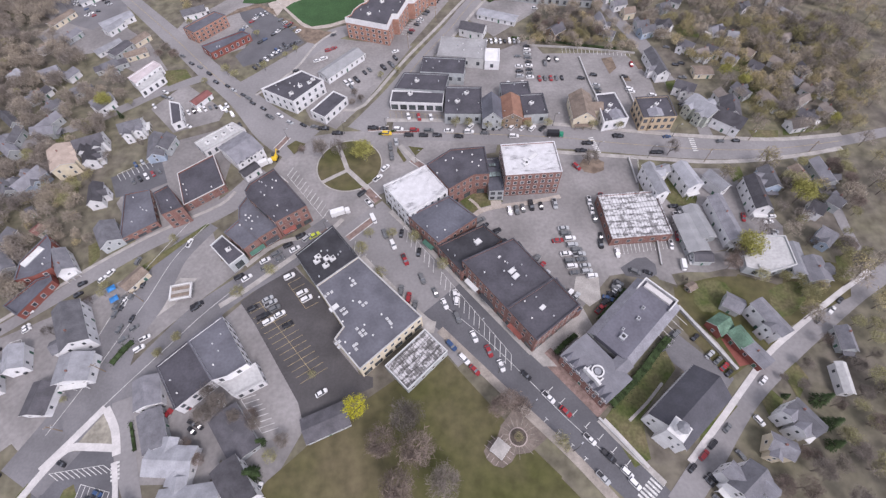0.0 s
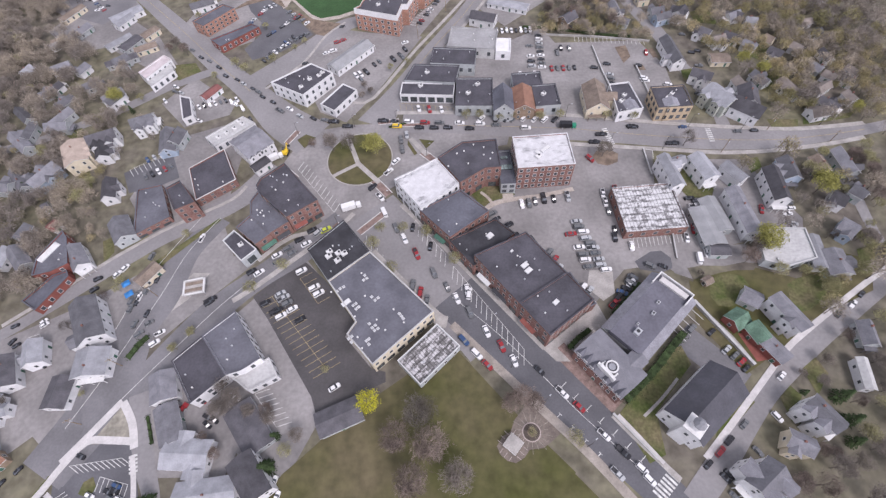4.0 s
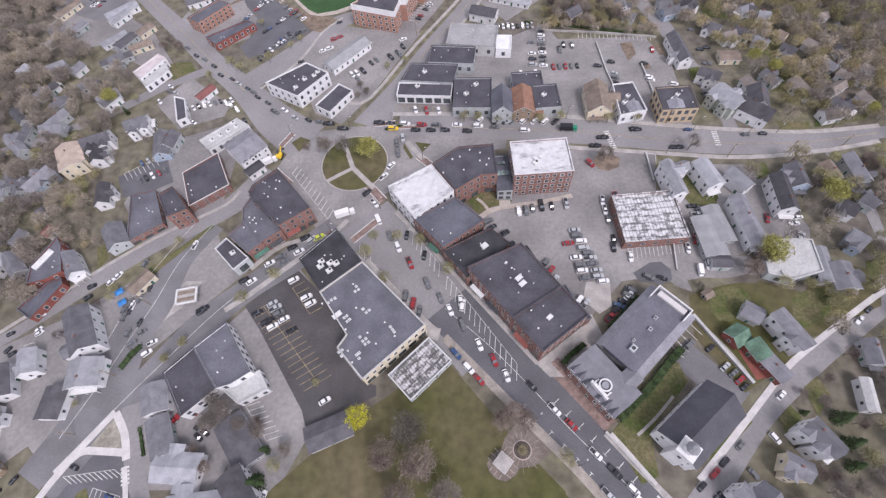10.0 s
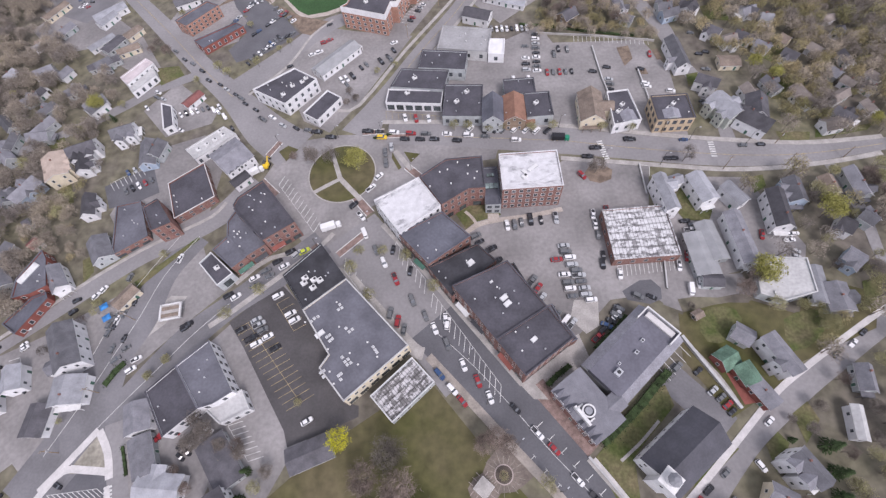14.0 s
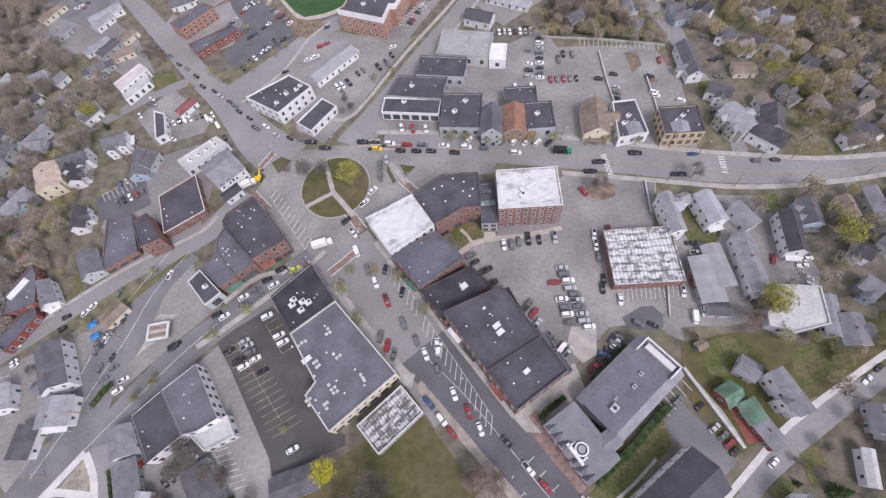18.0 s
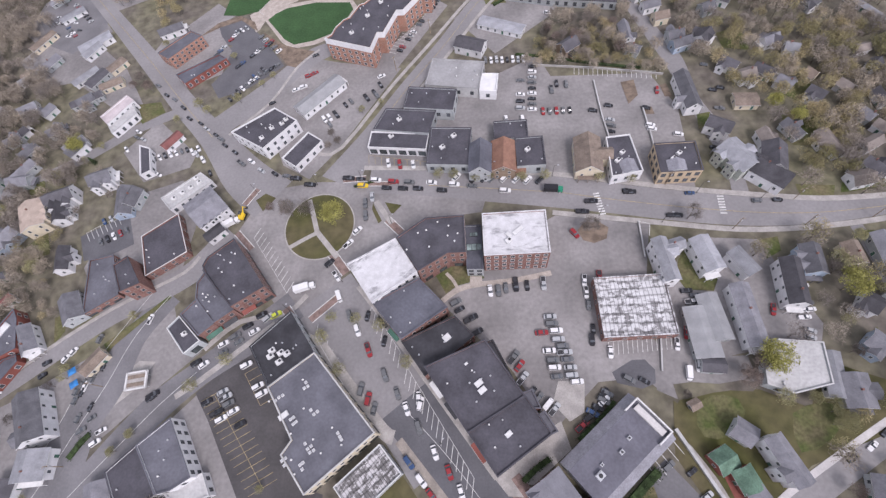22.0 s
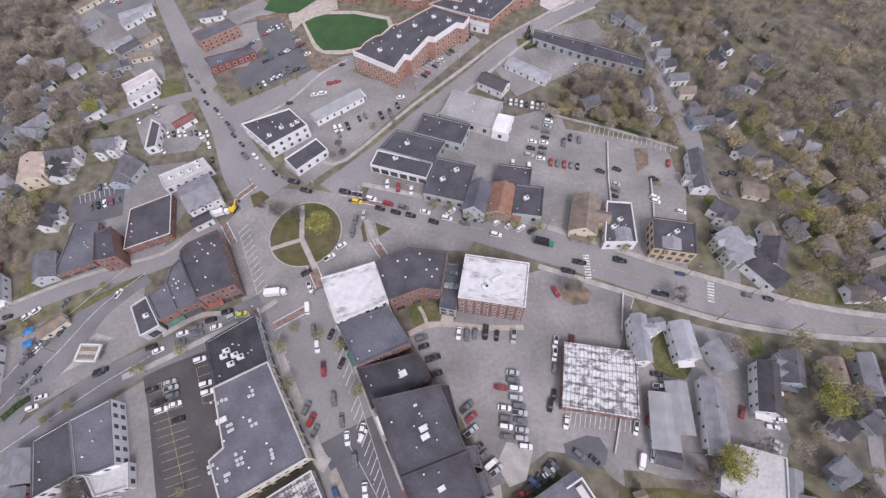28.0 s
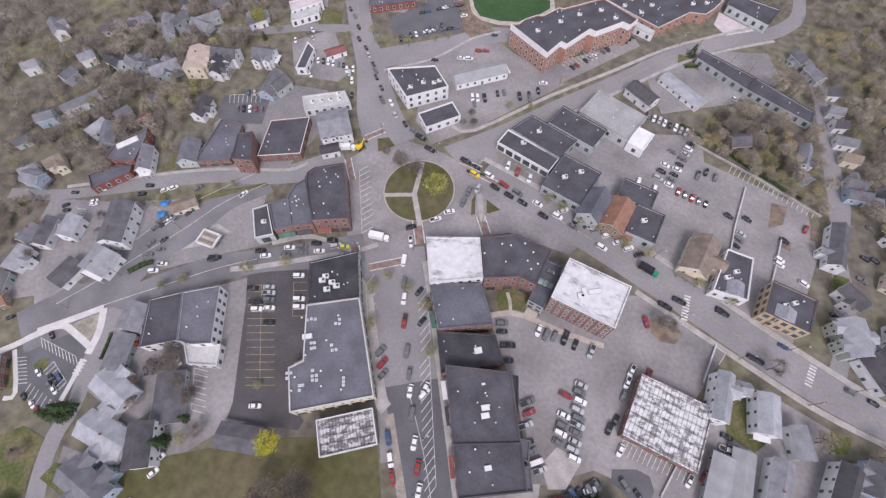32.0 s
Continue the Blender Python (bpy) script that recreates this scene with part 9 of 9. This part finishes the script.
wood([(-264.9, 260.1), (-199.2, 245.6), (-146.6, 195.7), (-151.3, 163.6), (-146.0, 114.8), (-178.4, 74.0)], 22, 4.0, 7.3, 'olive')
wood([(-308.5, 316.0), (-304.0, 365.8), (-282.7, 376.1), (-231.3, 316.6), (-203.2, 251.8), (-193.1, 206.0), (-224.1, 183.7)], 204, 3.9, 6.5, 'bare')
wood([(-194.2, 374.3), (-125.8, 368.7), (-113.1, 333.9), (-147.7, 288.4), (-183.7, 315.3)], 68, 3.4, 5.4, 'bare')
wood([(143.0, 234.9), (153.7, 198.1), (151.7, 147.7), (188.2, 143.3), (216.7, 166.4), (228.7, 225.3)], 93, 4.6, 7.6, 'bare')
wood([(143.0, 234.9), (153.7, 198.1), (151.7, 147.7), (188.2, 143.3), (216.7, 166.4), (228.7, 225.3)], 61, 4.6, 6.8, 'olive')
wood([(114.5, 312.1), (251.4, 303.2), (256.2, 245.6), (216.1, 227.3), (175.2, 224.8), (128.5, 234.4), (115.3, 270.8)], 153, 4.0, 6.7, 'bare')
wood([(132.6, 250.4), (156.5, 219.6), (217.7, 231.0), (200.7, 194.4), (143.6, 187.2), (132.8, 204.5)], 61, 4.9, 7.3, 'olive')
wood([(56.9, 235.0), (93.0, 240.8), (109.7, 219.4), (110.3, 211.0), (58.3, 220.1)], 76, 3.1, 5.1, 'olive')
wood([(57.7, 243.2), (93.4, 242.9), (108.9, 215.8), (58.4, 221.2)], 16, 5.1, 7.1, 'bare')
wood([(152.8, 123.4), (179.7, 126.1), (159.6, 73.3), (143.5, 83.5), (143.0, 105.4)], 12, 4.4, 7.9, 'bare')
wood([(152.8, 123.4), (179.7, 126.1), (159.6, 73.3), (143.5, 83.5)], 14, 4.3, 6.9, 'olive')
wood([(125.3, 53.7), (161.5, 59.3), (135.3, 10.2), (111.7, -2.7)], 14, 4.3, 7.8, 'olive')
wood([(127.6, 78.2), (151.8, 69.7), (136.0, 62.7), (123.7, 59.7)], 10, 3.8, 5.6, 'olive')
wood([(-268.3, 120.1), (-211.9, 160.6), (-148.1, 186.0), (-128.6, 157.0), (-156.3, 133.7), (-131.4, 106.8), (-175.5, 75.8), (-196.5, 64.3)], 102, 3.3, 5.8, 'bare')
wood([(51.1, 217.4), (91.0, 290.2), (129.2, 278.7), (135.8, 209.8), (118.0, 205.8)], 68, 4.6, 7.4, 'bare')
wood([(-194.0, 62.3), (-179.1, 67.2), (-160.9, 46.9), (-174.5, 63.4), (-164.4, 39.3)], 44, 2.9, 4.4, 'bare')
wood([(163.1, 188.8), (214.8, 197.1), (195.0, 142.4), (150.7, 151.1)], 68, 3.8, 6.2, 'olive')
wood([(31.7, 336.4), (125.9, 397.2), (137.8, 274.6), (111.0, 258.2), (90.7, 300.4)], 119, 4.5, 6.7, 'bare')
wood([(85.9, 326.8), (130.0, 354.9), (139.5, 257.2), (113.7, 241.4)], 44, 4.5, 6.0, 'olive')
wood([(-237.8, 375.2), (-134.4, 370.3), (-118.8, 341.0), (-161.9, 329.7), (-199.8, 335.7), (-219.5, 338.8)], 102, 3.2, 5.2, 'bare')
wood([(-254.4, 109.4), (-205.7, 154.4), (-148.1, 186.0), (-128.6, 157.0), (-156.3, 133.7), (-131.4, 106.8), (-175.5, 75.8), (-196.5, 64.3)], 44, 3.3, 5.0, 'olive')
tree(-196.0, 128.4, 3.6, 'pine')
tree(-180.6, 136.8, 3.2, 'pine')
tree(-148.0, 181.4, 2.9, 'pine')
tree(-188.8, 85.7, 3.5, 'pine')
wood([(-172.6, 291.9), (-152.6, 302.5), (-114.0, 322.1), (-141.5, 338.7), (-162.0, 329.8), (-177.4, 308.8)], 40, 4.5, 7.0, 'bare')
wood([(-272.7, 311.1), (-253.1, 319.9), (-224.2, 309.9), (-214.4, 281.8), (-222.2, 267.9), (-232.8, 241.7)], 70, 4.5, 7.0, 'bare')
wood([(-140.0, 262.0), (-118.0, 290.0), (-104.0, 296.0), (-112.0, 312.0), (-150.0, 296.0)], 34, 4.0, 6.0, 'olive')
for x, y, size in ((93.0, 4.5, 7.5), (99.5, 4.0, 8.5), (106.0, 8.0, 8.0), (112.5, 9.0, 7.0), (113.0, 0.0, 8.0), (120.0, 12.0, 7.0), (121.0, 25.5, 5.5), (130.0, 19.0, 7.0), (131.5, 28.0, 6.0), (134.0, 37.0, 6.0), (118.0, 38.5, 5.0), (128.0, 46.0, 5.5), (141.0, 40.0, 6.0), (137.0, 29.0, 6.5), (114.0, 32.0, 4.5)):
    tree(x, y, size, 'bare')
for x, y, size in ((-12.0, 30.0, 12.5), (-19.5, 24.0, 11.5), (-9.0, 21.0, 13.0), (-2.0, 12.0, 11.5), (-15.0, 12.0, 12.0)):
    tree(x, y, size, 'bare')
far_woods()
car_rows((((-46.0, 323.0), (-12.0, 320.0), 12, 85, 0.68), ((-44.0, 329.0), (-8.0, 325.0), 12, 85, 0.67), ((-42.0, 337.0), (6.0, 331.0), 15, 85, 0.66), ((-6.0, 313.0), (6.0, 322.0), 5, 60, 0.68)), 3)
car_rows((((-96.0, 322.0), (-62.0, 317.0), 11, 85, 0.66), ((-92.0, 331.0), (-58.0, 328.0), 10, 85, 0.65)), 4)
car_rows((((-6.0, 236.5), (12.5, 271.0), 15, 156, 0.74),), 5)
car_rows((((-104.0, 243.0), (-94.0, 262.0), 8, 40, 0.72), ((-89.0, 236.0), (-74.0, 252.0), 8, 45, 0.74), ((-80.0, 224.5), (-66.0, 236.0), 7, 45, 0.76)), 6)
car_rows((((-132.0, 149.0), (-118.0, 155.0), 6, -54, 0.78), ((-130.0, 139.0), (-120.0, 144.0), 5, -54, 0.78)), 7)
car_rows((((-209.0, 290.0), (-190.0, 270.0), 9, 40, 0.6), ((-202.0, 300.0), (-184.0, 281.0), 8, 40, 0.6), ((-186.0, 309.0), (-152.0, 325.0), 14, 25, 0.6)), 8)
lines([(59.8, 149.8), (80.3, 144.8), (108.1, 139.1), (131.0, 135.5), (150.7, 134.2), (169.0, 135.0), (184.9, 136.5)], 'yellow', 0.2)
lines([(8.8, 156.8), (33.5, 153.5), (57.4, 150.0)], 'yellow', 0.2)
lines([(0.5, 70.7), (15.1, 55.9), (28.0, 40.3), (36.7, 29.0), (45.0, 19.3), (53.9, 8.8)], 'white', 0.16)
lines([(-230.9, 352.2), (-180.8, 294.0), (-138.4, 245.1), (-113.3, 214.7), (-92.1, 190.8)], 'yellow', 0.2)
lines([(-16.6, 185.5), (-1.5, 211.5), (17.3, 239.7), (33.3, 266.6), (52.0, 287.7)], 'yellow', 0.2)
lines([(-74.2, 83.8), (-85.7, 72.5), (-96.4, 59.9), (-106.0, 48.6), (-117.4, 34.5)], 'white', 0.18)
lines([(-92.0, 113.8), (-101.9, 98.0), (-107.8, 80.1), (-113.4, 66.2), (-119.0, 51.7), (-126.9, 34.1)], 'white', 0.18)
lines([(-99.5, 115.8), (-108.7, 99.8), (-116.9, 83.8), (-120.4, 69.8), (-124.0, 57.8), (-129.8, 42.2)], 'white', 0.18)

# ---- roof furniture ----
skylight(-39.5, 72.3, 8.0, 0.9)
skylight(-38.5, 73.3, 8.0, 0.9)
skylight(-37.3, 73.9, 8.0, 0.9)
skylight(-29.2, 76.6, 8.0, 0.9)
skylight(-30.3, 76.0, 8.0, 0.9)
skylight(-30.0, 77.8, 8.0, 0.9)
skylight(-33.6, 66.5, 8.0, 0.9)
skylight(-32.7, 67.1, 8.0, 0.9)
skylight(-32.5, 65.1, 8.0, 0.9)
skylight(-31.7, 65.8, 8.0, 0.9)
skylight(-27.3, 69.2, 8.0, 0.9)
skylight(-26.1, 67.9, 8.0, 0.9)
skylight(-25.1, 68.7, 8.0, 0.9)
skylight(-34.6, 54.7, 8.0, 0.9)
skylight(-33.6, 55.4, 8.0, 0.9)
skylight(-33.6, 53.4, 8.0, 0.9)
skylight(-27.9, 59.4, 8.0, 0.9)
skylight(-26.9, 57.9, 8.0, 0.9)
skylight(-25.9, 58.7, 8.0, 0.9)
skylight(-26.1, 56.9, 8.0, 0.9)
skylight(-25.0, 57.5, 8.0, 0.9)
skylight(-28.7, 53.5, 8.0, 0.9)
skylight(-27.9, 54.1, 8.0, 0.9)
skylight(-27.9, 52.3, 8.0, 0.9)
skylight(-17.8, 62.3, 8.0, 0.9)
skylight(-17.1, 61.3, 8.0, 0.9)
skylight(-16.5, 60.4, 8.0, 0.9)
roof_pipe(-41.5, 72.1, 8.0)
roof_pipe(-31.1, 78.7, 8.0)
roof_pipe(-32.8, 62.3, 8.0)
roof_pipe(-29.6, 69.7, 8.0)
roof_pipe(-25.4, 60.6, 8.0)
roof_pipe(-19.7, 63.9, 8.0)
roof_pipe(-31.6, 54.9, 8.0)
roof_pipe(-22.5, 56.7, 8.0)
roof_pipe(-16.3, 58.9, 8.0)
roof_pipe(-30.0, 51.0, 8.0)
hatch(-36.1, 67.7, 8.0, 3.4, 1.8)
hvac(-43.2, 88.5, 8.0, 2.2)
hvac(-43.4, 86.7, 8.0, 2.2)
hvac(-40.0, 84.7, 8.0, 2.2)
hvac(-39.9, 87.7, 8.0, 2.2)
hvac(-37.8, 87.4, 8.0, 2.2)
hatch(26.3, 75.7, 11.0, 2.6, 1.8)
hatch(27.3, 73.6, 11.0, 2.6, 1.8)
hatch(34.4, 61.1, 11.0, 2.2, 1.5)
hatch(22.6, 81.7, 11.0, 1.2, 0.8)
roof_pipe(9.7, 129.4, 12.0)
roof_pipe(6.7, 128.4, 12.0)
roof_pipe(17.8, 130.7, 12.0)
roof_pipe(19.8, 124.4, 12.0)
roof_pipe(13.8, 132.5, 12.0)
roof_pipe(10.8, 122.7, 12.0)
roof_pipe(17.4, 126.7, 12.0)
roof_pipe(21.0, 127.4, 12.0)
roof_pipe(2.8, 122.0, 12.0)
hvac(38.6, 123.0, 12.7, 2.2)
# Hatch added in place of rumples and their shadows in the white membrane
hatch(42.2, 127.0, 12.7, 4.6, 1.6)
hatch(38.8, 125.4, 12.7, 1.6, 2.4)
roof_light(26.5, 124.6, 6.0, 5.4, 2.6)
roof_light(26.5, 129.8, 6.0, 3.0, 1.6)
# Roof hatch added in place of this roof's pale terrace
hatch(-153.2, 99.0, 5.6, 9.0, 3.0, 62)
hatch(16.2, 91.3, 7.0, 2.6, 2.2)
hvac(-54.2, 191.7, 7.1, 1.9)
hvac(-60.0, 187.4, 7.1, 1.9)
hvac(-55.7, 189.5, 7.1, 1.9)
hvac(-63.7, 182.3, 7.1, 1.9)
hvac(102.5, 156.3, 7.7, 1.9)
hvac(105.1, 158.7, 7.6, 1.9)
hvac(85.5, 162.5, 5.3, 2.0)
hvac(83.1, 158.7, 5.4, 2.0)
hvac(-3.4, 187.9, 5.6, 2.0)
hvac(-7.0, 180.2, 4.2, 2.1)
hvac(19.9, 176.6, 5.7, 2.1)
hvac(15.1, 171.1, 5.7, 2.1)
hvac(49.4, 166.9, 5.6, 2.1)
# ---- shop awnings ----
awning((-71.2, 95.4), (-66.4, 99.2), 3.0, "green")
awning((-65.8, 99.8), (-61.4, 102.9), 3.0, "dark")
awning((-59.4, 104.4), (-55.0, 107.2), 3.2, "red")
awning((-8.0, 101.0), (-4.6, 97.2), 3.0, "dark")
awning((-3.8, 96.2), (-0.4, 92.4), 3.0, "green")
awning((11.0, 78.0), (14.6, 73.2), 3.2, "white")
awning((15.8, 71.6), (19.4, 66.8), 3.2, "dark")
awning((24.0, 59.4), (27.6, 54.2), 3.2, "red")
# ---- church tower, belfry, pavilion ----
steeple(65.5, 20.1)
belfry(47.6, 38.9)
dormers(44.3, 38.0, -57, 18.8)
pavilion(15.4, 20.0, 47)
plaza([(10.6, 20.0), (12.6, 22.6), (15.4, 24.0), (17.0, 27.2), (19.4, 29.6), (22.0, 32.4), (24.6, 30.8), (28.6, 25.4), (30.6, 22.4), (27.4, 20.2), (24.6, 18.6), (20.4, 18.4), (18.6, 16.4), (15.8, 15.0), (13.2, 15.8), (11.4, 17.6)], OLD_PAVERS, 'brownish paved ground round the memorial')
brick_circle(21.7, 23.3)
lot([(-110.5, 70.5), (-107.5, 78.5), (-97.5, 88.5), (-91.0, 88.0), (-97.0, 77.5), (-104.0, 71.5)], CONCRETE, 'pale concrete forecourt under the canopy')
fuel_canopy(-94.1, 80.9, 8)
blue_canopy(-121.5, 84.9)
blue_canopy(-119.0, 80.4)
excavator(-69.1, 147.2, 80)
tractor(-90.0, 36.4, 60)
# ---- hedges, walls and fences ----
hedge([(52.3, 30.5), (58.4, 35.0), (65.3, 40.3), (72.3, 46.7), (77.5, 51.0)], 3.2, 2.2)
hedge([(38.2, 48.6), (42.4, 52.0), (46.5, 54.6)], 2.2, 1.8)
hedge([(55.8, 59.8), (62.7, 65.4), (68.3, 70.7)], 1.6, 1.6)
hedge([(49.5, 226.8), (63.9, 223.3), (83.8, 216.7), (103.0, 211.7)], 1.5, 1.0)
hedge([(41.2, 262.8), (52.6, 270.5)], 1.5, 1.2)
hedge([(-113.2, 56.1), (-110.5, 60.9), (-108.1, 63.7)], 2.5, 1.0)
hedge([(-100.7, 36.1), (-98.3, 30.8), (-96.9, 27.5)], 1.2, 0.8)
hedge([(-22.4, 158.5), (-12.9, 160.7)], 1.0, 1.0)
low_wall([(84.8, 62.5), (87.0, 58.0), (92.0, 47.8), (96.4, 38.8)], 1.4, 0.9)
low_wall([(47.7, 27.1), (51.9, 21.5), (57.7, 13.2)], 0.7, 0.6)
low_wall([(82.1, 206.1), (82.5, 186.3), (84.0, 168.3)], 1.0, 0.4)
low_wall([(99.6, 189.5), (100.1, 175.7), (100.1, 165.7)], 1.0, 0.4)
low_wall([(87.8, 134.5), (87.2, 119.8)], 0.8, 0.4)
low_wall([(84.7, 79.7), (87.0, 93.4)], 0.8, 0.4)
low_wall([(56.8, 218.8), (83.3, 213.8), (111.7, 206.6)], 1.0, 0.25)
# ---- street lamps ----
street_lamp(-38.6, 160.8, 0)
street_lamp(-64.5, 158.3, 0)
street_lamp(-19.1, 161.4, 0)
street_lamp(-42.8, 105.4, 0)
street_lamp(-23.8, 115.9, 0)
street_lamp(-5.8, 139.9, 0)
street_lamp(82.0, 152.0, 0)
street_lamp(58.7, 157.4, 0)
street_lamp(111.2, 145.6, 0)
street_lamp(133.2, 141.7, 0)
street_lamp(96.2, 133.8, 0)
street_lamp(74.1, 138.1, 0)
street_lamp(34.4, 161.1, 0)
street_lamp(26.8, 31.4, 40)
street_lamp(37.9, 18.2, 40)
street_lamp(18.3, 43.8, 40)
street_lamp(13.5, 59.2, 40)
# ---- poles and roof gables ----
utility_pole(43.0, 275.7, 40, 7.7)
utility_pole(59.3, 271.4, 40, 7.6)
utility_pole(68.5, 272.0, 40, 7.5)
utility_pole(78.3, 282.2, 40, 7.2)
utility_pole(87.8, 265.5, 40, 7.4)
utility_pole(34.8, 276.9, 40, 7.7)
utility_pole(-7.1, 223.3, 40, 8.8)
utility_pole(9.1, 247.0, 40, 8.4)
utility_pole(119.8, 129.4, 5, 8.3)
utility_pole(144.4, 129.5, 5, 7.5)
utility_pole(167.2, 131.1, 5, 6.7)
utility_pole(100.7, 150.0, 5, 8.7)
utility_pole(144.2, 140.4, 5, 7.5)
utility_pole(-122.1, 35.1, 25, 7.2)
utility_pole(-114.5, 53.7, 25, 7.8)
utility_pole(-109.1, 79.6, 25, 8.3)
utility_pole(-173.3, 62.5, 25, 6.0)
roof_gable(86.9, 155.9, 5.36, -81, 6.2, 6.2, 1.6)
roof_gable(103.2, 153.3, 7.69, -91, 5.3, 6.8, 1.6)
tagged(new("parked_cars", FAR_CARS.mesh("parked_cars", *[PAINTS[n] for n in PAINTS], PANE, TYRE)), "many parked cars of mixed colours on distant lots", "cars", kind="stuff")
